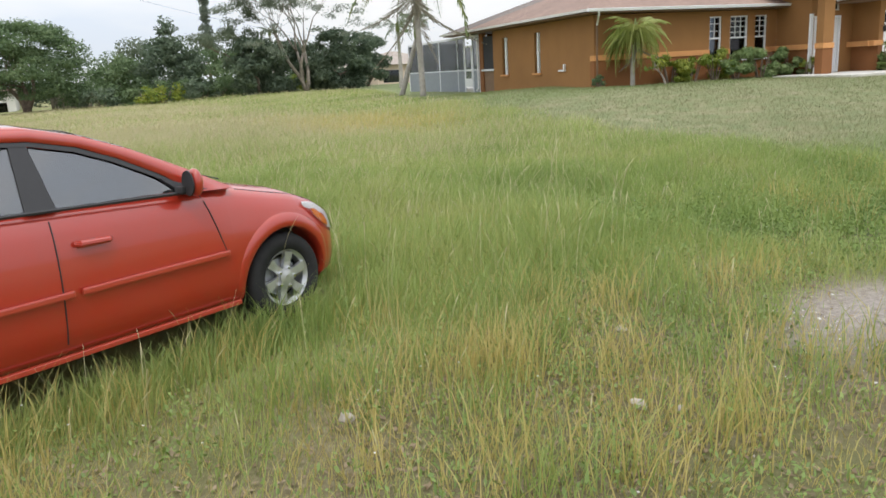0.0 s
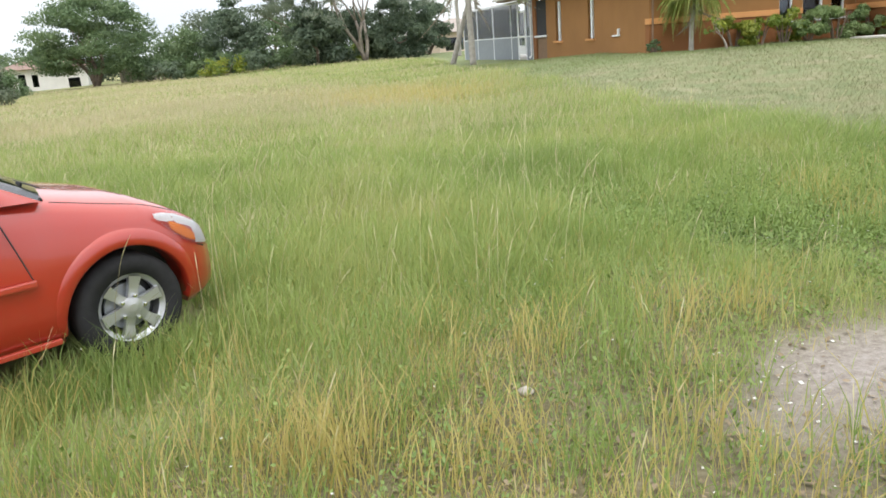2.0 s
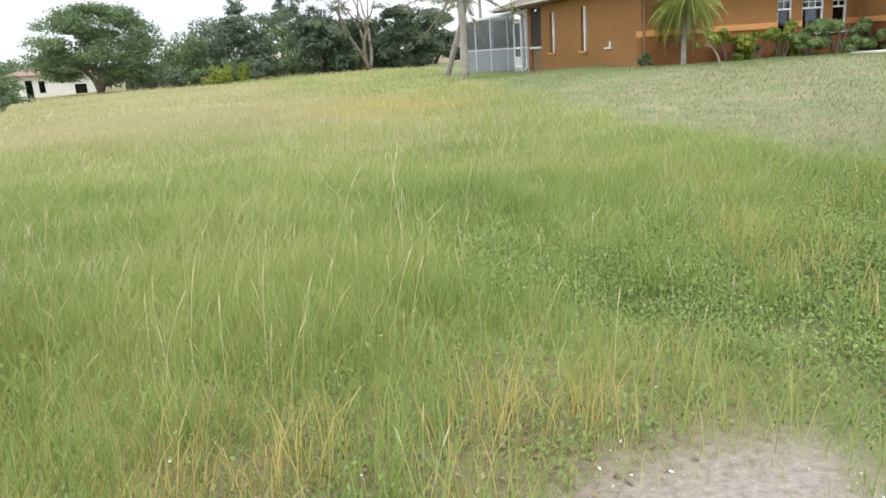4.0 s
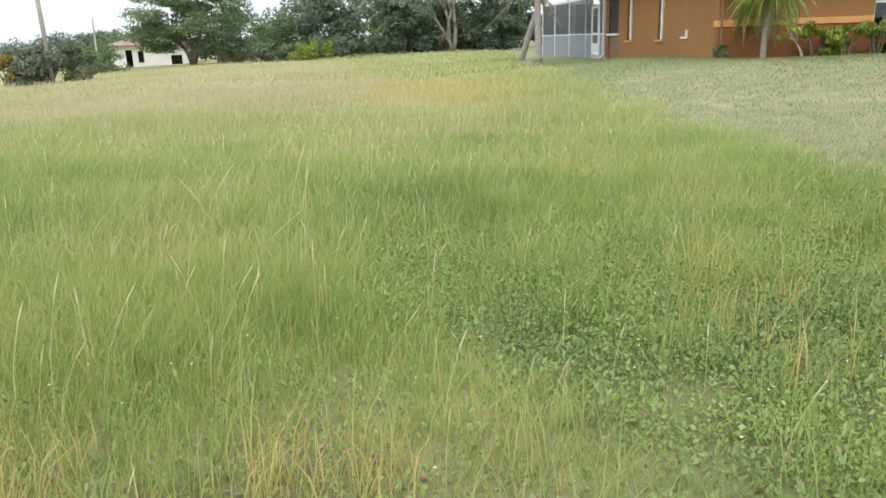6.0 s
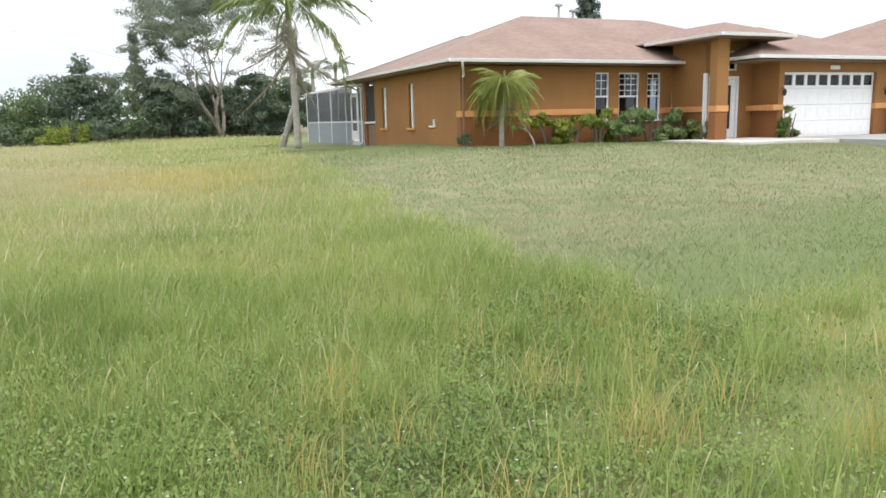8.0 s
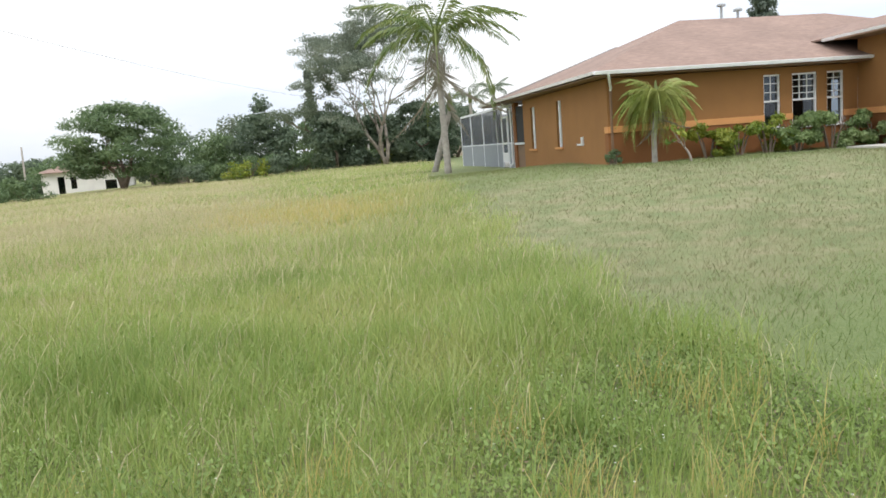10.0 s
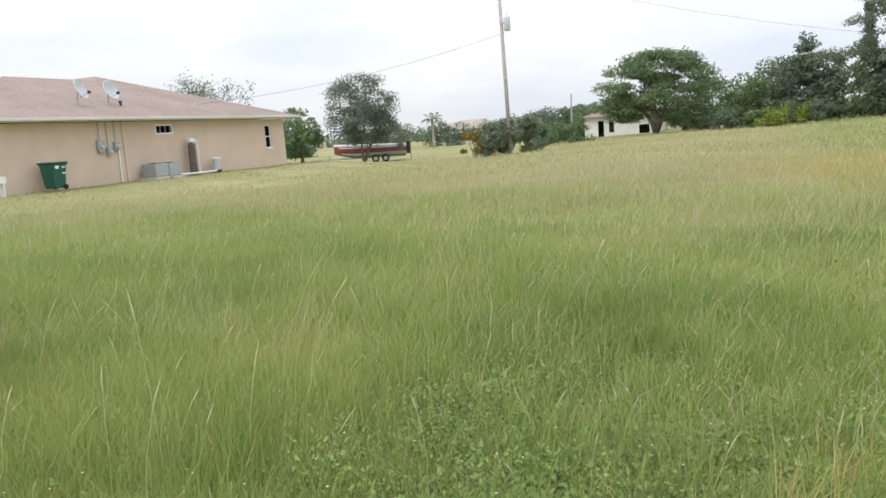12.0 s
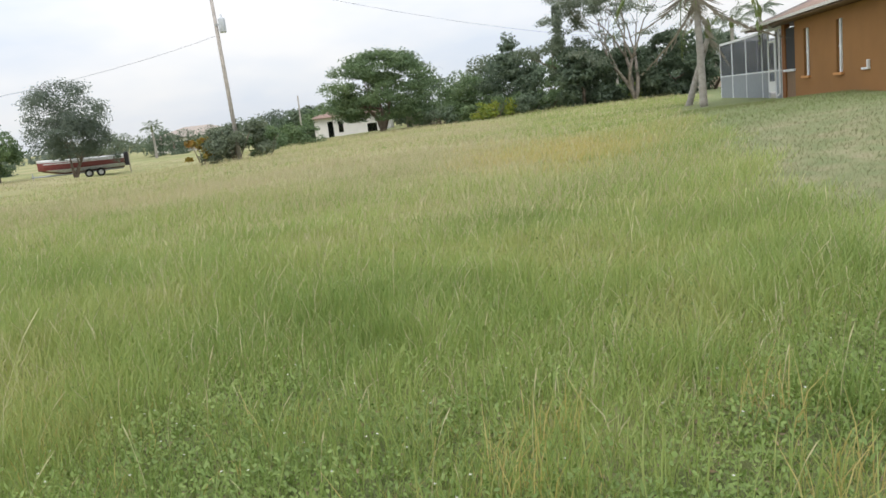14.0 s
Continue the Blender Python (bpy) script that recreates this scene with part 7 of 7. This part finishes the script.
s = np.stack([-np.sin(a), np.cos(a), 0.35 * g.normal(size=n)], -1)
L = (0.008 + 0.018 * g.random(n) ** 2)[:, None]
v = np.stack([c - t * L, c + s * L * 0.5, c + t * L, c - s * L * 0.5], 1).reshape(-1, 3)
k = np.arange(n)[:, None] * 4
tagged(mesh_np("leaf_litter", v, np.concatenate([k + np.array([[0, 1, 2]]), k + np.array([[0, 2, 3]])]), M["litter"]), "brown dead leaf litter on the bare soil, and dark bits for the gaps between weeds", "litter", kind="stuff")

# pebbles and shell bits
n = 2600
qx, qy = g.uniform(0, 8.5, n), g.uniform(1.2, 4.6, n)
keep = g.random(n) < np.maximum(sand_mask(qx, qy), 0.25 * bare_mask(qx, qy))
qx, qy = qx[keep], qy[keep]
n = len(qx)
sz = (0.003 + 0.0055 * g.random(n) ** 3)[:, None]
c = np.stack([qx, qy, land(qx, qy) + 0.002], -1)
o = np.array([[1, 0, 0], [-0.5, 0.87, 0], [-0.5, -0.87, 0], [0, 0, 0.8], [0, 0, -0.5]])
v = (c[:, None, :] + sz[:, None, :] * (o[None] + 0.25 * g.normal(size=(n, 5, 3)))).reshape(-1, 3)
k = np.arange(n)[:, None] * 5
tagged(mesh_np("pebbles", v, np.concatenate([k + np.array([f]) for f in ([0, 1, 3], [1, 2, 3], [2, 0, 3], [1, 0, 4], [2, 1, 4], [0, 2, 4])]), M["pebble"]), "pale pebbles and shell bits on the sand", "pebbles", kind="stuff")
# white shell flecks
n = 2600
qx, qy = 4.6 + 1.1 * g.normal(size=n), 2.7 + 0.5 * g.normal(size=n)
keep = (g.random(n) < sand_mask(qx, qy) * np.clip(0.35 + 0.9 * lump(3.1 * qx, 3.7 * qy, 81.0), 0, 1))
qx, qy = qx[keep], qy[keep]
n = len(qx)
a = g.random(n) * 2 * math.pi
L = (0.004 + 0.011 * g.random(n) ** 3)[:, None]
c = np.stack([qx, qy, land(qx, qy) + 0.006], -1)
t = np.stack([np.cos(a), np.sin(a), 0.3 * g.normal(size=n)], -1)
q = np.stack([-np.sin(a), np.cos(a), 0.3 * g.normal(size=n)], -1)
up = np.array([0, 0, 0.5])
v = np.stack([c - t * L, c + q * L * 0.7, c + t * L, c - q * L * 0.7, c + up * L], 1).reshape(-1, 3)
k = np.arange(n)[:, None] * 5
tagged(mesh_np("shell_flecks", v, np.concatenate([k + np.array([f]) for f in ([0, 1, 4], [1, 2, 4], [2, 3, 4], [3, 0, 4])]), M["petal"]), "white shell flecks scattered on the sand", "shells", kind="stuff")
# larger stones
for k, (x, y, sc) in enumerate(((2.19, 2.46, 0.045), (2.33, 2.33, 0.03), (1.0, 3.1, 0.04), (2.8, 3.3, 0.035), (4.1, 2.5, 0.04))):
    bm = bmesh.new()
    bmesh.ops.create_icosphere(bm, subdivisions=2, radius=sc)
    for vv in bm.verts:
        vv.co = vv.co * (1 + 0.35 * noise.noise(vv.co * 28 + Vector((k, 0, 0))))
        vv.co.z *= 0.6
    ob = link("stone", bm, M["pebble"], True)
    ob.location = (x, y, z_at(x, y) + sc * 0.35)
    tagged(ob, "small pale stone in the grass", "stone", "stones")
